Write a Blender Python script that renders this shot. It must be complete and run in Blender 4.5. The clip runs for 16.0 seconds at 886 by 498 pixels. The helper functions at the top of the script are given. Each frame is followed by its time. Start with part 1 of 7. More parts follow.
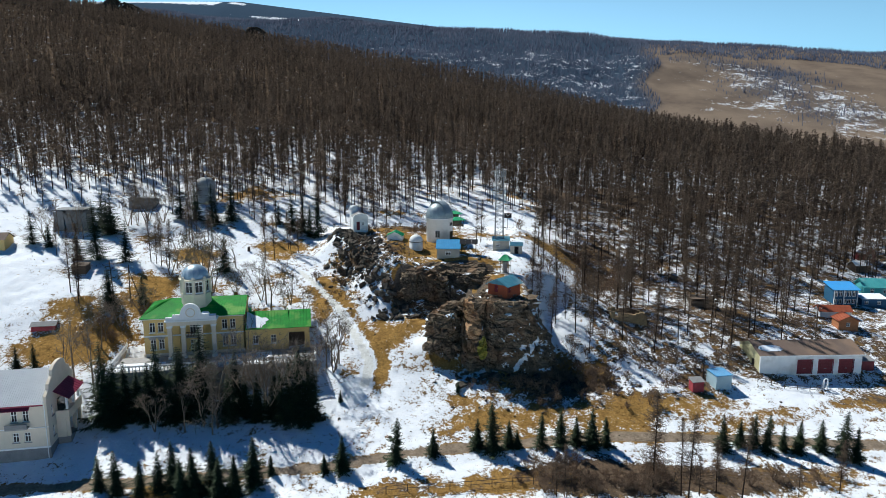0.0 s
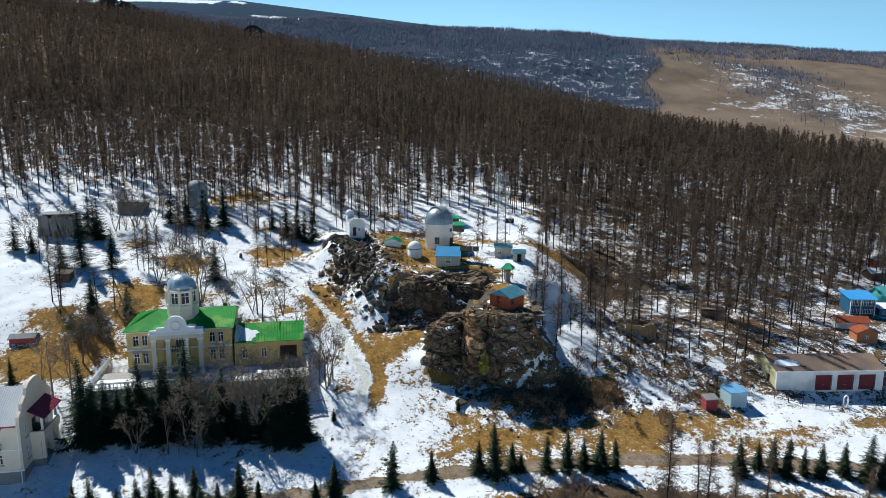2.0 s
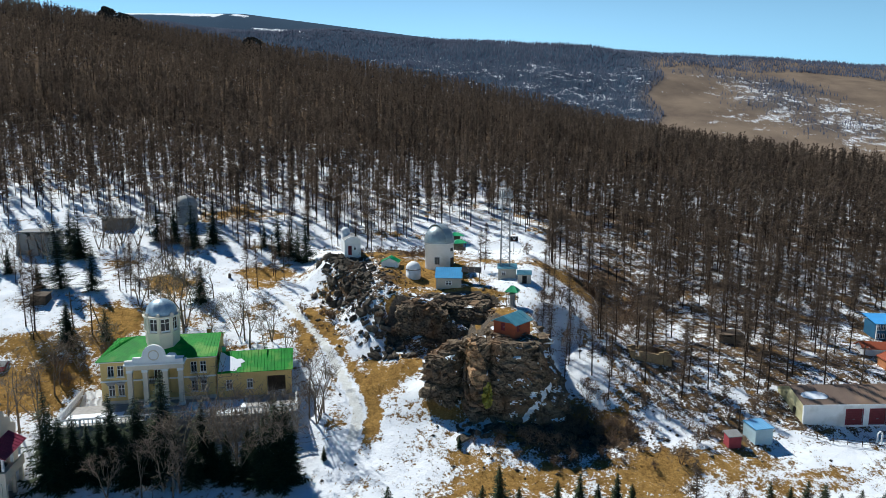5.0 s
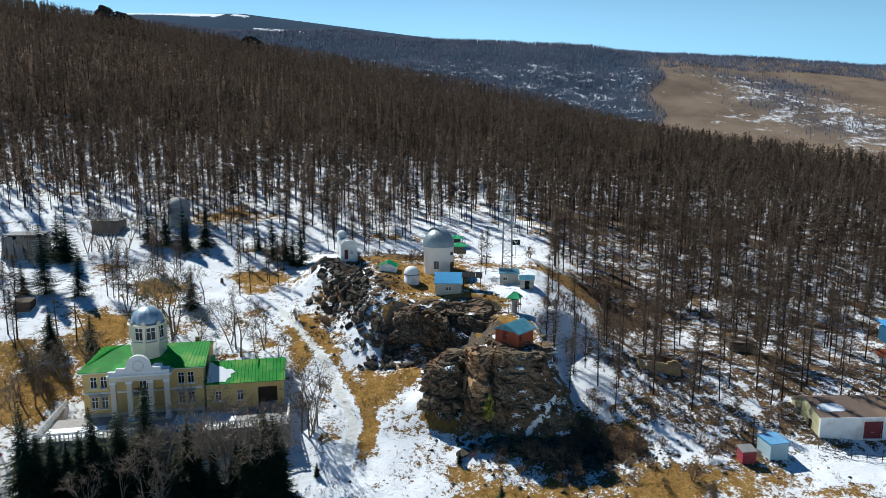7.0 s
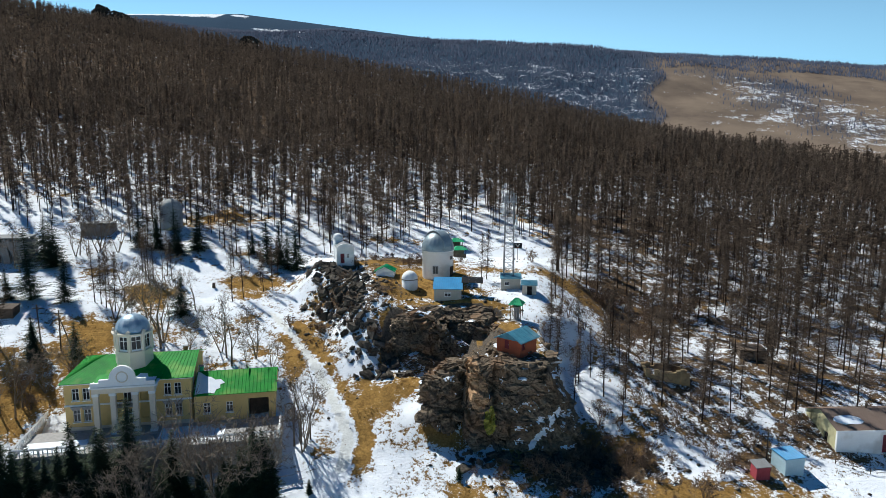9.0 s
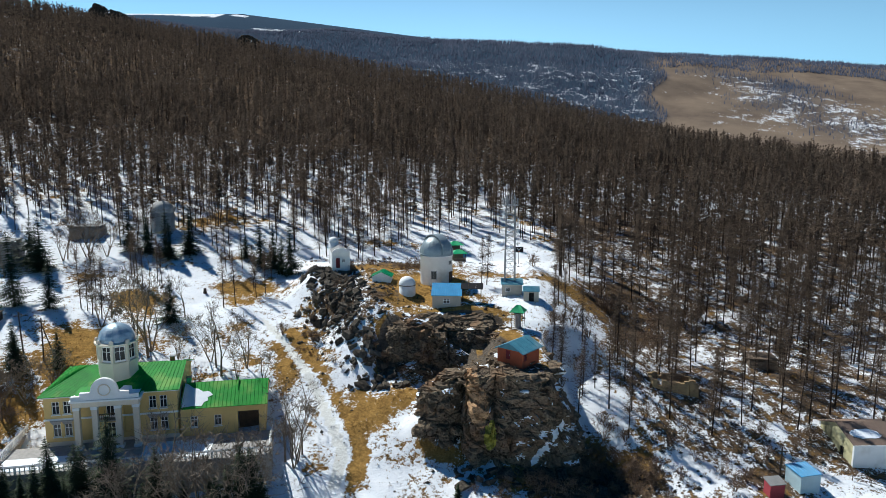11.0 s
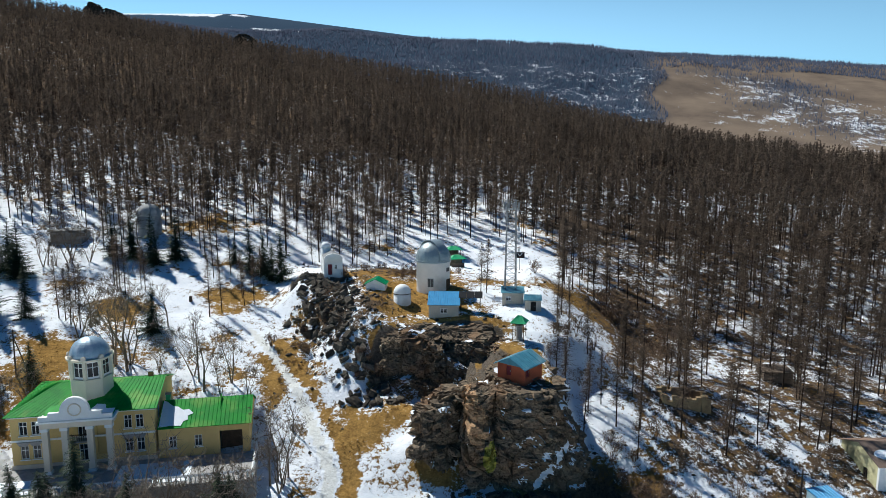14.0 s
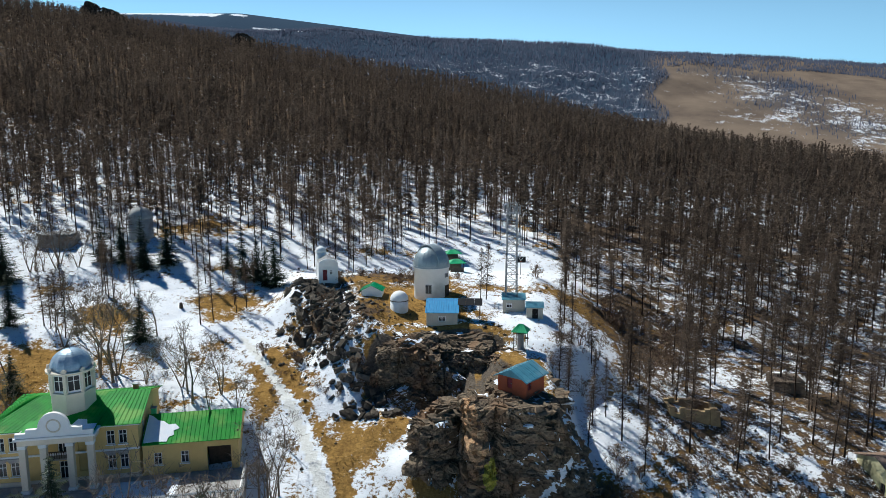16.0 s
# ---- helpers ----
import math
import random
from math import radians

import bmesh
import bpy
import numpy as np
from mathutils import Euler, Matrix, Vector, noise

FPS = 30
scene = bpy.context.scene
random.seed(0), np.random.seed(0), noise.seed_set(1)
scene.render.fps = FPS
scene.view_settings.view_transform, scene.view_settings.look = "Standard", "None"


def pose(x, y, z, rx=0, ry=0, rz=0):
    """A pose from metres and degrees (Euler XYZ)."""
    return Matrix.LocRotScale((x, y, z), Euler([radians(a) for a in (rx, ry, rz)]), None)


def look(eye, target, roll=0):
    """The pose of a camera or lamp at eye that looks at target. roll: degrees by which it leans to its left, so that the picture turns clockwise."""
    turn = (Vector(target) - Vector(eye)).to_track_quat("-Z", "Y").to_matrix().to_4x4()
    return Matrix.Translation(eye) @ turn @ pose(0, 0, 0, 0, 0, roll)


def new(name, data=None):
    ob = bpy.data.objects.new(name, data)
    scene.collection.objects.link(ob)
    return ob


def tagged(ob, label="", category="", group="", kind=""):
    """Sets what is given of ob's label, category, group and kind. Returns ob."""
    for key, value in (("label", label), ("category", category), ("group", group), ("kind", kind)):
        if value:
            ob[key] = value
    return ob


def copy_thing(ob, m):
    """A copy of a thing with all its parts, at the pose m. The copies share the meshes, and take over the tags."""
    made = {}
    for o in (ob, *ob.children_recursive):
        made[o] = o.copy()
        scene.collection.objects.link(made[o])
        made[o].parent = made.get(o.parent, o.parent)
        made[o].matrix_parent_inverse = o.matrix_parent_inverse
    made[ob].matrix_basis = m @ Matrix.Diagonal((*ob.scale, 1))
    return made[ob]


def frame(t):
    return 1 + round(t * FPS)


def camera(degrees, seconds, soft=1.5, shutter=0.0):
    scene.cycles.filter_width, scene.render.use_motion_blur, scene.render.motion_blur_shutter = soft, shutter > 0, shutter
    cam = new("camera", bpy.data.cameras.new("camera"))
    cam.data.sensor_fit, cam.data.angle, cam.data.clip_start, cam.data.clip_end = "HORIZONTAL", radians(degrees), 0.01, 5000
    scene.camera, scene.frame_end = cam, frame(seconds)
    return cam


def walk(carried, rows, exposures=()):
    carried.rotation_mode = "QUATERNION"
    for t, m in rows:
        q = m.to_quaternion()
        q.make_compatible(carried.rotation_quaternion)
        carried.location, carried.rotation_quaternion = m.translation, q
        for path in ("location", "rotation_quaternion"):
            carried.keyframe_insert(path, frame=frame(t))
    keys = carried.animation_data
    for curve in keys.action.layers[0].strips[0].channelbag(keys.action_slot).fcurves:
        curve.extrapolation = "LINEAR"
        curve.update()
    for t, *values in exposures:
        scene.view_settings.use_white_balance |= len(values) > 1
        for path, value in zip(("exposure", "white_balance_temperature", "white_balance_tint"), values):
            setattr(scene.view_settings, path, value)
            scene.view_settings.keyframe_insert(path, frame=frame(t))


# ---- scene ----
cam = camera(66.2, 16.0, soft=0.6)
METRES, EYE, TILT, LEAN, TURN = 40.0, 44.0, -10.0, 0.0, 0.0
ROWS = [
    (0.0, 0.0, 0.0, 0.0, 0.0, 0.0, -0.0),
    (0.5, 0.0012, 0.04, 0.0101, 0.0, -0.14, -0.01),
    (1.0, 0.0022, 0.0804, 0.0214, 0.01, -0.24, -0.04),
    (1.5, 0.0029, 0.1201, 0.0317, 0.02, -0.27, -0.05),
    (2.0, 0.0036, 0.1577, 0.0431, 0.03, -0.06, -0.08),
    (2.5, 0.0036, 0.1932, 0.0524, 0.04, 0.58, -0.09),
    (3.0, 0.0032, 0.2288, 0.0602, 0.04, 0.94, -0.1),
    (3.5, 0.0032, 0.2644, 0.0676, 0.04, 0.97, -0.13),
    (4.0, 0.0037, 0.2997, 0.0751, 0.06, 0.95, -0.14),
    (6.5, 0.0103, 0.4611, 0.1036, 0.15, 0.96, -0.16),
    (7.0, 0.0109, 0.4911, 0.1083, 0.15, 0.97, -0.16),
    (7.5, 0.0122, 0.5208, 0.1123, 0.15, 0.98, -0.15),
    (8.0, 0.0132, 0.5501, 0.117, 0.16, 1.0, -0.16),
    (8.5, 0.0139, 0.5789, 0.1215, 0.16, 1.0, -0.17),
    (9.0, 0.0145, 0.6073, 0.1266, 0.16, 1.02, -0.17),
    (11.5, 0.0232, 0.7466, 0.1557, 0.19, 1.01, -0.18),
    (12.0, 0.0249, 0.774, 0.1607, 0.18, 1.0, -0.2),
    (12.5, 0.0266, 0.8006, 0.1661, 0.17, 1.01, -0.19),
    (13.0, 0.0277, 0.8261, 0.1708, 0.17, 1.01, -0.18),
    (13.5, 0.0295, 0.8506, 0.1759, 0.15, 1.01, -0.17),
    (14.0, 0.0321, 0.8755, 0.1805, 0.16, 1.02, -0.17),
    (14.5, 0.0344, 0.9001, 0.1856, 0.16, 1.03, -0.15),
    (15.0, 0.0365, 0.9252, 0.1915, 0.16, 1.02, -0.14),
    (15.5, 0.0391, 0.9505, 0.1984, 0.17, 0.99, -0.13),
    (16.0, 0.041, 0.9763, 0.2062, 0.21, 0.98, -0.11),
]
walk(cam, [(t, pose(0, 0, EYE, TILT, LEAN, TURN) @ pose(METRES * x, METRES * y, METRES * z, 90 + pitch, roll, yaw)) for t, x, y, z, yaw, pitch, roll in ROWS], [(0.0, 0.0, 5800, 5), (16.0, 0.0, 5800, 5)])

# world, sun
SUN_WAY = Vector((-0.70, 0.72, 1.10)).normalized()
world = bpy.data.worlds.new("sky")
scene.world = world
world.use_nodes = True
wn = world.node_tree
sky = wn.nodes.new("ShaderNodeTexSky")
sky.sky_type = "NISHITA"
sky.sun_disc = False
sky.sun_elevation = math.asin(SUN_WAY.z)
sky.sun_rotation = math.atan2(SUN_WAY.x, SUN_WAY.y)
sky.altitude = 300
sky.air_density, sky.dust_density, sky.ozone_density = 1.0, 0.0, 6.0
# pale haze that thickens towards the horizon and the sun
way = wn.nodes.new("ShaderNodeTexCoord")
split = wn.nodes.new("ShaderNodeSeparateXYZ")
wn.links.new(way.outputs["Generated"], split.inputs[0])
thick = wn.nodes.new("ShaderNodeMapRange")
thick.interpolation_type = "SMOOTHSTEP"
thick.inputs["From Min"].default_value, thick.inputs["From Max"].default_value = 0.02, 0.42
thick.inputs["To Min"].default_value, thick.inputs["To Max"].default_value = 1.0, 0.0
wn.links.new(split.outputs[2], thick.inputs["Value"])
haze = wn.nodes.new("ShaderNodeBackground")
haze.inputs[0].default_value = (0.56, 0.80, 0.88, 1)
side = wn.nodes.new("ShaderNodeVectorMath")
side.operation, side.inputs[1].default_value = "DOT_PRODUCT", (SUN_WAY.x, SUN_WAY.y, 0.0)
wn.links.new(way.outputs["Generated"], side.inputs[0])
glow = wn.nodes.new("ShaderNodeMapRange")
glow.inputs["From Min"].default_value, glow.inputs["From Max"].default_value = -0.4, 0.45
glow.inputs["To Min"].default_value, glow.inputs["To Max"].default_value = 0.22, 1.0
wn.links.new(side.outputs["Value"], glow.inputs["Value"])
amount = wn.nodes.new("ShaderNodeMath")
amount.operation = "MULTIPLY"
wn.links.new(thick.outputs[0], amount.inputs[0])
wn.links.new(glow.outputs[0], amount.inputs[1])
wn.links.new(amount.outputs[0], haze.inputs[1])
both = wn.nodes.new("ShaderNodeAddShader")
deep_blue = wn.nodes.new("ShaderNodeHueSaturation")
deep_blue.inputs["Saturation"].default_value = 2.2
wn.links.new(sky.outputs[0], deep_blue.inputs["Color"])
wn.links.new(deep_blue.outputs[0], wn.nodes["Background"].inputs[0])
wn.links.new(wn.nodes["Background"].outputs[0], both.inputs[0])
wn.links.new(haze.outputs[0], both.inputs[1])
wn.links.new(both.outputs[0], wn.nodes["World Output"].inputs[0])
wn.nodes["Background"].inputs[1].default_value = 0.045
sun_data = bpy.data.lights.new("sun", "SUN")
sun_data.energy, sun_data.angle, sun_data.color = 5.8, radians(0.53), (1.0, 0.93, 0.82)
sun = new("sun", sun_data)
sun.matrix_world = look(SUN_WAY * 300, (0, 0, 0))


# ---- materials ----
def mat(name, a, b=None, scale=2.0, rough=0.8, metal=0.0, bump=0.2, fine=12.0, spec=0.3, island=0.0, stretch=(1, 1, 1), wear=None, cracks=0.0, soft=False, thin=0.0):
    """A surface of two tones with grain at two scales; island: how far single pieces differ; wear: a third tone in large stains."""
    m = bpy.data.materials.new(name)
    m.use_nodes = True
    nt = m.node_tree
    N, L = nt.nodes, nt.links
    bsdf = N["Principled BSDF"]
    b = b or tuple(c * 0.75 for c in a)
    co = N.new("ShaderNodeTexCoord")
    mp = N.new("ShaderNodeMapping")
    mp.inputs["Scale"].default_value = stretch
    L.new(co.outputs["Object"], mp.inputs[0])
    n1, n2 = N.new("ShaderNodeTexNoise"), N.new("ShaderNodeTexNoise")
    for n, s, d in ((n1, scale, 4), (n2, fine, 3)):
        n.inputs["Scale"].default_value, n.inputs["Detail"].default_value = s, d
        L.new(mp.outputs[0], n.inputs["Vector"])
    add = N.new("ShaderNodeMath")
    add.operation = "MULTIPLY_ADD"
    add.inputs[1].default_value = 0.5
    L.new(n2.outputs["Fac"], add.inputs[0])
    half = N.new("ShaderNodeMath")
    half.operation = "MULTIPLY"
    half.inputs[1].default_value = 0.5
    L.new(n1.outputs["Fac"], half.inputs[0])
    L.new(half.outputs[0], add.inputs[2])
    ramp = N.new("ShaderNodeValToRGB")
    ramp.color_ramp.elements[0].position, ramp.color_ramp.elements[1].position = 0.36, 0.64
    ramp.color_ramp.elements[0].color, ramp.color_ramp.elements[1].color = (*b, 1), (*a, 1)
    L.new(add.outputs[0], ramp.inputs[0])
    col = ramp.outputs[0]
    if wear:
        n3 = N.new("ShaderNodeTexNoise")
        n3.inputs["Scale"].default_value, n3.inputs["Detail"].default_value = scale * 0.35, 6
        L.new(mp.outputs[0], n3.inputs["Vector"])
        r3 = N.new("ShaderNodeValToRGB")
        r3.color_ramp.elements[0].position, r3.color_ramp.elements[1].position = 0.52, 0.66
        L.new(n3.outputs["Fac"], r3.inputs[0])
        mx = N.new("ShaderNodeMixRGB")
        mx.inputs[2].default_value = (*wear, 1)
        L.new(r3.outputs[0], mx.inputs[0])
        L.new(col, mx.inputs[1])
        col = mx.outputs[0]
    if island:
        geo, info = N.new("ShaderNodeNewGeometry"), N.new("ShaderNodeObjectInfo")
        both = N.new("ShaderNodeMath")
        both.operation = "ADD"
        L.new(geo.outputs["Random Per Island"], both.inputs[0])
        L.new(info.outputs["Random"], both.inputs[1])
        val = N.new("ShaderNodeMapRange")
        val.inputs["From Max"].default_value = 2.0
        val.inputs["To Min"].default_value, val.inputs["To Max"].default_value = 1 - island, 1 + island
        L.new(both.outputs[0], val.inputs["Value"])
        hsv = N.new("ShaderNodeHueSaturation")
        L.new(col, hsv.inputs["Color"])
        L.new(val.outputs[0], hsv.inputs["Value"])
        col = hsv.outputs[0]
    height = add.outputs[0]
    if cracks:
        warp = N.new("ShaderNodeMixRGB")
        warp.blend_type, warp.inputs[0].default_value = "ADD", 0.9
        n4 = N.new("ShaderNodeTexNoise")
        n4.inputs["Scale"].default_value, n4.inputs["Detail"].default_value = 0.5, 4
        L.new(co.outputs["Object"], n4.inputs["Vector"])
        L.new(mp.outputs[0], warp.inputs[1]), L.new(n4.outputs["Color"], warp.inputs[2])
        low = None
        for k, width in ((1.0, 0.035), (2.3, 0.03)):
            vor = N.new("ShaderNodeTexVoronoi")
            vor.feature = "DISTANCE_TO_EDGE"
            vor.inputs["Scale"].default_value = cracks * k
            L.new(warp.outputs[0], vor.inputs["Vector"])
            r4 = N.new("ShaderNodeValToRGB")
            r4.color_ramp.elements[0].position, r4.color_ramp.elements[1].position = 0.0, width
            r4.color_ramp.elements[0].color = (0.6, 0.6, 0.6, 1) if k == 1.0 else (0.85, 0.85, 0.85, 1)
            L.new(vor.outputs["Distance"], r4.inputs[0])
            mul = N.new("ShaderNodeMixRGB")
            mul.blend_type, mul.inputs[0].default_value = "MULTIPLY", 1.0
            L.new(col, mul.inputs[1]), L.new(r4.outputs[0], mul.inputs[2])
            col = mul.outputs[0]
            deep = N.new("ShaderNodeMath")
            deep.operation, deep.inputs[1].default_value = "MULTIPLY_ADD", 0.9 / k
            L.new(r4.outputs[0], deep.inputs[0]), L.new(height, deep.inputs[2])
            height = deep.outputs[0]
    L.new(col, bsdf.inputs["Base Color"])
    bsdf.inputs["Roughness"].default_value, bsdf.inputs["Metallic"].default_value = rough, metal
    bsdf.inputs["Specular IOR Level"].default_value = spec
    if soft:
        # round twigs scatter light more evenly than flat blades
        flat, up, mean = N.new("ShaderNodeNewGeometry"), N.new("ShaderNodeVectorMath"), N.new("ShaderNodeVectorMath")
        up.operation, up.inputs[1].default_value = "ADD", (0, 0, 1.1)
        mean.operation = "NORMALIZE"
        L.new(flat.outputs["Normal"], up.inputs[0]), L.new(up.outputs[0], mean.inputs[0])
        L.new(mean.outputs[0], bsdf.inputs["Normal"])
    if thin:
        # a spray of fine twigs lets part of the light through
        lit, blend = N.new("ShaderNodeBsdfTranslucent"), N.new("ShaderNodeMixShader")
        blend.inputs[0].default_value = thin
        L.new(col, lit.inputs[0])
        L.new(bsdf.outputs[0], blend.inputs[1]), L.new(lit.outputs[0], blend.inputs[2])
        L.new(blend.outputs[0], N["Material Output"].inputs[0])
    if bump:
        bp = N.new("ShaderNodeBump")
        bp.inputs["Strength"].default_value, bp.inputs["Distance"].default_value = bump, 0.3 if cracks else 0.05
        L.new(height, bp.inputs["Height"])
        L.new(bp.outputs[0], bsdf.inputs["Normal"])
    return m


def land_material():
    """Snow that lies in patches over dry grass, earth and rock; the share of each comes with the sheet."""
    m = bpy.data.materials.new("land")
    m.use_nodes = True
    nt = m.node_tree
    N, L = nt.nodes, nt.links
    bsdf = N["Principled BSDF"]
    co = N.new("ShaderNodeTexCoord")

    def noise_at(s, d, r=0.55):
        n = N.new("ShaderNodeTexNoise")
        n.inputs["Scale"].default_value, n.inputs["Detail"].default_value, n.inputs["Roughness"].default_value = s, d, r
        L.new(co.outputs["Object"], n.inputs["Vector"])
        return n.outputs["Fac"]

    def calc(op, a, b=None, c=None):
        n = N.new("ShaderNodeMath")
        n.operation = op
        for i, v in enumerate((a, b, c)):
            if v is None:
                continue
            if isinstance(v, (int, float)):
                n.inputs[i].default_value = v
            else:
                L.new(v, n.inputs[i])
        return n.outputs[0]

    def ramp(v, p0, p1, c0=(0, 0, 0), c1=(1, 1, 1)):
        n = N.new("ShaderNodeValToRGB")
        e = n.color_ramp.elements
        e[0].position, e[1].position, e[0].color, e[1].color = p0, p1, (*c0, 1), (*c1, 1)
        L.new(v, n.inputs[0])
        return n.outputs[0]

    def mix(f, a, b):
        n = N.new("ShaderNodeMixRGB")
        L.new(f, n.inputs[0]), L.new(a, n.inputs[1]), L.new(b, n.inputs[2])
        return n.outputs[0]

    def share(name):
        n = N.new("ShaderNodeAttribute")
        n.attribute_name = name
        return n.outputs["Fac"]

    patches, mid, fine, grit = noise_at(0.16, 5, 0.62), noise_at(0.7, 5, 0.6), noise_at(2.6, 5, 0.65), noise_at(14, 3)
    sway = calc("ADD", calc("MULTIPLY", calc("SUBTRACT", patches, 0.5), 1.1), calc("ADD", calc("MULTIPLY", calc("SUBTRACT", mid, 0.5), 1.05), calc("ADD", calc("MULTIPLY", calc("SUBTRACT", fine, 0.5), 1.1), calc("MULTIPLY", calc("SUBTRACT", grit, 0.5), 0.35))))
    sway = calc("ADD", sway, calc("MULTIPLY", share("far"), calc("MULTIPLY", calc("SUBTRACT", noise_at(0.035, 5, 0.65), 0.5), 2.0)))
    snow = ramp(calc("ADD", share("snow"), sway), 0.46, 0.56)
    grass = ramp(calc("ADD", calc("MULTIPLY", fine, 0.5), calc("MULTIPLY", mid, 0.5)), 0.34, 0.66, (0.13, 0.074, 0.026), (0.46, 0.275, 0.085))
    earth = ramp(fine, 0.3, 0.7, (0.055, 0.04, 0.03), (0.17, 0.12, 0.08))
    low = mix(ramp(calc("ADD", share("earth"), calc("MULTIPLY", calc("SUBTRACT", mid, 0.5), 1.3)), 0.42, 0.6), grass, earth)
    white = ramp(mid, 0.3, 0.7, (0.80, 0.83, 0.88), (0.90, 0.91, 0.93))
    ice = ramp(fine, 0.3, 0.7, (0.66, 0.65, 0.61), (0.82, 0.82, 0.79))
    white = mix(ramp(share("worn"), 0.35, 0.65), white, ice)
    dirt = ramp(calc("ADD", calc("MULTIPLY", fine, 0.5), calc("MULTIPLY", mid, 0.5)), 0.35, 0.65, (0.15, 0.115, 0.085), (0.34, 0.27, 0.20))
    low = mix(ramp(share("worn"), 0.3, 0.6), low, dirt)
    rock = ramp(calc("ADD", calc("MULTIPLY", fine, 0.6), calc("MULTIPLY", grit, 0.4)), 0.35, 0.65, (0.035, 0.03, 0.026), (0.17, 0.14, 0.11))
    far = ramp(noise_at(0.012, 6, 0.6), 0.35, 0.65, (0.15, 0.115, 0.09), (0.25, 0.19, 0.14))
    low = mix(share("far"), low, far)
    # far wooded ground and mountain: distance haze mixed into the colour as blue
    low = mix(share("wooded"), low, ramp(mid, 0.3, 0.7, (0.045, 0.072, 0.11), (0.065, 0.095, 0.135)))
    low = mix(ramp(calc("ADD", share("rock"), calc("MULTIPLY", calc("SUBTRACT", mid, 0.5), 0.6)), 0.42, 0.58), low, rock)
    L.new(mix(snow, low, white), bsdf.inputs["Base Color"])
    bsdf.inputs["Roughness"].default_value = 0.85
    bsdf.inputs["Specular IOR Level"].default_value = 0.0
    bp = N.new("ShaderNodeBump")
    bp.inputs["Strength"].default_value, bp.inputs["Distance"].default_value = 0.6, 0.25
    L.new(calc("ADD", calc("MULTIPLY", snow, 0.5), calc("ADD", fine, calc("MULTIPLY", mid, 0.8))), bp.inputs["Height"])
    L.new(bp.outputs[0], bsdf.inputs["Normal"])
    return m


LAND = land_material()
SNOW = mat("snow", (0.88, 0.90, 0.93), (0.78, 0.82, 0.88), 1.2, 0.8, bump=0.3)
ROCK = mat("rock", (0.27, 0.205, 0.14), (0.055, 0.045, 0.036), 0.5, 0.95, spec=0.08, bump=0.9, fine=3.0, wear=(0.22, 0.14, 0.085), cracks=0.3, stretch=(1, 1, 1.3))
ROCK_DARK = mat("boulder", (0.15, 0.128, 0.10), (0.035, 0.03, 0.026), 0.9, 0.95, spec=0.08, bump=0.8, fine=5.0, island=0.6)
ROCK_TAN = mat("tan_rock", (0.58, 0.37, 0.20), (0.28, 0.17, 0.10), 0.6, 0.95, spec=0.08, bump=0.8, fine=6.0, cracks=0.25, stretch=(1, 1, 1.8))
LICHEN = mat("lichen", (0.46, 0.43, 0.06), (0.20, 0.17, 0.05), 1.6, 0.95, bump=0.5, fine=9.0)
BARK = mat("larch_bark", (0.055, 0.038, 0.029), (0.022, 0.016, 0.013), 3.0, 0.95, spec=0.05, bump=0.3)
TWIG = mat("larch_twigs", (0.188, 0.142, 0.106), (0.064, 0.050, 0.040), 0.05, 0.95, bump=0, fine=0.40, spec=0.0, island=0.3, soft=True, thin=0.4)
NEEDLE = mat("spruce_needles", (0.040, 0.058, 0.026), (0.014, 0.022, 0.012), 0.8, 0.8, bump=0, fine=5.0, spec=0.15, island=0.4)
GREYBARK = mat("poplar_bark", (0.25, 0.20, 0.15), (0.13, 0.10, 0.075), 2.0, 0.9, bump=0.3)
BUSH = mat("bush_twigs", (0.27, 0.185, 0.125), (0.13, 0.088, 0.06), 0.6, 0.95, bump=0, spec=0.1, island=0.3)
YELLOW = mat("yellow_plaster", (0.74, 0.54, 0.22), (0.64, 0.45, 0.18), 0.9, 0.85, bump=0.12)
CREAM = mat("cream_plaster", (0.74, 0.66, 0.54), (0.66, 0.58, 0.47), 0.8, 0.85, bump=0.12)
WHITE = mat("white_paint", (0.86, 0.86, 0.85), (0.78, 0.78, 0.77), 1.0, 0.7, bump=0.1)
DIRTYWHITE = mat("weathered_white_plaster", (0.87, 0.87, 0.86), (0.78, 0.78, 0.77), 0.7, 0.8, bump=0.15, wear=(0.6, 0.58, 0.54))
GREENROOF = mat("green_sheet_roof", (0.03, 0.32, 0.03), (0.02, 0.20, 0.026), 0.8, 0.65, bump=0.1, wear=(0.14, 0.34, 0.06), spec=0.12)
BRIGHTGREEN = mat("bright_green_sheet", (0.02, 0.42, 0.16), (0.015, 0.33, 0.12), 1.2, 0.45, bump=0.1, spec=0.5)
BLUEROOF = mat("blue_sheet_roof", (0.06, 0.30, 0.56), (0.05, 0.24, 0.46), 1.0, 0.4, bump=0.1, spec=0.5)
TEALROOF = mat("teal_sheet_roof", (0.10, 0.30, 0.38), (0.06, 0.19, 0.26), 1.0, 0.45, bump=0.1, wear=(0.2, 0.33, 0.38), spec=0.5)
PALEBLUE = mat("pale_blue_paint", (0.50, 0.66, 0.72), (0.42, 0.57, 0.63), 1.2, 0.7, bump=0.1)
DOMEGREY = mat("grey_dome_metal", (0.36, 0.42, 0.44), (0.27, 0.32, 0.34), 0.9, 0.42, 0.35, bump=0.08, spec=0.5)
DOMEBLUE = mat("blue_grey_dome_metal", (0.34, 0.45, 0.54), (0.25, 0.35, 0.44), 1.4, 0.4, 0.3, bump=0.15, wear=(0.52, 0.6, 0.66), spec=0.5)
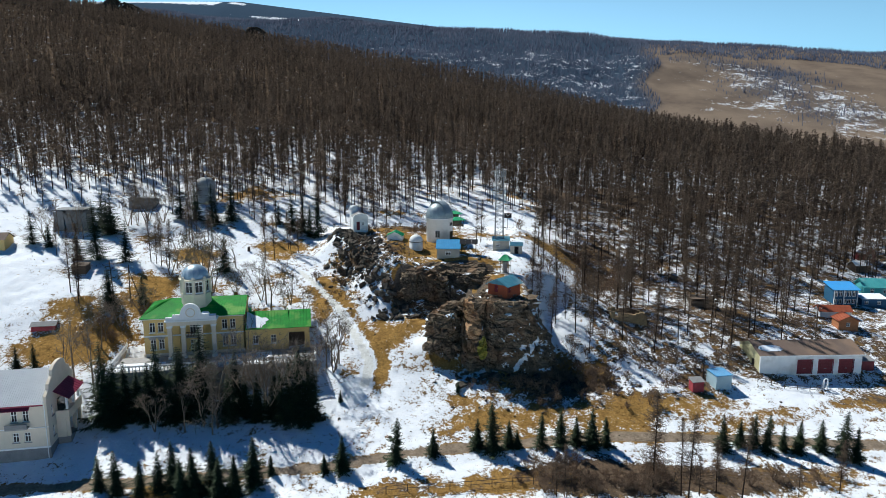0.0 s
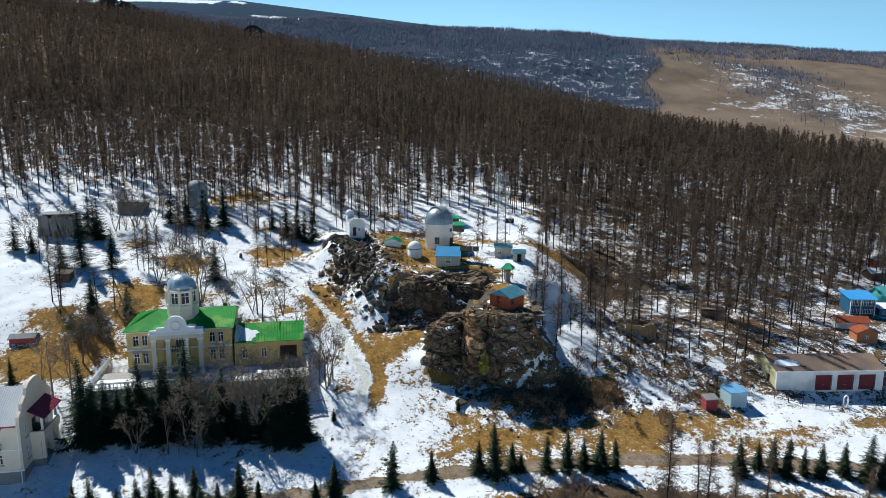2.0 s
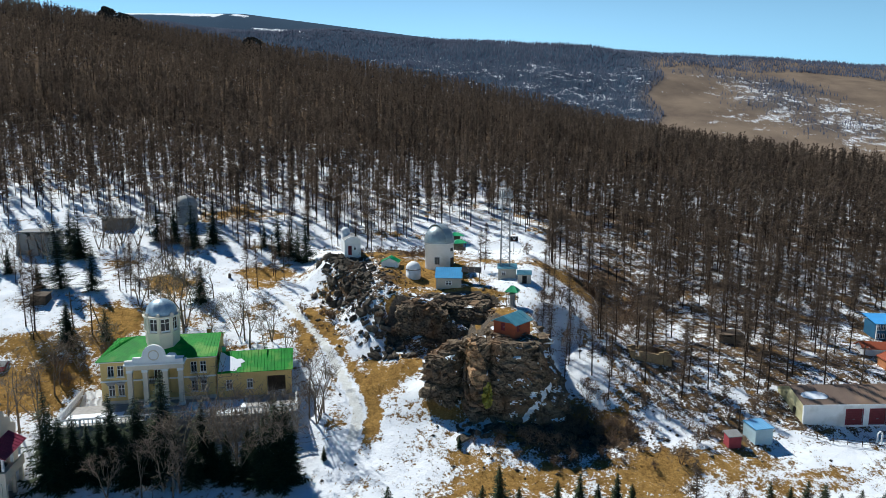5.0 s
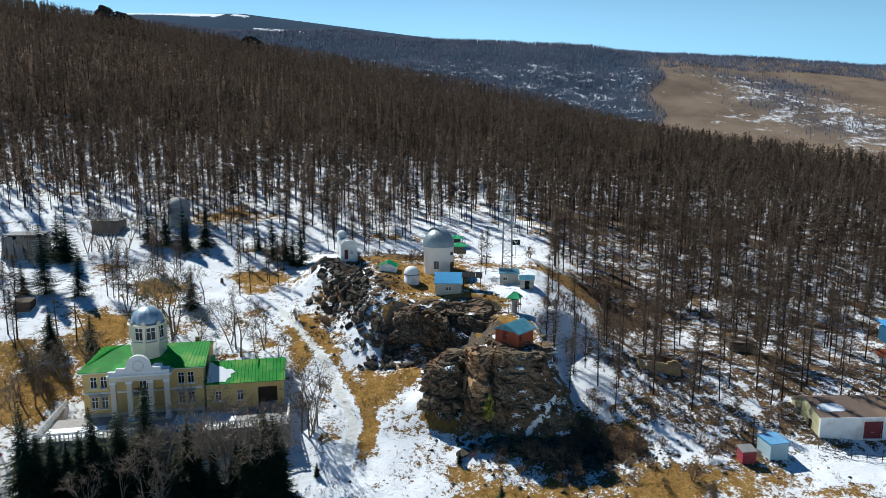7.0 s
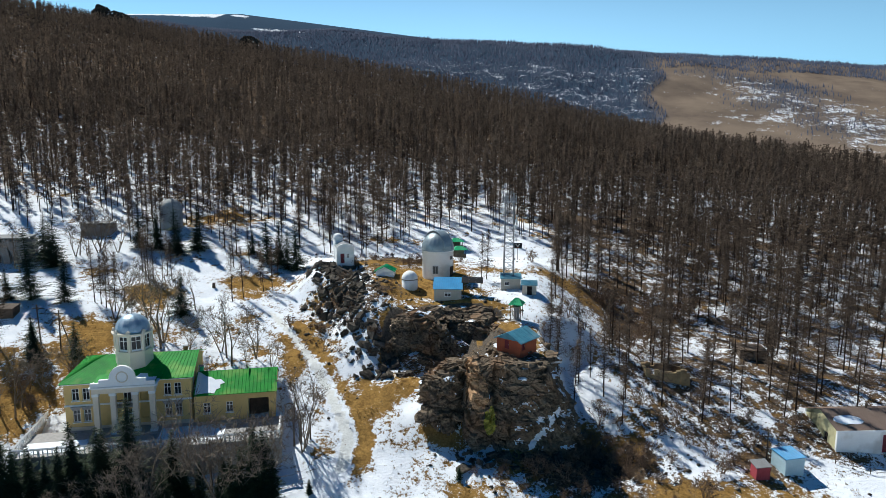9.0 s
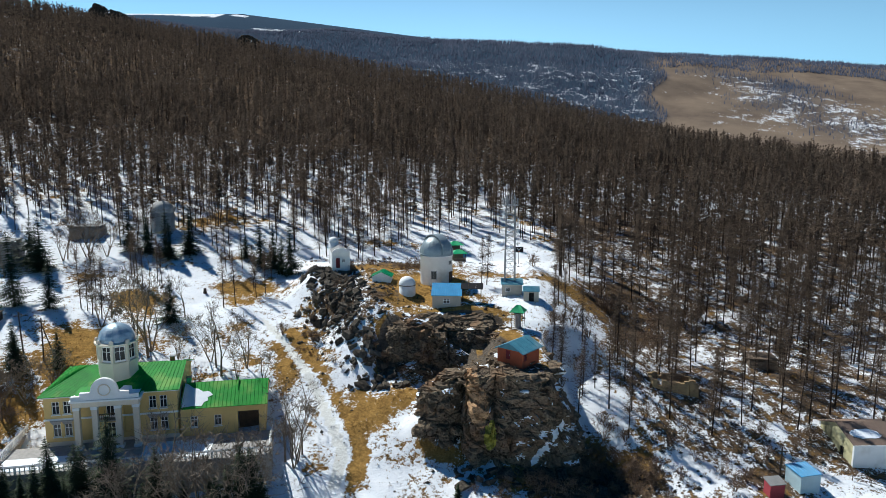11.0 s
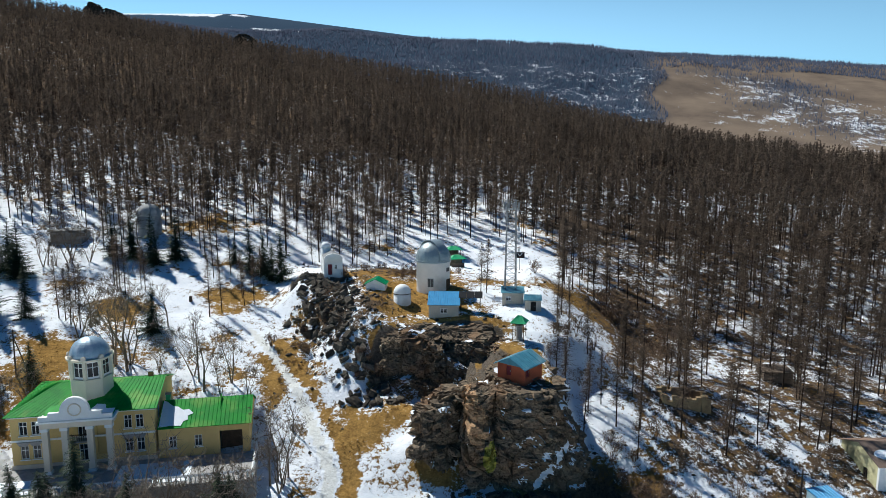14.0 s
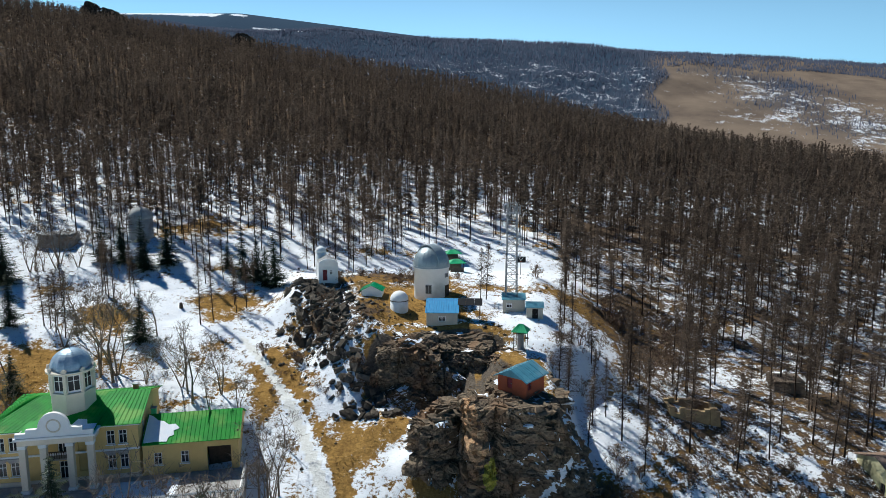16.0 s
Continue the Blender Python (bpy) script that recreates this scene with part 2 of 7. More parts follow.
DARKGLASS = mat("window_glass", (0.02, 0.025, 0.03), (0.012, 0.016, 0.02), 0.5, 0.12, bump=0.02, spec=0.35)
DARKRED = mat("dark_red_paint", (0.17, 0.018, 0.03), (0.12, 0.014, 0.022), 1.2, 0.55, bump=0.1)
MAROON = mat("maroon_sheet", (0.26, 0.03, 0.07), (0.19, 0.022, 0.05), 1.2, 0.5, bump=0.1)
REDBOX = mat("faded_red_paint", (0.42, 0.07, 0.09), (0.32, 0.05, 0.06), 1.5, 0.7, bump=0.15)
BROWNROOF = mat("brown_felt_roof", (0.20, 0.145, 0.115), (0.14, 0.10, 0.08), 0.5, 0.9, bump=0.2, wear=(0.25, 0.17, 0.12))
GREYROOF = mat("pale_corrugated_roof", (0.62, 0.63, 0.66), (0.54, 0.55, 0.59), 0.5, 0.6, bump=0.1)
GREY = mat("grey_plaster", (0.28, 0.28, 0.28), (0.2, 0.2, 0.2), 0.8, 0.9, bump=0.2)
STONE = mat("grey_stone", (0.40, 0.38, 0.36), (0.26, 0.25, 0.24), 1.4, 0.9, bump=0.4)
BEIGE = mat("beige_plaster", (0.55, 0.50, 0.42), (0.42, 0.38, 0.32), 0.8, 0.85, bump=0.2)
PALEYELLOW = mat("stained_yellow_plaster", (0.70, 0.64, 0.38), (0.55, 0.50, 0.28), 0.7, 0.9, bump=0.2, wear=(0.30, 0.28, 0.16))
ORANGE = mat("orange_paint", (0.36, 0.085, 0.035), (0.26, 0.065, 0.03), 1.2, 0.75, bump=0.15)
BRICK = mat("orange_brick", (0.45, 0.19, 0.08), (0.33, 0.13, 0.06), 2.0, 0.9, bump=0.3)
STEEL = mat("galvanised_steel", (0.30, 0.31, 0.32), (0.2, 0.21, 0.22), 2.0, 0.45, 0.6, bump=0.05)
DARKWOOD = mat("dark_weathered_wood", (0.12, 0.085, 0.06), (0.06, 0.045, 0.035), 1.5, 0.9, bump=0.3)
BLACK = mat("black_board", (0.02, 0.02, 0.022), (0.012, 0.012, 0.013), 1.5, 0.5, bump=0.05, spec=0.1)
AQUA = mat("aqua_sheet", (0.10, 0.42, 0.42), (0.07, 0.33, 0.34), 0.8, 0.6, bump=0.1, wear=(0.28, 0.5, 0.5))
NAVY = mat("dark_blue_paint", (0.03, 0.12, 0.22), (0.02, 0.08, 0.16), 0.8, 0.6, bump=0.1)
OLDWALL = mat("stained_tan_masonry", (0.46, 0.33, 0.17), (0.24, 0.17, 0.10), 0.8, 0.95, bump=0.4, wear=(0.14, 0.10, 0.07))
CONCRETE = mat("stained_concrete", (0.55, 0.54, 0.52), (0.36, 0.35, 0.33), 0.9, 0.9, bump=0.3, wear=(0.26, 0.24, 0.22))
BROWNSTONE = mat("sooty_masonry", (0.20, 0.15, 0.11), (0.11, 0.085, 0.065), 0.8, 0.95, bump=0.5)
# blue-grey cast stands in for distance haze over the far trees
HAZEWOOD = mat("hazy_far_wood", (0.090, 0.104, 0.145), (0.050, 0.060, 0.092), 0.012, 0.95, bump=0, fine=0.1, spec=0.0, island=0.35, soft=True)


# ---- land ----
def smooth(a, b, v):
    t = np.clip((v - a) / (b - a), 0.0, 1.0)
    return t * t * (3 - 2 * t)


PROFILE_Y = (-400, 40, 70, 85, 95, 105, 118, 126, 133, 145, 161, 193, 250, 330, 377, 490, 578, 900)
PROFILE_LEFT = (-16, -12, -9.5, -6.8, -5.0, -2.4, 3.0, 6.2, 9.0, 12.5, 15.5, 23.5, 34, 53, 62, 80, 94, 145)
PROFILE_FALL = (0, 0, 0.4, 0.5, 0.8, 1.4, 4.0, 4.6, 4.9, 7.0, 8.2, 8.0, 9, 12, 16, 22, 18.5, 18)


def ground(x, y):
    """Height of the land without its small roughness; x and y may be arrays."""
    x, y = np.asarray(x, float), np.asarray(y, float)
    u = (x + 50) / 115
    near = np.clip(u, -0.8, 1.9)
    u = near + (u - near) * smooth(180, 320, y)
    z = np.interp(y, PROFILE_Y, PROFILE_LEFT) - u * np.interp(y, PROFILE_Y, PROFILE_FALL)
    # the observatory knoll, with its steep south face
    scree = smooth(-7, -12, x)
    south = 140.6 + 0.8 * np.sin(x * 0.31) - 3.0 * smooth(4, 16, x) - 2.0 * scree
    top = 15.0 + 0.28 * (y - 138) - 0.0052 * np.maximum(y - 140, 0) ** 2 + 0.3 * np.sin(x * 0.4)
    side = x + 12 * smooth(143, 163, y)
    inside = smooth(-22, -12, side) * smooth(39, 15.0, x) * smooth(-3.2 - 6.0 * scree, 2.0 + 5.0 * scree, y - south) * smooth(205, 168, y)
    z = z + np.maximum(top - z, 0) * inside
    # the grass saddle in front of the knoll
    z = z + 1.6 * np.exp(-((x + 2) / 7) ** 2 - ((y - 129) / 4.5) ** 2)
    z = z + 2.4 * np.exp(-((x + 1.5) / 3.2) ** 2 - ((y - 122.5) / 3.0) ** 2)
    # the outcrop that stands in front of the knoll
    block = smooth(2.5, 5.5, x) * smooth(21.0, 15.5, x) * smooth(119.5, 123, y) * smooth(142, 137, y)
    z = z + np.maximum(10.6 + 2.2 * smooth(6.5, 9.5, x) + 0.10 * (y - 120) - z, 0) * block
    # the gully between the crag and the cliff
    z = z - 2.2 * np.exp(-((x + 0.5) / 4.5) ** 2 - ((y - 133.5) / 3.0) ** 2)
    z = z + 1.6 * np.exp(-((x - 29) / 8) ** 2 - ((y - 131) / 9) ** 2) * (1 - block)
    z = z - 2.6 * np.exp(-((x - 24) / 5.5) ** 2 - ((y - 118) / 4.5) ** 2) * (1 - block)
    # the crest of the wooded hill and the valley behind it
    crest = np.maximum(545 - 0.13 * np.minimum(x, 0) - 0.0035 * np.maximum(x + 20, 0) ** 2, 250)
    past = np.maximum(y - crest, 0)
    z = z - np.where(past < 180, 0.0012 * past ** 2, 0.0012 * 180 ** 2 + 0.43 * (past - 180))
    # the far hills
    ridge = np.clip(289 - 0.060 * x, 170, 470)
    far = 10 + (ridge - 10) * smooth(850, 1800, y) - 0.05 * np.maximum(y - 1800, 0)
    mount = 640 - 0.125 * np.maximum(x + 950, 0) - 0.10 * np.maximum(-1650 - x, 0)
    back = 100 + (mount - 100) * smooth(1900, 3450, y)
    z = np.where(y > 700, np.maximum(np.maximum(z, far), np.where(y > 1900, back, -99)), z)
    return z


def hashed(i, j, k=0):
    v = np.sin(i * 127.1 + j * 311.7 + k * 74.7) * 43758.5453
    return v - np.floor(v)


def soft_noise(x, y, z=0.0):
    """Smooth value noise in 0..1 on arrays."""
    x, y, z = np.broadcast_arrays(np.asarray(x, float), np.asarray(y, float), np.asarray(z, float))
    i, j, k = np.floor(x), np.floor(y), np.floor(z)
    u, v, w = x - i, y - j, z - k
    u, v, w = u * u * (3 - 2 * u), v * v * (3 - 2 * v), w * w * (3 - 2 * w)
    total = 0
    for a in (0, 1):
        for b in (0, 1):
            for c in (0, 1):
                total = total + hashed(i + a, j + b, k + c) * (u if a else 1 - u) * (v if b else 1 - v) * (w if c else 1 - w)
    return total


def rough_noise(x, y, z=0.0, octaves=4):
    total, size, weight = 0, 0.5, 0
    for o in range(octaves):
        total = total + size * soft_noise(np.asarray(x) * 2 ** o + 7.3 * o, np.asarray(y) * 2 ** o - 3.1 * o, np.asarray(z) * 2 ** o)
        weight, size = weight + size, size / 2
    return total / weight


ROAD = ((-140, 80), (-90, 86), (-45, 90.0), (-19, 93.6), (-2, 97.7), (28, 101.4), (48, 101), (70, 99.7), (130, 99))
TRAIL = ((-14, 113), (-13.2, 118), (-15.5, 123), (-18.5, 129), (-22.5, 136), (-27, 143), (-33, 151))


def along(line, y=None, x=None):
    """The line's x at y, or its y at x."""
    a = np.array(line)
    return np.interp(y, a[:, 1], a[:, 0]) if x is None else np.interp(x, a[:, 0], a[:, 1])


def spots(x, y, rows):
    """Soft ovals: x, y, half width, half depth, strength."""
    total = 0
    for cx, cy, rx, ry, s in rows:
        total = total + s * np.exp(-((x - cx) / rx) ** 2 - ((y - cy) / ry) ** 2)
    return total


BARE_SLOPE = ((-9, 125, 4.5, 2.6, 0.5), (-5, 129, 6, 3, 0.6), (-11, 118, 1.3, 4, 0.6), (-23, 138, 3.5, 5, 0.7), (-5.5, 124, 3, 2, -0.5), (-27, 146, 4, 3, 0.4), (5, 104, 12, 4, 0.35), (20, 109, 12, 5, 0.45), (46, 114, 4, 4, 0.5), (18, 120, 6, 4, 0.7), (22, 123, 4, 4, 0.5), (14, 115, 6, 2.5, 0.6), (24, 118, 5, 3, 0.4), (0.3, 119, 2.5, 1.5, 0.7), (-7.4, 135, 4, 1.6, 0.6), (-12.6, 124.7, 1.2, 4, 0.4), (43, 109, 8, 3, 0.45), (69, 111, 4, 1.5, 0.35))
BARE_SLOPE += ((78, 113, 4, 2, 0.45), (21, 115, 6, 4, 0.5), (-24, 131, 1.5, 4, 0.5), (-18.8, 124, 1.4, 4, 0.5), (-16.6, 118, 1.2, 3, 0.4), (-25.5, 135, 1.5, 4, 0.4), (20, 136, 3, 6, 0.4), (19, 130, 2, 3, 0.3), (-35.5, 132.8, 5, 1.6, 0.6), (-31.3, 136.5, 2.5, 2, 0.7), (-26.5, 141.5, 4, 2.5, 0.7), (-39, 157, 4, 1.5, 0.5), (-60, 133, 4, 3, 0.6))
BARE_FRONT = ((18, 92, 6, 3, 0.9), (23, 94, 6, 2.5, 0.8), (31, 93.5, 6, 2, 0.6), (36, 89.5, 9, 2, 0.6), (29, 105, 7, 3, 0.5), (33, 109, 6, 3, 0.6), (9, 105.5, 7, 2.5, 0.5), (2, 110.5, 3, 2, 0.5), (6, 90, 7, 2.2, 0.9), (-8, 88.5, 6, 2, 0.8), (-38, 89, 8, 2.5, 0.85), (51, 91, 14, 3, 0.65), (26, 90.5, 9, 3, 0.75), (40, 92, 10, 2.2, 0.6), (14, 92, 6, 2, 0.5), (15, 100, 20, 3, 0.25), (-69, 120, 9, 5, 0.9), (-73, 131, 6, 3.5, 0.9))
BARE_FRONT += ((-60, 140, 4.5, 3, 0.9), (-64, 124, 5, 5, 0.8), (-44, 164, 4, 3, 0.8), (-77, 121, 6, 5, 0.4), (-62, 136, 6, 6, 0.5), (-50, 145, 6, 5, 0.3))
BARE_WEST = ((-57, 156.5, 5, 3, 0.7), (-56, 153, 5, 5, 0.7), (-66, 143, 5, 4, 0.5), (-47, 141, 5, 4, 0.5), (-72, 163, 6, 4, 0.4), (-60, 196, 8, 5, 0.5), (-84, 143, 6, 4, 0.4), (-36, 146, 3, 5, 0.4))
BARE_TOP = ((11, 131, 4.5, 5, 1.4), (6, 128, 3, 4, 1), (-14, 166, 6, 4, 0.8), (-12, 160, 4, 3, 0.7), (-37, 163, 6, 5, 0.9), (-55, 202, 8, 6, 0.6), (-45, 178, 5, 3, 0.4), (-8, 150.5, 6, 5, 1.3), (0, 152, 6, 6, 1.1), (-20, 151, 5, 7, 0.7), (3, 142, 8, 2.5, 0.8), (13, 160, 8, 3, 0.5), (-4, 158, 6, 3, 0.6), (27, 164, 6, 4, 0.5), (36, 158, 8, 6, 0.4), (24, 118, 6, 4, 0.5), (28, 115.5, 4, 2, 0.4), (39, 173, 8, 4, 0.45))
BARE_TOP += ((62, 139, 6, 4, 0.3), (-12, 192, 12, 3, 0.5), (25, 160, 6, 4, 0.4), (-8, 171, 12, 5, 0.6), (-2, 166, 8, 4, 0.5))
WHITE_SPOTS = ((22, 127, 3.5, 7, 0.7), (20.5, 134, 3, 6, 0.7), (25, 121, 3, 4, 0.5), (33, 119, 8, 3, 0.35), (17, 181, 9, 9, 0.6), (-10, 108, 8, 6, 0.3), (-90, 138, 14, 14, 0.4), (-47, 152, 5, 18, 0.3), (-1, 108, 5, 5, 0.2), (62, 114, 8, 3, 0.4))


COPSE = ((575, 1415, 45, 30, 0.8), (665, 1400, 45, 40, 0.9), (650, 1345, 60, 45, 1.0), (600, 1270, 70, 50, 0.9), (650, 1150, 70, 60, 0.6), (520, 1450, 60, 25, 0.5))
DRIFTS = ((590, 1180, 80, 40, 0.9), (560, 1350, 60, 60, 0.8), (640, 1400, 60, 25, 0.7), (760, 1150, 60, 50, 0.7), (500, 1180, 60, 60, 0.6), (650, 1060, 70, 60, 1.1), (700, 1240, 60, 60, 0.9), (600, 1290, 90, 70, 0.7), (530, 1430, 70, 25, 0.6), (680, 1130, 40, 60, 0.6))


def land_shares(x, y, z, slope):
    bare = spots(x, y, BARE_SLOPE) + spots(x, y, BARE_FRONT) + spots(x, y, BARE_TOP) + spots(x, y, BARE_WEST) - spots(x, y, WHITE_SPOTS)
    snow = 0.74 - 0.62 * bare
    snow -= 0.27 * smooth(20, 34, x) * smooth(108, 122, y) * smooth(270, 225, y)  # thin snow under the trees
    snow -= 0.13 * smooth(-16, -11, x) * smooth(6, 1, x) * smooth(98, 104, y) * smooth(137, 130, y)  # worn thin between the trail and the crag
    snow -= 0.12 * smooth(195, 220, y) + 0.39 * smooth(245, 320, y)
    road = np.abs(y - along(ROAD, x=x))
    lane = smooth(1.3, 0.7, road) * (np.abs(x) < 150)
    snow -= 0.6 * lane
    trail = np.abs(x - along(TRAIL, y=y)) * 0.85
    tread = smooth(0.95, 0.5, trail) * smooth(111, 114, y) * smooth(153, 149, y)
    snow = snow - 0.35 * smooth(1.2, 2.0, trail) * smooth(3.6, 2.4, trail) * smooth(-1.0, 0.3, x - along(TRAIL, y=y)) * smooth(112, 116, y) * smooth(150, 144, y)
    snow = snow + tread * 0.6
    lane2 = np.abs(y - (103.5 + 7.5 * smooth(40, 75, x))) * smooth(30, 40, x)
    snow = snow - 0.16 * smooth(1.8, 0.6, np.abs(lane2 - 1.0)) * smooth(34, 42, x) * smooth(84, 76, x)
    rock = smooth(0.75, 1.3, slope) * smooth(24, 18, x) * smooth(-16, -8, x) * smooth(90, 100, y) * smooth(230, 200, y)
    rock = rock + 0.5 * spots(x, y, ((-13, 146, 6, 5, 0.3), (3, 140, 10, 3, 1.0), (12, 128, 5, 8, 0.9), (7.5, 131, 3.5, 6, 1.2)))
    rock = rock * (1 - smooth(13, 16, x) * smooth(123, 126, y)) + spots(x, y, ((18, 119, 6, 4, 0.6), (24, 118.5, 5, 3, 0.45), (14, 115.5, 6, 2, 0.5)))
    snow = snow - 0.55 * np.clip(rock, 0, 1)
    earth = 0.25 - lane * 0.35 + 0.5 * smooth(205, 250, y) + 0.42 * smooth(22, 34, x) * smooth(106, 116, y) + spots(x, y, ((-15, 145, 7, 7, 0.5), (-19, 153, 6, 7, 0.4), (20, 114, 7, 5, 0.9), (-8, 172, 14, 7, 0.5), (5, 100, 30, 4, 0.3), (24, 92, 12, 5, 0.8), (44, 91, 14, 4, 0.6), (-5, 90, 8, 3, 0.3)))
    # the far slopes: woods coloured blue with haze and a bare brown shoulder
    far = smooth(800, 950, y)
    shoulder = smooth(-40, 10, x - 0.305 * (y - 12) + 14 * np.sin(y * 0.03))
    snow = snow * (1 - far) + far * (0.25 - 0.37 * shoulder - 0.3 * smooth(1450, 1520, y))
    snow = snow + far * 0.5 * np.clip(spots(x, y, DRIFTS), 0, 1)
    earth = earth * (1 - far) + far * (0.75 - 0.45 * shoulder)
    high = smooth(2600, 3000, y)
    band = np.exp(-((y - 3235 - 40 * np.sin(x * 0.008)) / 75) ** 2) * smooth(-1750, -1600, x) * smooth(-820, -960, x) + 0.8 * np.exp(-((y - 2990) / 40) ** 2) * smooth(-1000, -900, x) * smooth(-450, -560, x)
    snow = snow * (1 - high) + high * (-0.7 + 2.3 * band * smooth(0.40, 0.52, rough_noise(x * 0.008, y * 0.004, 4.0)))
    # share of wooded ground that takes the haze-blue colour
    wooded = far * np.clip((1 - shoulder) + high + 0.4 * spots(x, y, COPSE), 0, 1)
    return snow, rock, earth, np.maximum(tread, lane), far, wooded


def stretched(lo, hi, step, far_lo, far_hi, grow=1.09):
    v = list(np.arange(lo, hi + 1e-6, step))
    s = step
    while v[-1] < far_hi:
        s *= grow
        v.append(v[-1] + s)
    s = step
    while v[0] > far_lo:
        s *= grow
        v.insert(0, v[0] - s)
    return np.array(v)


def surface_z(x, y):
    """The land with its small roughness."""
    z = ground(x, y)
    calm = smooth(3.5, 2.0, np.abs(y - along(ROAD, x=x)))
    lumps = (rough_noise(x * 0.09, y * 0.09) - 0.5) * 1.3 + (rough_noise(x * 0.45 + 9, y * 0.45, 2.0, 3) - 0.5) * 0.45
    return z + lumps * (1 - 0.8 * calm) * smooth(60, 80, y) * smooth(900, 500, y) + (rough_noise(x * 0.004, y * 0.004, 1.0) - 0.5) * 50 * smooth(900, 1500, y) * smooth(2100, 1500, y)


def make_ground():
    xs, ys = stretched(-98, 108, 0.8, -3200, 3200), stretched(83, 196, 0.8, -600, 4600, 1.06)
    xs = np.unique(np.concatenate([xs, np.arange(-1750, -350, 45.0), np.arange(300, 760, 22.0)]))
    ys = np.unique(np.concatenate([ys, np.arange(2960, 3480, 30.0), np.arange(980, 1560, 22.0)]))
    gx, gy = np.meshgrid(xs, ys)
    gz = surface_z(gx, gy)
    dzy, dzx = np.gradient(ground(gx, gy), ys, xs)
    shares = land_shares(gx, gy, gz, np.hypot(dzx, dzy))
    ny, nx = gx.shape
    idx = np.arange(nx * ny).reshape(ny, nx)
    quads = np.stack([idx[:-1, :-1], idx[:-1, 1:], idx[1:, 1:], idx[1:, :-1]], -1).reshape(-1, 4)
    me = raw_mesh("ground", np.stack([gx, gy, gz], -1).reshape(-1, 3), quads, LAND)
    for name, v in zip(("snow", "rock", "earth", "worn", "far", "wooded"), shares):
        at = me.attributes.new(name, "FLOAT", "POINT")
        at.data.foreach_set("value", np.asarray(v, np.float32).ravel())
    me.polygons.foreach_set("use_smooth", np.ones(len(quads), bool))
    return tagged(new("ground", me), "snow in patches over dry ochre grass on a hillside", "ground", kind="structure")


def raw_mesh(name, verts, faces, material):
    """A mesh from arrays; all faces have the same number of corners."""
    verts, faces = np.asarray(verts, np.float32), np.asarray(faces, np.int32)
    me = bpy.data.meshes.new(name)
    k = faces.shape[1]
    me.vertices.add(len(verts)), me.loops.add(faces.size), me.polygons.add(len(faces))
    me.vertices.foreach_set("co", verts.ravel())
    me.loops.foreach_set("vertex_index", faces.ravel())
    me.polygons.foreach_set("loop_start", np.arange(0, faces.size, k, dtype=np.int32))
    me.update(calc_edges=True)
    me.materials.append(material)
    return me


make_ground()


def level(x, y):
    return float(surface_z(np.array([x]), np.array([y]))[0])


# ---- helpers for things ----
def thing(name, m, label, category, group="", kind=""):
    ob = new(name)
    ob.matrix_basis = m
    ob.empty_display_size = 0.5
    return tagged(ob, label, category, group, kind)


def part(name, bm, material, parent, label="", flat=True):
    """Links a bmesh as one mesh object under a thing or a part."""
    me = bpy.data.meshes.new(name)
    bmesh.ops.recalc_face_normals(bm, faces=bm.faces)
    bm.to_mesh(me)
    bm.free()
    if not flat:
        me.polygons.foreach_set("use_smooth", np.ones(len(me.polygons), bool))
    me.materials.append(material)
    ob = new(name, me)
    ob.parent = parent
    return tagged(ob, label)


def box(bm, lo, hi):
    """An upright block between two corners."""
    x0, y0, z0 = lo
    x1, y1, z1 = hi
    v = [bm.verts.new(c) for c in ((x0, y0, z0), (x1, y0, z0), (x1, y1, z0), (x0, y1, z0), (x0, y0, z1), (x1, y0, z1), (x1, y1, z1), (x0, y1, z1))]
    for f in ((0, 3, 2, 1), (4, 5, 6, 7), (0, 1, 5, 4), (1, 2, 6, 5), (2, 3, 7, 6), (3, 0, 4, 7)):
        bm.faces.new([v[i] for i in f])
    return bm


def block(lo, hi):
    return box(bmesh.new(), lo, hi)


def slab(bm, pts, thick):
    """A plate of any outline, thick in the direction against its normal."""
    pts = [Vector(p) for p in pts]
    n = (pts[1] - pts[0]).cross(pts[2] - pts[0]).normalized() * thick
    top, low = [bm.verts.new(p) for p in pts], [bm.verts.new(p - n) for p in pts]
    bm.faces.new(top), bm.faces.new(low[::-1])
    k = len(pts)
    for i in range(k):
        bm.faces.new((top[i], low[i], low[(i + 1) % k], top[(i + 1) % k]))
    return bm


def rod(bm, p0, p1, r0, r1=None, n=6):
    """A straight bar, tapered if r1 is given."""
    r1 = r0 if r1 is None else r1
    p0, p1 = Vector(p0), Vector(p1)
    q = (p1 - p0).to_track_quat("Z", "Y")
    rings = []
    for p, r in ((p0, r0), (p1, r1)):
        rings.append([bm.verts.new(p + q @ Vector((r * math.cos(2 * math.pi * i / n), r * math.sin(2 * math.pi * i / n), 0))) for i in range(n)])
    for i in range(n):
        bm.faces.new((rings[0][i], rings[0][(i + 1) % n], rings[1][(i + 1) % n], rings[1][i]))
    bm.faces.new(rings[0][::-1]), bm.faces.new(rings[1])
    return bm


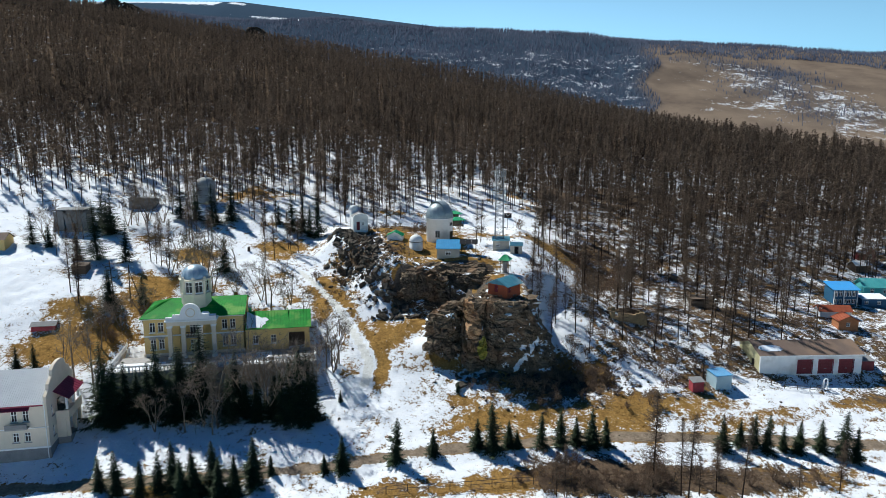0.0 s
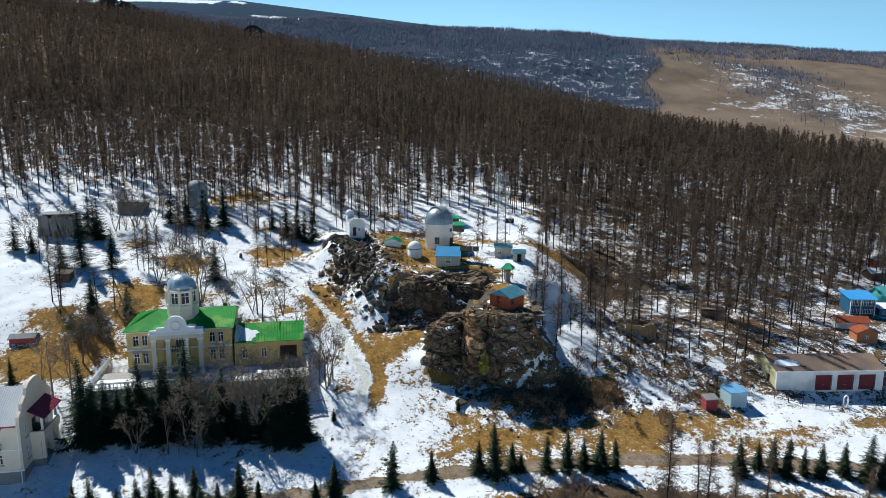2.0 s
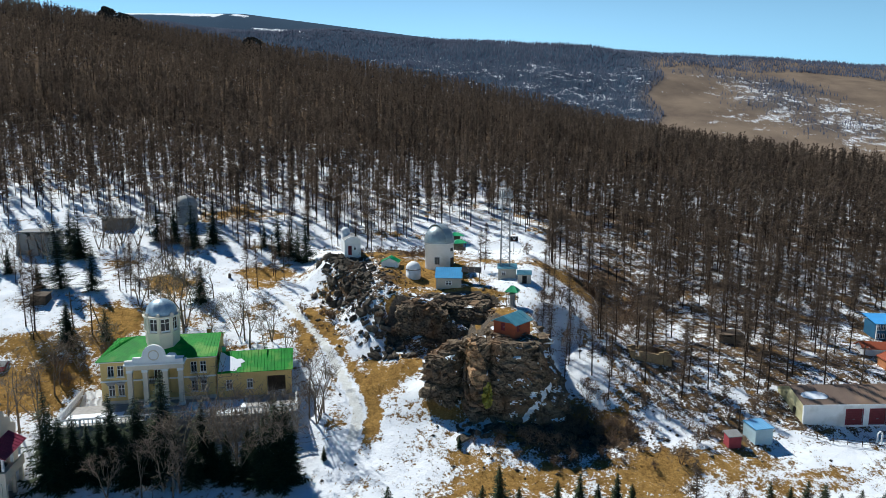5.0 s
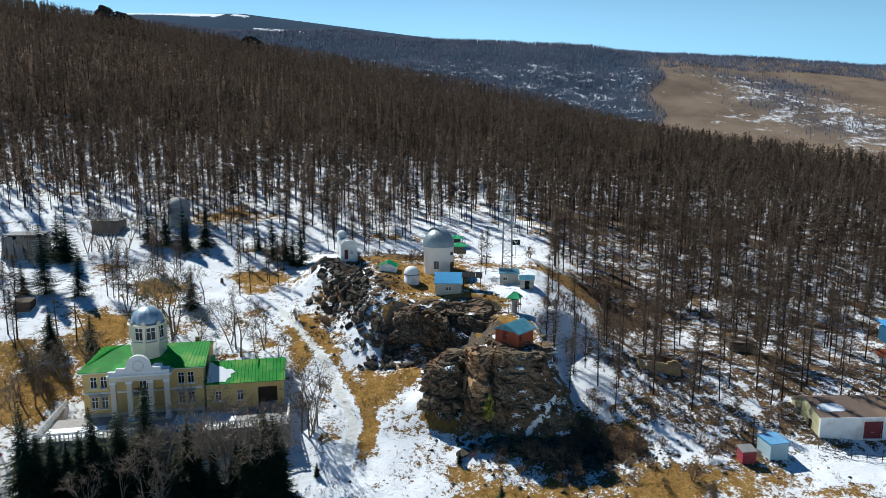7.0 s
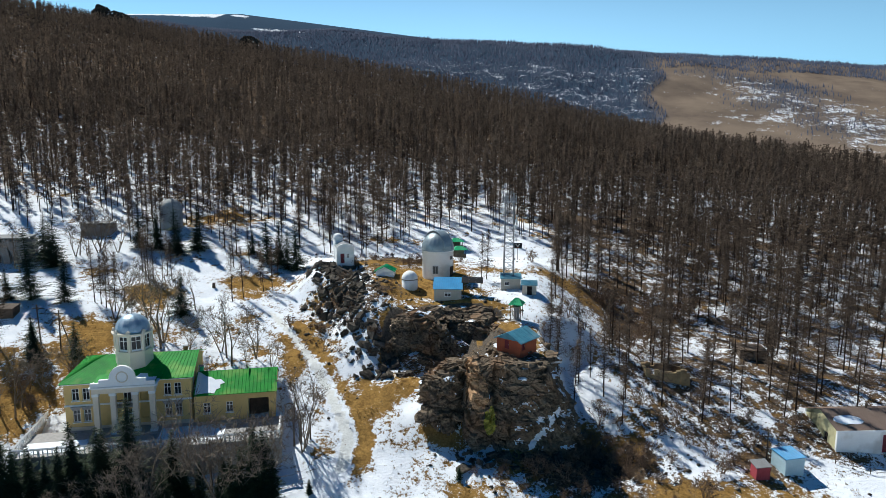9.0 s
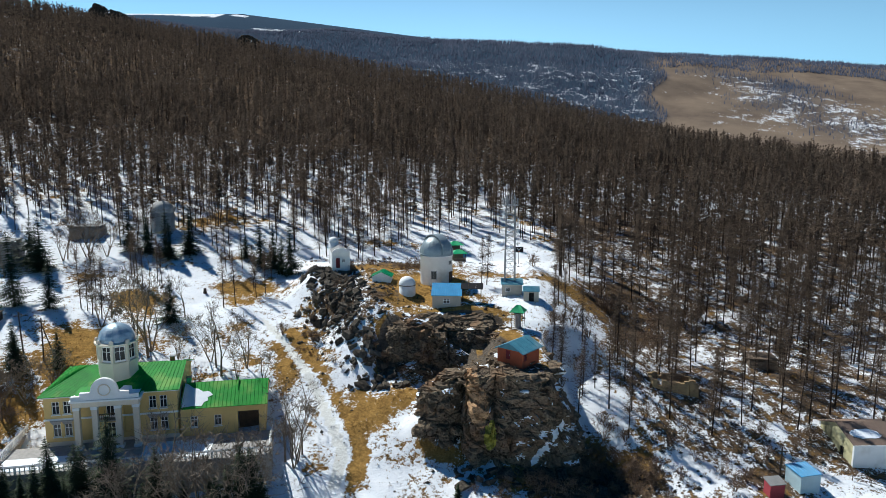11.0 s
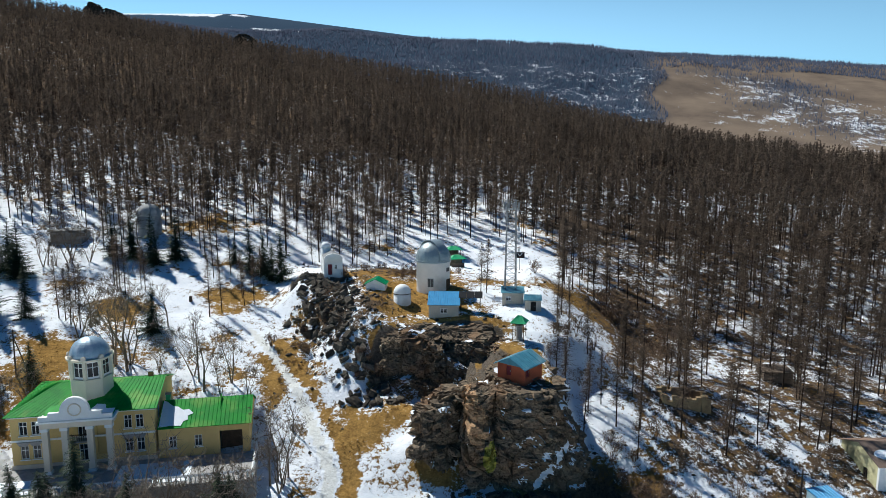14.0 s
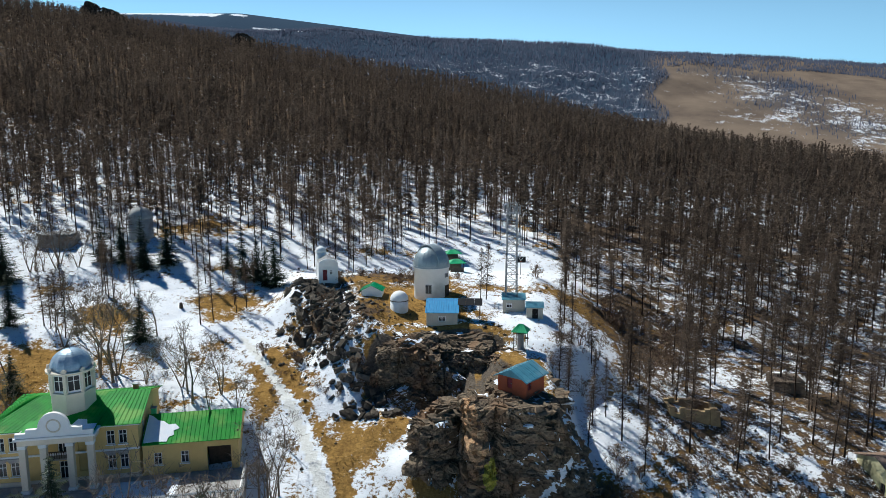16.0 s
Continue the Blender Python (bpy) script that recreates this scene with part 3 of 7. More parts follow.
def lathe(bm, profile, n=40, a0=0.0, a1=360.0):
    """A turned shape from (radius, height) pairs."""
    full = a1 - a0 >= 360
    k = n if full else n + 1
    rings = []
    for r, z in profile:
        if r < 1e-4:
            rings.append([bm.verts.new((0, 0, z))] * k)
        else:
            rings.append([bm.verts.new((r * math.cos(radians(a0 + (a1 - a0) * i / n)), r * math.sin(radians(a0 + (a1 - a0) * i / n)), z)) for i in range(k)])
    for a, b in zip(rings, rings[1:]):
        for i in range(n):
            j = (i + 1) % k
            loop = []
            for v in (a[i], a[j], b[j], b[i]):
                if v not in loop:
                    loop.append(v)
            if len(loop) > 2:
                bm.faces.new(loop)
    return bm


# ---- rock ----
def tan_face(p):
    """The rusty break in the crag's south face."""
    edge = 1.0 + 0.9 * (rough_noise(p[:, 0] * 0.8, p[:, 2] * 0.8, 3.0, 3) - 0.5)
    return (((p[:, 0] - 5.2 - 0.12 * (10 - p[:, 2])) / 1.5) ** 2 + ((p[:, 2] - 9.6) / 3.6) ** 2 < edge) & (p[:, 1] < 122.5)


def lichen_face(p):
    edge = 1.0 + 1.2 * (rough_noise(p[:, 0] * 1.1, p[:, 2] * 1.1, 8.0, 3) - 0.5)
    return (((p[:, 0] - 7.1) / 0.95) ** 2 + ((p[:, 2] - 4.9) / 2.1) ** 2 < edge) & (p[:, 1] < 121)


def facets(x, y, z, size, seed):
    """Broken planes: every cell of an uneven lattice carries a tilted facet of its own."""
    x, y, z = x / size, y / size, z / size
    i, j, k = np.floor(x), np.floor(y), np.floor(z)
    best, value = np.full(x.shape, 9.0), np.zeros(x.shape)
    for a in (-1, 0, 1):
        for b in (-1, 0, 1):
            for c in (-1, 0, 1):
                u, v, w = i + a, j + b, k + c
                dx, dy, dz = x - u - hashed(u, v, w + seed), y - v - hashed(v, w, u + seed), z - w - hashed(w, u, v + seed)
                far = dx * dx + dy * dy + dz * dz
                mine = hashed(u + 5, v + 9, w + seed) - 0.5 + 1.1 * ((hashed(u, w + 3, v + seed) - 0.5) * dx + (hashed(v + 7, u, w + seed) - 0.5) * dy + (hashed(w, v, u + seed + 2) - 0.6) * dz)
                value, best = np.where(far < best, mine, value), np.minimum(far, best)
    return value


def wind_snow(p, n, seed):
    """Where snow clings to the shaded east half of the crag: streaks along the ledges and one long gully."""
    streak = rough_noise(p[:, 0] * 0.42 + 0.35 * p[:, 2], p[:, 2] * 1.1 - 0.2 * p[:, 0], 3.0 + seed, 4)
    share = streak - 0.10 * smooth(12.0, 8.0, p[:, 0]) - 0.3 * smooth(8.5, 6.0, p[:, 0]) + 0.20 * (n - 0.3)
    line = np.abs(p[:, 2] - 1.2 - 1.25 * (p[:, 0] - 13.2)) * 0.62 + 0.8 * (rough_noise(p[:, 0] * 0.9, p[:, 2] * 0.9, 5.0, 3) - 0.5)
    gully = (line < 0.42) & (p[:, 0] > 12.8) & (p[:, 0] < 17.6)
    return ((share > 0.74) | gully) & (p[:, 1] < 124) & (p[:, 2] < 13.0)


def outcrop(name, label, cx, cy, rx, ry, z0, top, power=3.0, nu=260, nz=60, seed=0.0, material=None, snowy=0.60, parent=None, piece="crag_face", shape=None, coarse=1.0, clings=False):
    """A blocky crag: an oval wall of broken planes at three sizes, with cracks and a rough top."""
    a = np.linspace(0, 2 * np.pi, nu, endpoint=False)
    c, s = np.cos(a), np.sin(a)
    unit = (np.abs(c) ** power + np.abs(s) ** power) ** (-1 / power)
    levels = np.concatenate([np.linspace(0, 1, nz), np.ones(18)])
    shrink = np.concatenate([np.ones(nz), np.linspace(0.97, 0.02, 18)])
    verts = []
    for h, k in zip(levels, shrink):
        zt = top(cx + rx * 0.95 * c * unit * k, cy + ry * 0.95 * s * unit * k)
        z = z0 + (zt - z0) * h
        x, y = c * unit * rx, s * unit * ry
        taper = 1 + 0.14 * (1 - h) - 0.06 * h ** 4
        px, py = cx + x * taper * k, cy + y * taper * k
        dip = z + 0.16 * px - 0.10 * py
        big = facets(px, py, dip * 1.15, 3.1 * coarse, seed)
        mid = facets(px + 3, py, dip * 1.3, 1.25 * coarse, seed + 4)
        small = facets(px, py + 5, dip * 1.2, 0.5 * coarse, seed + 8)
        crack = np.minimum(np.abs(soft_noise(px * 0.34 + seed, py * 0.34, z * 0.10) - 0.5), np.abs(soft_noise(px * 0.2 + 0.2 * z + seed, py * 0.2, z * 0.5) - 0.5) + 0.015)
        out = 0.7 * (rough_noise(px * 0.16, py * 0.16, z * 0.13 + seed) - 0.5) + 1.55 * big + 0.75 * mid + 0.30 * small - 1.0 * smooth(0.04, 0.0, crack)
        out = out * min(k * 1.2, 1.0)
        if shape:
            more, calm, px = shape(px, h, s)
            py = py + 0.30 * np.maximum(8 - px, 0)
            out = out * calm + more * min(k * 1.2, 1.0)
        lift = (0.45 * big + 0.35 * mid + 0.12 * small + 0.5 * (rough_noise(px * 0.3, py * 0.3, seed) - 0.5)) * smooth(0.75, 1.0, h)
        verts.append(np.stack([px + c * out, py + s * out, z + lift], -1))
    v = np.concatenate(verts)
    rows = len(levels)
    idx = np.arange(rows * nu).reshape(rows, nu)
    nxt = np.roll(idx, -1, 1)
    quads = np.stack([idx[:-1], nxt[:-1], nxt[1:], idx[1:]], -1).reshape(-1, 4)
    q = v[quads]
    mid = q.mean(1)
    n = np.cross(q[:, 2] - q[:, 0], q[:, 3] - q[:, 1])
    nz = np.abs(n[:, 2]) / (np.linalg.norm(n, axis=1) + 1e-9)
    drift = rough_noise(mid[:, 0] * 0.45, mid[:, 1] * 0.45, mid[:, 2] * 0.45 + seed, 3)
    kind = np.zeros(len(quads), np.int32)
    kind[(nz > 0.5) & (drift > snowy)] = 1
    kind[tan_face(mid)] = 2
    kind[lichen_face(mid)] = 3
    if clings:
        kind[wind_snow(mid, nz, seed)] = 1
    ob = parent or thing(name, pose(0, 0, 0), label, "rock")
    for k, (n2, m2) in enumerate(((piece, material or ROCK), ("ledge_snow", SNOW), ("tan_face", ROCK_TAN), ("lichen_patch", LICHEN))):
        mine = quads[kind == k]
        if len(mine):
            used, inv = np.unique(mine, return_inverse=True)
            me = raw_mesh(n2, v[used], inv.reshape(-1, 4), m2)
            me.polygons.foreach_set("use_smooth", np.full(len(mine), k == 1))
            p = new(n2, me)
            p.parent = ob
            if k == 1:
                tagged(p, "thin snow lying on the ledges", kind="stuff")
    return ob


def crag_shape(x, h, s):
    """A cleft beside a jutting pillar, a flatter east face and an east edge that leans out towards its foot."""
    front = smooth(0.1, -0.4, s)
    more = front * (1.2 * np.exp(-((x - 5.2) / 1.4) ** 2) - 2.4 * np.exp(-((x - 2.2) / 0.8) ** 2) - 0.8 * np.exp(-((x - 7.9) / 0.6) ** 2) + 0.6 * np.exp(-((x - 11.5) / 2.5) ** 2) * (1 - h))
    calm = 1.0 - 0.35 * smooth(8, 11, x) * front
    return more, calm, x + 3.2 * (1 - h) * smooth(10, 17, x) - 0.3 * h * smooth(12, 17, x)


crag = outcrop("rock_outcrop", "dark fractured crag with a sheer face and snowy ledges", 7.4, 121.6, 9.0, 3.7, -0.5, lambda x, y: 13.25 - 1.5 * smooth(5.5, 2.5, x) - 1.4 * smooth(2.5, -1.5, x) - 0.12 * np.maximum(y - 121, 0) + 0 * x, 3.2, seed=1.0, nu=400, nz=100, snowy=0.76, shape=crag_shape, clings=True)
outcrop("", "", -0.2, 122.6, 2.7, 2.6, 0.5, lambda x, y: 10.5 + 0.25 * x + 0 * y, 2.6, seed=5.0, nu=170, nz=60, parent=crag, piece="shoulder", snowy=0.70)
outcrop("", "", 12.6, 126.0, 4.6, 6.0, 5.0, lambda x, y: 13.3 + 0.03 * (y - 124) - 0.5 * smooth(15, 17.2, x) + 0 * x, 3.4, seed=21.0, nu=200, nz=30, parent=crag, piece="crag_top", snowy=0.64)
outcrop("", "", 16.6, 122.6, 3.0, 4.4, -1.5, lambda x, y: np.clip(11.4 - 1.9 * (x - 16.2) + 0.2 * (y - 121), 2.0, 12.6), 2.4, seed=17.0, nu=190, nz=55, snowy=0.66, parent=crag, piece="buttress")
outcrop("rock_cliff", "broken cliff below the observatory terrace", 0.6, 141.0, 9.0, 4.8, 5.5, lambda x, y: 15.9 - 0.42 * np.maximum(140.5 - y, 0) - 0.5 * smooth(-4, -8, x) + 0 * x, 2.8, seed=9.0, nu=380, nz=70, snowy=0.66)
outcrop("rock_cliff", "broken cliff below the bell pavilion", 9.8, 138.6, 5.4, 3.8, 7.0, lambda x, y: 14.4 - 0.25 * np.maximum(138.5 - y, 0) + 0 * x, 2.8, seed=13.0, nu=230, nz=50, snowy=0.64)


def stone_mesh(name, seed, material, flat=0.55):
    """A broken angular block about one metre across: the hull of a few points, with a chipped edge."""
    rnd = random.Random(seed)
    bm = bmesh.new()
    for i in range(8):
        corner = Vector(((-0.5, 0.5)[i & 1], (-0.4, 0.4)[i >> 1 & 1], (-0.5, 0.5)[i >> 2]))
        bm.verts.new(corner * rnd.uniform(0.6, 1.05) + Vector((rnd.uniform(-0.16, 0.16), rnd.uniform(-0.16, 0.16), rnd.uniform(-0.1, 0.1))))
    for _ in range(3):
        bm.verts.new((rnd.uniform(-0.5, 0.5), rnd.uniform(-0.4, 0.4), rnd.choice((-0.5, 0.5)) * rnd.uniform(0.7, 1.0)))
    made = bmesh.ops.convex_hull(bm, input=bm.verts[:])
    loose = {g for g in made["geom_interior"] if isinstance(g, bmesh.types.BMVert)}
    bmesh.ops.delete(bm, geom=list(loose), context="VERTS")
    for v in bm.verts:
        v.co.z *= flat
    me = bpy.data.meshes.new(name)
    bm.to_mesh(me)
    bm.free()
    me.materials.append(material)
    return me


def boulder_field():
    rnd = random.Random(4)
    field = thing("boulder_field", pose(0, 0, 0), "slope of loose dark angular boulders with snow between", "boulders")
    meshes = [stone_mesh("boulder", i, ROCK_DARK, 0.5 + 0.05 * i) for i in range(8)]
    made = 0
    while made < 298:
        x, y = rnd.uniform(-27, -5), rnd.uniform(131, 164)
        # the scree runs from the chapel house down past the terrace to the gully
        mid = np.interp(y, (132, 140, 150, 162), (-8.5, -11.5, -17.5, -23.0))
        if rnd.random() > math.exp(-((x - mid) / 4.2) ** 2) or x > -11.5 + 0.9 * (140 - min(y, 143)):
            continue
        s = rnd.uniform(0.45, 1.1) if rnd.random() < 0.65 else rnd.uniform(1.1, 1.9)
        ob = new("boulder", rnd.choice(meshes))
        ob.parent = field
        ob.matrix_basis = pose(x, y, level(x, y) + 0.08 * s, rnd.uniform(-35, 35), rnd.uniform(-35, 35), rnd.uniform(0, 360)) @ Matrix.Diagonal((s * rnd.uniform(0.9, 1.7), s, s * rnd.uniform(0.7, 1.3), 1))
        made += 1


boulder_field()


def ridge_rocks():
    """The dark tors on the skyline of the wooded hill."""
    for x, y, r, h, sd in ((-268, 578, 7, 12, 31.0), (-254, 574, 9, 9, 37.0), (-244, 572, 6, 6, 41.0), (-148, 560, 8, 7, 43.0)):
        z = level(x, y)
        outcrop("rock_tor", "dark weathered rock tor on the wooded ridge", x, y, r, r * 0.8, z - 3, lambda a, b, z=z, h=h, x=x, r=r: z + 8 + h * (1 - 0.5 * ((a - x) / r) ** 2), 2.2, seed=sd, nu=70, nz=18, material=ROCK_DARK, snowy=0.7)


ridge_rocks()


def top_slabs():
    """Loose flat slabs along the crag's upper edge."""
    rnd = random.Random(12)
    meshes = [stone_mesh("slab", 40 + i, ROCK, 0.3) for i in range(5)]
    for i in range(46):
        x = rnd.uniform(-2.5, 15.5)
        y = 118.5 + rnd.uniform(0.0, 1.8) + 0.3 * max(8 - x, 0)
        s = rnd.uniform(0.7, 1.9)
        z = (13.1 if x > 5.5 else 11.7 if x > 2.5 else 10.5 + 0.4 * x) + rnd.uniform(-0.3, 0.15)
        ob = new("slab", rnd.choice(meshes))
        ob.parent = crag
        ob.matrix_basis = pose(x, y, z, rnd.uniform(-12, 12), rnd.uniform(-12, 12), rnd.uniform(0, 360)) @ Matrix.Diagonal((s * 1.3, s, s, 1))


top_slabs()


def foot_rocks():
    """Fallen blocks at the shaded foot of the crag."""
    rnd = random.Random(23)
    heap = thing("fallen_rocks", pose(0, 0, 0), "heap of dark fallen blocks at the crag's foot", "rocks")
    meshes = [stone_mesh("block", 60 + i, ROCK_DARK, 0.6) for i in range(5)]
    for i in range(120):
        x = rnd.uniform(2, 26)
        y = 116.8 - 0.05 * (x - 8) - abs(rnd.gauss(0, 2.2)) + (2.5 if x > 18 else 0)
        s = rnd.uniform(0.35, 1.0) if rnd.random() < 0.8 else rnd.uniform(1.0, 1.9)
        ob = new("block", rnd.choice(meshes))
        ob.parent = heap
        ob.matrix_basis = pose(x, y, level(x, y) + 0.1 * s, rnd.uniform(-30, 30), rnd.uniform(-30, 30), rnd.uniform(0, 360)) @ Matrix.Diagonal((s * 1.2, s, s, 1))


foot_rocks()


# ---- buildings ----
def wall(parent, name, p0, p1, z0, z1, material, openings=(), thick=0.35, label=""):
    """A straight wall from p0 to p1 (seen from outside, left to right) with real openings (u0, u1, low, high)."""
    p0, p1 = Vector((*p0, 0)), Vector((*p1, 0))
    d = (p1 - p0)
    length = d.length
    d.normalize()
    inward = Vector((-d.y, d.x, 0))
    us = sorted({0.0, length, *(u for o in openings for u in o[:2])})
    bm = bmesh.new()
    for a, b in zip(us, us[1:]):
        spans, z = [], z0
        for o in sorted((o for o in openings if o[0] <= a + 1e-6 and o[1] >= b - 1e-6), key=lambda o: o[2]):
            if o[2] > z + 1e-6:
                spans.append((z, o[2]))
            z = o[3]
        if z < z1 - 1e-6:
            spans.append((z, z1))
        for lo, hi in spans:
            box(bm, (a, 0, lo), (b, thick, hi))
    m = Matrix(((d.x, inward.x, 0, p0.x), (d.y, inward.y, 0, p0.y), (0, 0, 1, 0), (0, 0, 0, 1)))
    bmesh.ops.remove_doubles(bm, verts=bm.verts, dist=1e-4)
    bm.transform(m)
    return part(name, bm, material, parent, label), m


def window(parent, m, o, frame_mat, bars=1, cross=True, sill=None, name="window", hood=None):
    """A window in the opening o of a wall whose frame of reference is m: frame with bars, pane, sill, hood."""
    u0, u1, lo, hi = o
    bm = bmesh.new()
    w = 0.09
    box(bm, (u0, 0.10, lo), (u0 + w, 0.22, hi)), box(bm, (u1 - w, 0.10, lo), (u1, 0.22, hi))
    box(bm, (u0 + w, 0.10, hi - w), (u1 - w, 0.22, hi)), box(bm, (u0 + w, 0.10, lo), (u1 - w, 0.22, lo + w))
    bmesh.ops.remove_doubles(bm, verts=bm.verts, dist=1e-4)
    bm.transform(m)
    win = part(name, bm, frame_mat, parent)
    pieces = [((u0 + (u1 - u0) * (i + 1) / (bars + 1) - 0.04, 0.11, lo + w), (u0 + (u1 - u0) * (i + 1) / (bars + 1) + 0.04, 0.21, hi - w)) for i in range(bars)]
    if cross:
        z = lo + 0.66 * (hi - lo)
        pieces.append(((u0 + w, 0.115, z - 0.04), (u1 - w, 0.205, z + 0.04)))
    for a, b in pieces:
        bm = block(a, b)
        bm.transform(m)
        part("glazing_bar", bm, frame_mat, win)
    bm = block((u0 + 0.02, 0.15, lo + 0.02), (u1 - 0.02, 0.17, hi - 0.02))
    bm.transform(m)
    part("pane", bm, DARKGLASS, win, "dark glass")
    if sill:
        bm = block((u0 - 0.12, -0.12, lo - 0.12), (u1 + 0.12, 0.1, lo - 0.003))
        bm.transform(m)
        part("sill", bm, sill, win)
    if hood:
        bm = bmesh.new()
        slab(bm, [(u0 - 0.3, -0.14, hi + 0.55), (u0 + 0.05, -0.14, hi + 0.05), (u1 - 0.05, -0.14, hi + 0.05), (u1 + 0.3, -0.14, hi + 0.55)], -0.16)
        bm.transform(m)
        part("hood", bm, hood, win, "grey stone hood")
    return win


def leaf(parent, m, o, material, name="door", label="", deep=0.12, handle=True):
    """A door in an opening: panelled leaf and handle."""
    u0, u1, lo, hi = o
    bm = block((u0, deep, lo), (u1, deep + 0.06, hi))
    mid = (u0 + u1) / 2
    for a, b in ((u0 + 0.1, mid - 0.05), (mid + 0.05, u1 - 0.1)):
        for c, e in ((lo + 0.15, lo + (hi - lo) * 0.45), (lo + (hi - lo) * 0.52, hi - 0.12)):
            box(bm, (a, deep - 0.03, c), (b, deep - 0.003, e))
    bm.transform(m)
    d = part(name, bm, material, parent, label)
    if handle:
        bm = block((u1 - 0.2, deep - 0.12, (lo + hi) / 2 - 0.08), (u1 - 0.12, deep - 0.035, (lo + hi) / 2 + 0.1))
        bm.transform(m)
        part("handle", bm, STEEL, d)
    return d


def sheet(parent, name, eave0, eave1, ridge1, ridge0, material, ribs=0, thick=0.10, label="", rib=0.035):
    """A roof slope of sheet metal with standing seams from eave to ridge."""
    e0, e1, r1, r0 = (Vector(p) for p in (eave0, eave1, ridge1, ridge0))
    ob = part(name, slab(bmesh.new(), [e0, e1, r1, r0] if (r1 - r0).length > 1e-3 else [e0, e1, r1], thick), material, parent, label)
    n = (e1 - e0).cross(r0 - e0).normalized()
    for i in range(ribs):
        t = (i + 0.5) / ribs
        a, b = e0.lerp(e1, t), r0.lerp(r1, t)
        part("seam", rod(bmesh.new(), a + n * 0.02, b + n * 0.02, rib, n=4), material, ob)
    return ob


def dome_tower():
    t = thing("observatory_tower", pose(-0.8, 156.1, 18.9), "round whitewashed observatory tower with a grey metal dome", "observatory")
    r = 3.02
    bm = lathe(bmesh.new(), ((r, -1.2), (r, 4.75), (r + 0.12, 4.8), (r + 0.12, 5.0), (r - 0.3, 5.05), (r - 0.3, -1.2), (r, -1.2)), 56)
    part("wall", bm, DIRTYWHITE, t, "whitewashed round wall", False)
    ring = lathe(bmesh.new(), ((r + 0.02, 5.0), (r + 0.2, 5.03), (r + 0.2, 5.28), (r - 0.1, 5.3)), 56)
    part("ring", ring, DOMEGREY, t)
    R = r + 0.1
    prof = [(R * math.cos(radians(a)), 5.3 + 3.25 * math.sin(radians(a))) for a in range(0, 91, 6)]
    prof[-1] = (0.0, prof[-1][1])
    dome = part("dome", lathe(bmesh.new(), prof, 48), DOMEGREY, t, "grey riveted metal dome", False)
    for i in range(24):
        bm = bmesh.new()
        ang = 2 * math.pi * i / 24
        pts = [Vector((math.cos(ang) * (R + 0.015) * math.cos(radians(a)), math.sin(ang) * (R + 0.015) * math.cos(radians(a)), 5.3 + 3.265 * math.sin(radians(a)))) for a in range(0, 85, 14)]
        for a, b in zip(pts, pts[1:]):
            rod(bm, a, b, 0.03, n=4)
        part("rib", bm, DOMEGREY, dome)
    # the shutter that arches over the slit
    for side in (-0.85, 0.85):
        bm = bmesh.new()
        pts = [Vector((side, (R + 0.18) * math.cos(radians(a)), 5.35 + 3.42 * math.sin(radians(a)))) for a in range(20, 186, 10)]
        for a, b in zip(pts, pts[1:]):
            rod(bm, a, b, 0.10, n=6)
        bm.transform(Matrix.Rotation(radians(38), 4, "Z"))
        part("shutter_rail", bm, DOMEGREY, dome)
    bm = bmesh.new()
    for a in range(20, 180, 10):
        q = []
        for b in (a, a + 10):
            for side in (-0.85, 0.85):
                q.append((side, (R + 0.16) * math.cos(radians(b)), 5.35 + 3.40 * math.sin(radians(b))))
        slab(bm, [q[0], q[1], q[3], q[2]], 0.06)
    bm.transform(Matrix.Rotation(radians(38), 4, "Z"))
    part("shutter", bm, DOMEGREY, dome)

    def on_wall(ang, w, lo, hi, material, name, label):
        bm = bmesh.new()
        c, s = math.cos(radians(ang)), math.sin(radians(ang))
        box(bm, (-w / 2, -0.05, lo), (w / 2, 0.06, hi))
        bm.transform(Matrix.Translation((c * r, s * r, 0)) @ Matrix.Rotation(radians(ang + 90), 4, "Z"))
        ob = part(name, bm, material, t, label)
        bm = bmesh.new()
        for x0, x1, z0, z1 in ((-w / 2 - 0.1, -w / 2, lo, hi), (w / 2, w / 2 + 0.1, lo, hi), (-w / 2 - 0.1, w / 2 + 0.1, hi, hi + 0.1), (-0.03, 0.03, lo, hi)):
            box(bm, (x0, -0.10, z0), (x1, 0.05, z1))
        bm.transform(Matrix.Translation((c * r, s * r, 0)) @ Matrix.Rotation(radians(ang + 90), 4, "Z"))
        part("frame", bm, DARKWOOD if name == "door" else STEEL, ob)

    on_wall(-98, 0.85, 0.75, 2.2, DARKGLASS, "window", "dark small-paned window")
    on_wall(-28, 1.0, -0.3, 1.85, DARKWOOD, "door", "dark wooden door")
    on_wall(-32, 0.6, 3.35, 3.95, DARKGLASS, "window", "small dark window")


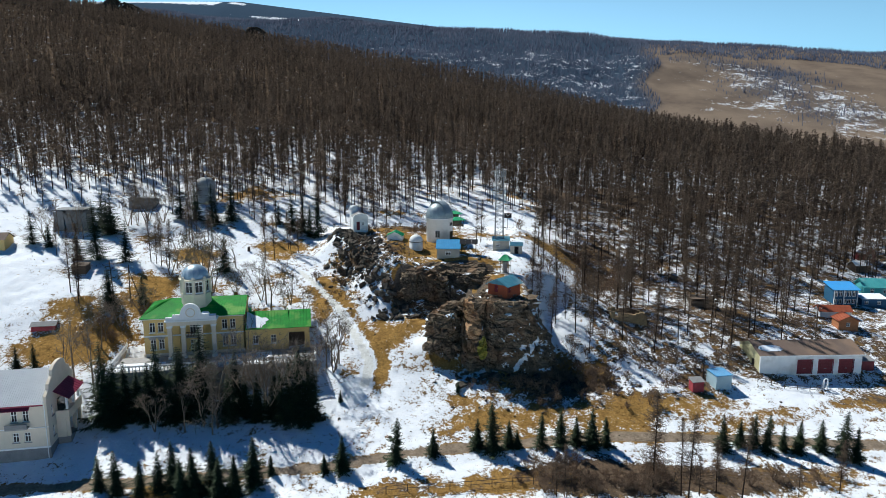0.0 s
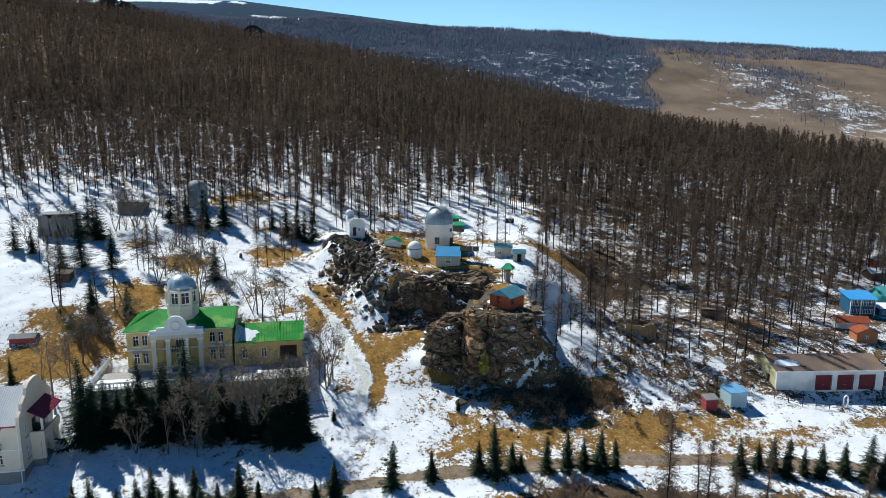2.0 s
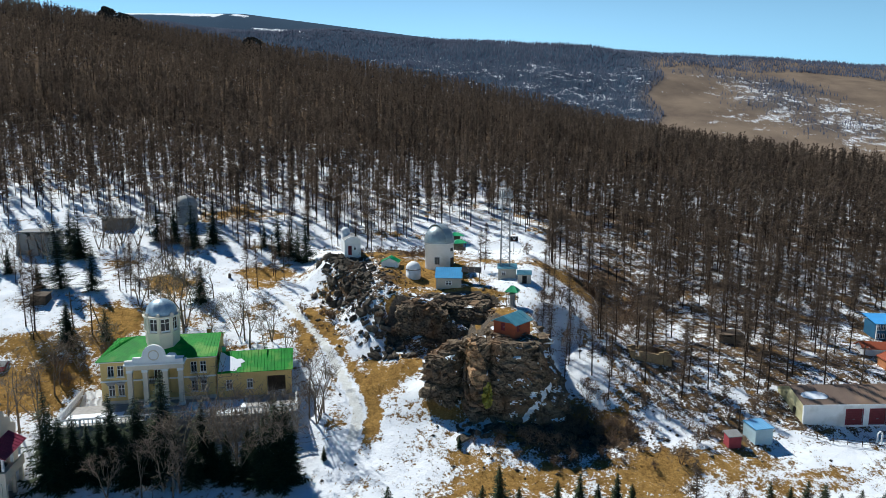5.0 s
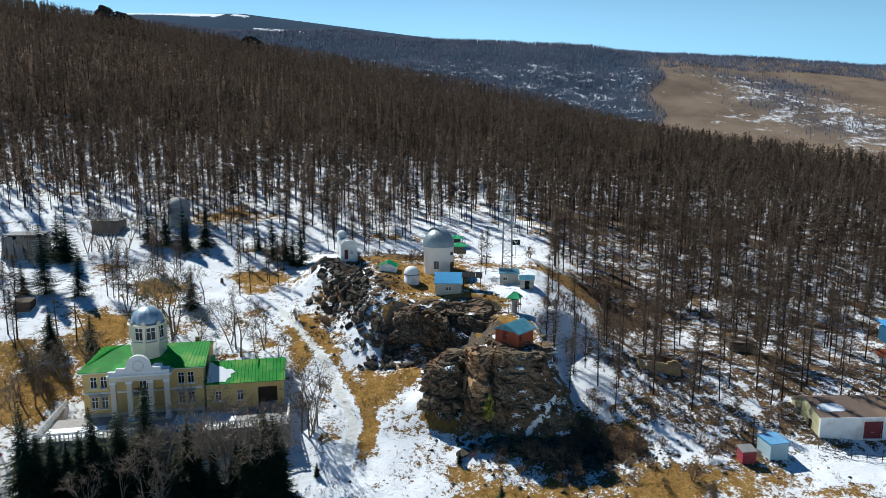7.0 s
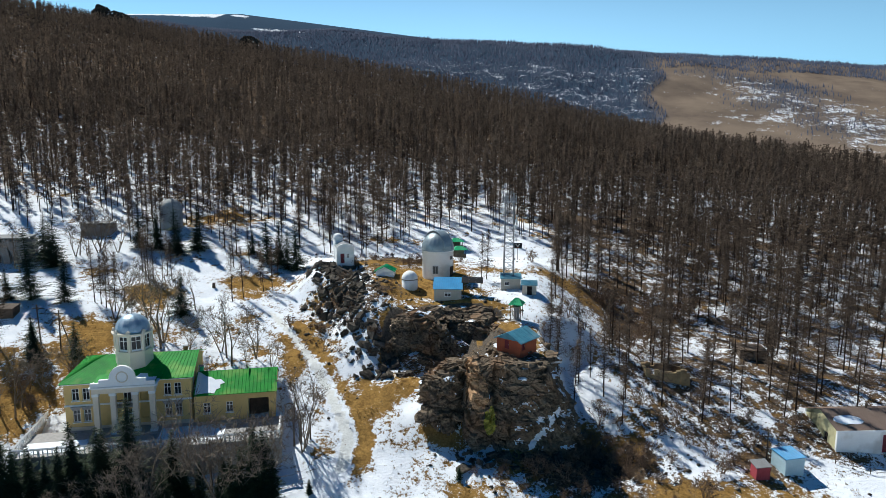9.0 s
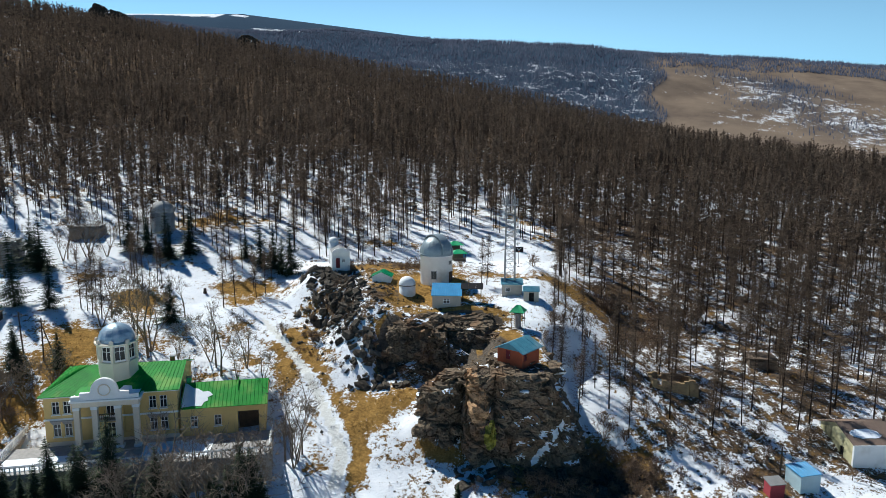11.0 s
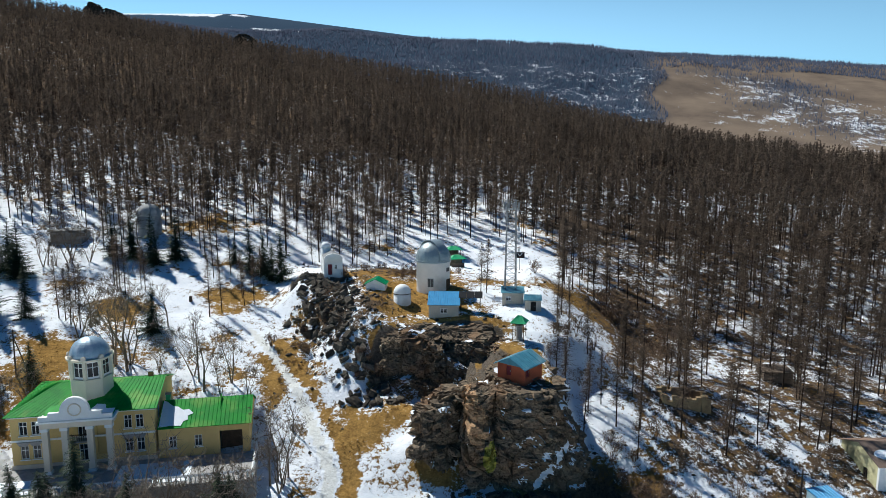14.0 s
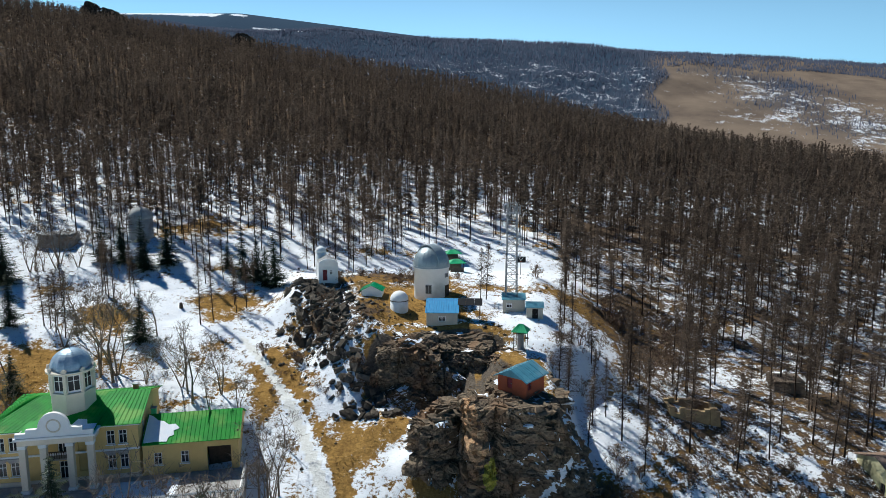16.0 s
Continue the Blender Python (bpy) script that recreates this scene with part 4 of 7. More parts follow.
def little_dome():
    t = thing("small_dome", pose(-6.0, 149.7, 17.4), "small white cylindrical telescope shelter with a round dome", "observatory")
    part("wall", lathe(bmesh.new(), ((1.5, -0.8), (1.5, 1.85), (1.42, 1.9), (1.3, 1.9), (1.3, -0.8), (1.5, -0.8)), 36), DIRTYWHITE, t, "", False)
    part("band", lathe(bmesh.new(), ((1.44, 1.88), (1.55, 1.9), (1.55, 2.03), (1.44, 2.05)), 36), DARKWOOD, t, "dark seam under the dome")
    prof = [(1.52 * math.cos(radians(a)), 2.02 + 1.5 * math.sin(radians(a))) for a in range(0, 91, 9)]
    prof[-1] = (0.0, prof[-1][1])
    part("dome", lathe(bmesh.new(), prof, 36), WHITE, t, "white dome", False)


def gable_house(name, m, w, d, h, rise, wall_mat, roof_mat, label, ribs=0, over=0.3, openings_front=(), openings_left=(), doors=(), category="shed", along_x=True, plinth=None, ribw=0.035, openings_right=(), base=-1.0, gable_mat=None):
    """A small house with a pitched roof; the ridge runs along x or along y. Openings: (u0, u1, low, high)."""
    t = thing(name, m, label, category)
    walls = [("wall", (-w / 2, -d / 2), (w / 2, -d / 2), openings_front), ("wall", (w / 2, -d / 2), (w / 2, d / 2), openings_right), ("wall", (w / 2, d / 2), (-w / 2, d / 2), ()), ("wall", (-w / 2, d / 2), (-w / 2, -d / 2), openings_left)]
    for i, (n, a, b, ops) in enumerate(walls):
        inset = 0.2 if i % 2 else 0.0
        if inset:
            av, bv = Vector(a), Vector(b)
            k = (bv - av).normalized() * 0.2
            shift = Vector(((0.003 if a[0] > 0 else -0.003), 0))
            a, b = tuple(av + k + shift * 0), tuple(bv - k)
            ops = [(o[0] - 0.2, o[1] - 0.2, *o[2:]) for o in ops]
        ob, wm = wall(t, n, a, b, base, h, wall_mat, ops, 0.2)
        for o in ops:
            if o[2] < 0.3:
                leaf(t, wm, o, DARKWOOD if not doors else doors[0], deep=0.08)
            else:
                window(t, wm, o, WHITE)
    W, D = w / 2 + over, d / 2 + over
    drop = rise * over / ((d if along_x else w) / 2)
    if along_x:
        e = h - drop
        sheet(t, "roof", (-W, -D, e + 0.1), (W, -D, e + 0.1), (W, 0, h + rise + 0.1), (-W, 0, h + rise + 0.1), roof_mat, ribs, rib=ribw)
        sheet(t, "roof", (W, D, e + 0.1), (-W, D, e + 0.1), (-W, 0, h + rise + 0.1), (W, 0, h + rise + 0.1), roof_mat, ribs, rib=ribw)
        for x in (-w / 2, w / 2 - 0.2):
            part("gable", slab(bmesh.new(), [(x, -d / 2, h), (x, d / 2, h), (x, 0, h + rise)], -0.2), gable_mat or wall_mat, t)
    else:
        e = h - drop
        sheet(t, "roof", (-W, D, e + 0.1), (-W, -D, e + 0.1), (0, -D, h + rise + 0.1), (0, D, h + rise + 0.1), roof_mat, ribs, rib=ribw)
        sheet(t, "roof", (W, -D, e + 0.1), (W, D, e + 0.1), (0, D, h + rise + 0.1), (0, -D, h + rise + 0.1), roof_mat, ribs, rib=ribw)
        for y in (-d / 2, d / 2 - 0.2):
            part("gable", slab(bmesh.new(), [(-w / 2, y, h), (w / 2, y, h), (0, y, h + rise)], 0.2), gable_mat or wall_mat, t)
    if plinth:
        part("plinth", block((-w / 2 - 0.08, -d / 2 - 0.08, base), (w / 2 + 0.08, d / 2 + 0.08, 0.25)), plinth, t)
    return t


def lean_to(name, m, w, d, h0, h1, wall_mat, roof_mat, label, ribs=0, over=0.25, front=(), left=(), door_mat=None, category="shed", base=-0.8, right=()):
    """A box hut whose single roof slope falls to the front."""
    t = thing(name, m, label, category)
    for a, b, ops, hh in (((-w / 2, 0), (w / 2, 0), front, h0), ((w / 2, d), (-w / 2, d), (), h1)):
        ob, wm = wall(t, "wall", a, b, base, hh, wall_mat, ops, 0.15)
        for o in ops:
            if o[2] < 0.3:
                leaf(t, wm, o, door_mat or DARKWOOD, deep=0.06)
            else:
                window(t, wm, o, WHITE)
    for x, ops in ((-w / 2, left), (w / 2 - 0.15, right)):
        bm = bmesh.new()
        pts = [(x, 0.15, base), (x, d - 0.15, base), (x, d - 0.15, h1 - 0.02), (x, 0.15, h0)]
        slab(bm, pts, -0.15)
        part("wall", bm, wall_mat, t)
    slope = (h1 - h0) / d
    sheet(t, "roof", (-w / 2 - over, -over, h0 - over * slope + 0.1), (w / 2 + over, -over, h0 - over * slope + 0.1), (w / 2 + over, d + over, h1 + over * slope + 0.1), (-w / 2 - over, d + over, h1 + over * slope + 0.1), roof_mat, ribs)
    return t


dome_tower()
little_dome()
gable_house("green_roofed_shed", pose(-11.0, 155.6, 18.0, 0, 0, -4), 3.5, 2.7, 1.95, 0.85, WHITE, BRIGHTGREEN, "small white shed with a bright green gable roof", 6, 0.25, along_x=False)
lean_to("blue_roofed_hut", pose(1.1, 143.9, 16.35, 0, 0, -2), 4.9, 3.9, 2.35, 3.55, BEIGE, BLUEROOF, "grey beige hut under a blue sheet roof", 14, 0.22, front=((1.85, 3.05, 0.9, 1.75),), category="hut")


def white_house():
    t = gable_house("white_chapel_house", pose(-20.4, 164.4, 20.0, 0, 0, 14), 3.5, 5.0, 3.1, 0.9, WHITE, GREY, "small white house with a rounded gable and turret", 0, 0.06, openings_front=((0.75, 1.55, 0.1, 2.1), (1.95, 2.55, 1.1, 2.0)), doors=(DARKRED,), category="house", along_x=False)
    bm = bmesh.new()
    arc = [(1.78 * math.cos(radians(a)), -2.56, 3.1 + 1.05 * math.sin(radians(a))) for a in range(0, 181, 15)]
    slab(bm, arc, -0.3)
    part("rounded_gable", bm, WHITE, t, "white rounded parapet")
    turret = part("turret", lathe(bmesh.new(), ((1.02, 0), (1.02, 4.5), (0.9, 4.55), (0, 4.55)), 28), WHITE, t, "", False)
    turret.location = (-0.9, 3.6, 0)
    prof = [(1.05 * math.cos(radians(a)), 4.5 + 1.05 * math.sin(radians(a))) for a in range(0, 91, 10)]
    prof[-1] = (0.0, prof[-1][1])
    part("dome", lathe(bmesh.new(), prof, 28), WHITE, turret, "white dome", False)


white_house()


def radio_mast():
    x, y = 12.6, 150.9
    t = thing("radio_mast", pose(x, y, level(x, y)), "tall square lattice mast of galvanised steel with antennas", "mast")
    H, b, a = 17.6, 0.95, 0.72
    at = lambda z: b + (a - b) * z / H
    corners = ((-1, -1), (1, -1), (1, 1), (-1, 1))
    for i, j in corners:
        part("leg", rod(bmesh.new(), (i * b, j * b, -0.5), (i * a, j * a, H), 0.09, 0.07, 6), STEEL, t)
    n = 15
    for k in range(n):
        z0, z1 = H * k / n, H * (k + 1) / n
        for q in range(4):
            (i, j), (u, v) = corners[q], corners[(q + 1) % 4]
            w0, w1 = at(z0), at(z1)
            p, r = ((i * w0, j * w0, z0), (u * w1, v * w1, z1)) if k % 2 else ((u * w0, v * w0, z0), (i * w1, j * w1, z1))
            part("brace", rod(bmesh.new(), p, r, 0.04, n=4), STEEL, t)
            part("strut", rod(bmesh.new(), (i * w1, j * w1, z1), (u * w1, v * w1, z1), 0.035, n=4), STEEL, t)
    part("platform", block((-1.3, -1.3, 15.9), (1.3, 1.3, 16.0)), STEEL, t)
    for ang in range(0, 360, 45):
        bm = block((-0.12, 1.25, 15.9), (0.12, 1.37, 17.2))
        bmesh.ops.bevel(bm, geom=bm.edges[:], offset=0.04, segments=1, affect="EDGES")
        bm.transform(Matrix.Rotation(radians(ang + 10), 4, "Z"))
        ant = part("antenna", bm, STEEL, t, "pale panel antenna")
        bm = rod(bmesh.new(), (0, 0.8, 16.6), (0, 1.26, 16.6), 0.04, n=5)
        bm.transform(Matrix.Rotation(radians(ang + 10), 4, "Z"))
        part("bracket", bm, STEEL, ant)
    for z, ang, r in ((14.2, 200, 0.45), (12.6, 330, 0.4), (11.2, 20, 0.5), (13.3, 350, 0.35), (8.9, 10, 0.4)):
        bm = lathe(bmesh.new(), ((0, 0), (r * 0.6, 0.05), (r, 0.2), (r, 0.26), (0, 0.12)), 18)
        bm.transform(Matrix.Rotation(radians(ang), 4, "Z") @ Matrix.Translation((1.2, 0, z)) @ Matrix.Rotation(radians(90), 4, "Y"))
        part("dish", bm, WHITE, t, "white microwave dish")
    part("lightning_rod", rod(bmesh.new(), (0, 0, H - 0.2), (0, 0, H + 1.6), 0.04, 0.02, 5), STEEL, t)


radio_mast()
lean_to("equipment_shed", pose(12.9, 149.0, 17.3, 0, 0, -4), 3.6, 2.6, 2.3, 2.75, BEIGE, TEALROOF, "beige equipment shed with a teal metal roof", 8, 0.2, front=((0.6, 1.5, 0.9, 1.7),))
lean_to("equipment_shed", pose(16.0, 146.2, 17.0, 0, 0, -6), 2.6, 2.2, 1.95, 2.3, BEIGE, TEALROOF, "low beige shed with an open dark door", 6, 0.2, front=((0.9, 1.8, 0.05, 1.75),), door_mat=BLACK)


def solar_array():
    x, y = 5.6, 146.6
    z = level(x, y)
    t = thing("solar_array", pose(x, y, z, 0, 0, -4), "dark flat solar panels on short posts", "solar panel")
    for i in range(3):
        bm = bmesh.new()
        x0 = -1.95 + 1.32 * i
        slab(bm, [(x0, -0.9, 2.05), (x0 + 1.28, -0.9, 2.05), (x0 + 1.28, 1.0, 2.75), (x0, 1.0, 2.75)], 0.05)
        part("panel", bm, BLACK, t, "black glass panel")
    for px in (-1.6, 1.6):
        part("post", rod(bmesh.new(), (px, -0.6, -0.4), (px, -0.6, 2.13), 0.06), DARKWOOD, t)
        part("post", rod(bmesh.new(), (px, 0.8, -0.4), (px, 0.8, 2.64), 0.06), DARKWOOD, t)


solar_array()


def hoop(x, y, s, turn):
    t = thing("basketball_hoop", pose(x, y, level(x, y), 0, 0, turn), "black basketball backboard on a steel post beside a snowy court", "hoop", "court hoops")
    part("post", rod(bmesh.new(), (0, 0, -0.3), (0, 0, 3.1 * s), 0.07, n=6), STEEL, t)
    board = part("backboard", block((-0.95 * s, -0.14, 2.6 * s), (0.95 * s, -0.09, 3.8 * s)), BLACK, t, "black backboard with a white chevron")
    bm = bmesh.new()
    for a, b in (((-0.45, 3.6), (0, 3.0)), ((0, 3.0), (0.45, 3.6))):
        rod(bm, (a[0] * s, -0.16, a[1] * s), (b[0] * s, -0.16, b[1] * s), 0.05, n=4)
    part("chevron", bm, WHITE, board)
    bm = bmesh.new()
    for i in range(12):
        p, q = 2 * math.pi * i / 12, 2 * math.pi * (i + 1) / 12
        rod(bm, (0.23 * math.cos(p), -0.4 + 0.23 * math.sin(p), 2.85 * s), (0.23 * math.cos(q), -0.4 + 0.23 * math.sin(q), 2.85 * s), 0.02, n=4)
    part("rim", bm, ORANGE, board)


hoop(16.5, 172.0, 1.0, 0)


def green_gazebo(x, y, s, label):
    z = level(x, y)
    t = thing("gazebo", pose(x, y, z, 0, 0, 12), label, "gazebo")
    for px in (-1.4, 1.4):
        for py in (-1.2, 1.2):
            part("post", rod(bmesh.new(), (px * s, py * s, -0.3), (px * s, py * s, 2.0 * s), 0.07), DARKWOOD, t)
    part("low_wall", block((-1.45 * s, -1.25 * s, -0.2), (1.45 * s, -1.1 * s, 0.9 * s)), BROWNSTONE, t)
    part("back_wall", block((-1.45 * s, 1.1 * s, -0.2), (1.45 * s, 1.25 * s, 1.9 * s)), BROWNSTONE, t)
    W, D, h, r = 1.9 * s, 1.7 * s, 1.95 * s, 0.75 * s
    sheet(t, "roof", (-W, -D, h), (W, -D, h), (W * 0.3, 0, h + r), (-W * 0.3, 0, h + r), BRIGHTGREEN, 6)
    sheet(t, "roof", (W, D, h), (-W, D, h), (-W * 0.3, 0, h + r), (W * 0.3, 0, h + r), BRIGHTGREEN, 6)
    sheet(t, "roof", (W, -D, h), (W, D, h), (W * 0.3, 0, h + r), (W * 0.3, 0, h + r), BRIGHTGREEN)
    sheet(t, "roof", (-W, D, h), (-W, -D, h), (-W * 0.3, 0, h + r), (-W * 0.3, 0, h + r), BRIGHTGREEN)


green_gazebo(3.9, 181.0, 0.95, "open gazebo under a bright green hipped roof")
green_gazebo(3.3, 189.5, 0.95, "smaller gazebo under a green hipped roof")


def bell_pavilion():
    x, y, z = 12.9, 138.2, 14.1
    t = thing("bell_pavilion", pose(x, y, z, 0, 0, -18), "stone-pillared bell pavilion with a small green roof", "pavilion")
    part("pedestal", block((-0.95, -0.95, -1.2), (0.95, 0.95, 0.5)), STONE, t, "grey stone pedestal")
    part("pillar", lathe(bmesh.new(), ((0.62, 0.5), (0.5, 0.9), (0.5, 2.5), (0.6, 2.9), (0, 3.0)), 16), STONE, t, "thick grey stone pillar")
    for i in (-1, 1):
        for j in (-1, 1):
            part("post", rod(bmesh.new(), (i * 0.85, j * 0.85, 0.5), (i * 0.85, j * 0.85, 3.5), 0.06), DARKWOOD, t)
    sheet(t, "roof", (-1.25, -1.25, 3.35), (1.25, -1.25, 3.35), (0.35, 0, 4.35), (-0.35, 0, 4.35), BRIGHTGREEN, 6)
    sheet(t, "roof", (1.25, 1.25, 3.35), (-1.25, 1.25, 3.35), (-0.35, 0, 4.35), (0.35, 0, 4.35), BRIGHTGREEN, 6)
    sheet(t, "roof", (1.25, -1.25, 3.35), (1.25, 1.25, 3.35), (0.35, 0, 4.35), (0.35, 0, 4.35), BRIGHTGREEN, 0)
    sheet(t, "roof", (-1.25, 1.25, 3.35), (-1.25, -1.25, 3.35), (-0.35, 0, 4.35), (-0.35, 0, 4.35), BRIGHTGREEN, 0)


bell_pavilion()


def orange_hut():
    t = gable_house("orange_hut", pose(11.5, 124.3, 14.2, 0, 0, 51), 4.5, 4.2, 1.5, 1.05, ORANGE, TEALROOF, "orange hut with a weathered teal roof on the crag", 6, 0.45, openings_front=((0.5, 1.3, 0.05, 1.35),), openings_left=((1.4, 2.2, 0.05, 1.35),), doors=(DARKRED,), category="hut", gable_mat=TEALROOF)
    s = 0.5
    for i in range(4):
        for j in range(3):
            x0, y0 = -2.62 + 1.31 * i, -2.48 + 0.82 * j
            lo, hi = 1.5 + (y0 + 2.1) * s + 0.13, 1.5 + (y0 + 2.89) * s + 0.13
            bm = slab(bmesh.new(), [(x0, y0, lo), (x0 + 1.27, y0, lo), (x0 + 1.27, y0 + 0.79, hi), (x0, y0 + 0.79, hi)], 0.025)
            part("sheet_panel", bm, TEALROOF, t)
    return t


orange_hut()


def railing(points, label, h=1.0, material=None):
    """A thin metal rail on posts that follows the rock's edge."""
    t = thing("railing", pose(0, 0, 0), label, "railing")
    for i, p in enumerate(points):
        part("post", rod(bmesh.new(), (p[0], p[1], p[2] - 0.3), (p[0], p[1], p[2] + h), 0.04), material or DARKWOOD, t)
        if i:
            q = points[i - 1]
            for k in (0.5, 1.0):
                part("rail", rod(bmesh.new(), (q[0], q[1], q[2] + h * k), (p[0], p[1], p[2] + h * k), 0.03, n=5), material or DARKWOOD, t)


railing(((5.6, 121.0, 13.3), (5.4, 119.6, 13.3), (7.0, 119.3, 13.4), (8.8, 119.2, 13.4), (10.6, 119.4, 13.4)), "thin rusty rail along the edge of the crag")


def hall():
    """The yellow two-storey hall with portico and cupola, and its lower wing."""
    t = thing("observatory_hall", pose(-53.2, 115.3, 4.1, 0, 0, 11.5) @ Matrix.Diagonal((0.967, 1, 1, 1)), "yellow neoclassical hall with white portico, cupola and green roof", "building")
    E = 7.0
    up, low = (4.35, 6.15), (1.2, 3.0)
    ops = [(a, a + 1.0, *z) for a in (1.0, 2.45, 13.7, 15.15) for z in (up, low)]
    niches = [(6.2, 7.3, 1.2, 6.2), (8.0, 9.6, 0.4, 2.7), (8.0, 9.6, 3.6, 5.9), (10.3, 11.4, 1.2, 6.2)]
    front, m = wall(t, "front_wall", (0.4, 0.4), (17.9, 0.4), -1.0, E, YELLOW, ops + niches, 0.4, "yellow plaster front")
    for o in ops:
        window(t, m, o, WHITE, hood=STONE if o[2] < 2 else None, sill=WHITE)
    for o in niches:
        if o[0] in (8.0,):
            window(t, m, o, WHITE, bars=2, name="french_window")
        else:
            bm = block((o[0], 0.28, o[2]), (o[1], 0.36, o[3]))
            bm.transform(m)
            part("niche", bm, YELLOW, t)
    side, sm = wall(t, "end_wall", (17.9, 0.8), (17.9, 12.6), -1.0, E, YELLOW, [(2.0, 3.0, *up), (7, 8, *up)], 0.4)
    for o in [(2.0, 3.0, *up), (7, 8, *up)]:
        window(t, sm, o, WHITE, sill=WHITE)
    wall(t, "back_wall", (17.5, 12.6), (0.8, 12.6), -1.0, E, YELLOW, (), 0.4)
    side, sm = wall(t, "end_wall", (0.4, 12.6), (0.4, 0.8), -1.0, E, YELLOW, [(3.0, 4.0, *up), (8, 9, *up), (3, 4, *low), (8, 9, *low)], 0.4)
    for o in [(3.0, 4.0, *up), (8, 9, *up), (3, 4, *low), (8, 9, *low)]:
        window(t, sm, o, WHITE, sill=WHITE)
    part("string_course", block((0.28, 0.28, 3.55), (18.02, 0.392, 3.8)), WHITE, t)
    part("plinth", block((0.25, 0.25, -1.0), (18.05, 0.385, 0.5)), CREAM, t)
    part("cornice", block((0.1, 0.1, E - 0.25), (18.2, 0.38, E - 0.02)), WHITE, t)
    # roof: hipped on one end, gabled on the other
    R, yr = E + 2.05, 6.5
    sheet(t, "roof", (-0.15, -0.15, E + 0.05), (18.4, -0.15, E + 0.05), (18.4, yr, R), (4.6, yr, R), GREENROOF, 30, label="green standing-seam roof slope")
    sheet(t, "roof", (18.4, 13.15, E + 0.05), (-0.15, 13.15, E + 0.05), (4.6, yr, R), (18.4, yr, R), GREENROOF, 20, label="green standing-seam roof slope")
    sheet(t, "roof", (-0.15, 13.15, E + 0.05), (-0.15, -0.15, E + 0.05), (4.6, yr, R), (4.6, yr, R), GREENROOF, 14, label="green hipped roof end")
    part("gable", slab(bmesh.new(), [(17.85, 0.4, E), (17.85, 12.6, E), (17.85, yr, R - 0.1)], -0.3), YELLOW, t)
    # portico
    px0, px1, py = 4.9, 13.4, -2.3
    part("porch_floor", block((px0 - 0.3, py - 0.5, -0.8), (px1 + 0.3, 0.24, 0.12)), STONE, t)
    for x in (px0 + 0.45, px0 + 2.75, px1 - 2.75, px1 - 0.45):
        col = part("column", block((x - 0.36, py + 0.08, 0.12), (x + 0.36, py + 0.8, 6.1)), CREAM, t, "square cream column")
        part("base", block((x - 0.48, py - 0.04, 0.123), (x + 0.48, py + 0.92, 0.5)), WHITE, col)
        part("capital", block((x - 0.46, py - 0.02, 5.7), (x + 0.46, py + 0.9, 6.095)), WHITE, col)
    part("entablature", block((px0, py, 6.1), (px1, 0.09, 6.85)), CREAM, t)
    bm = block((px0 - 0.3, py - 0.3, 6.853), (px1 + 0.3, 0.09, 7.1))
    part("porch_cornice", bm, WHITE, t)
    cx = (px0 + px1) / 2
    bm = bmesh.new()
    arch = [(cx + 1.75 * math.cos(radians(a)), 8.25 + 1.75 * math.sin(radians(a))) for a in range(0, 181, 12)]
    line = [(px1 + 0.1, 7.103), (px1 + 0.1, 7.65), (px1 - 1.1, 7.65), (px1 - 1.1, 8.1), (cx + 2.0, 8.1), *arch, (cx - 2.0, 8.1), (px0 + 1.1, 8.1), (px0 + 1.1, 7.65), (px0 - 0.1, 7.65), (px0 - 0.1, 7.103)]
    slab(bm, [(x, py - 0.12, z) for x, z in line], 0.45)
    ped = part("parapet", bm, WHITE, t, "white stepped parapet with a round arch")
    bm = lathe(bmesh.new(), [(0.75 + 0.09 * math.cos(radians(k)), 0.09 * math.sin(radians(k))) for k in range(0, 361, 60)], 28)
    bm.transform(Matrix.Translation((cx, py - 0.14, 8.4)) @ Matrix.Rotation(radians(90), 4, "X"))
    bmesh.ops.remove_doubles(bm, verts=bm.verts, dist=1e-4)
    part("roundel", bm, CREAM, ped)
    part("porch_roof", slab(bmesh.new(), [(px0, py + 0.35, 7.15), (px1, py + 0.35, 7.15), (px1, 1.6, 7.62), (px0, 1.6, 7.62)], 0.1), GREENROOF, t, "green porch roof")
    part("snow_patch", slab(bmesh.new(), [(cx + 0.6, py + 0.36, 7.21), (px1 - 0.1, py + 0.36, 7.21), (px1 - 0.1, 0.9, 7.50), (cx + 1.6, 1.3, 7.60)], 0.05), SNOW, t, "thin patch of snow")
    bal = part("balcony", block((7.6, -0.7, 3.3), (10.0, 0.39, 3.5)), STONE, t)
    for i in range(9):
        part("baluster", rod(bmesh.new(), (7.75 + 0.27 * i, -0.6, 3.5), (7.75 + 0.27 * i, -0.6, 4.3), 0.04, n=5), DARKWOOD, bal)
    part("handrail", block((7.6, -0.68, 4.3), (10.0, -0.52, 4.38)), DARKWOOD, bal)
    # cupola
    c = part("drum", lathe(bmesh.new(), ((2.75, 7.0), (2.7, 9.55), (2.85, 9.6), (2.85, 9.85), (2.5, 9.9), (2.45, 7.0)), 8), CREAM, t, "octagonal cream drum")
    c.location = (9.2, 4.9, 0.6)
    for i in range(8):
        a = radians(45 * i)
        part("lantern_post", rod(bmesh.new(), (2.55 * math.cos(a), 2.55 * math.sin(a), 9.88), (2.55 * math.cos(a), 2.55 * math.sin(a), 12.3), 0.30, n=6), CREAM, c)
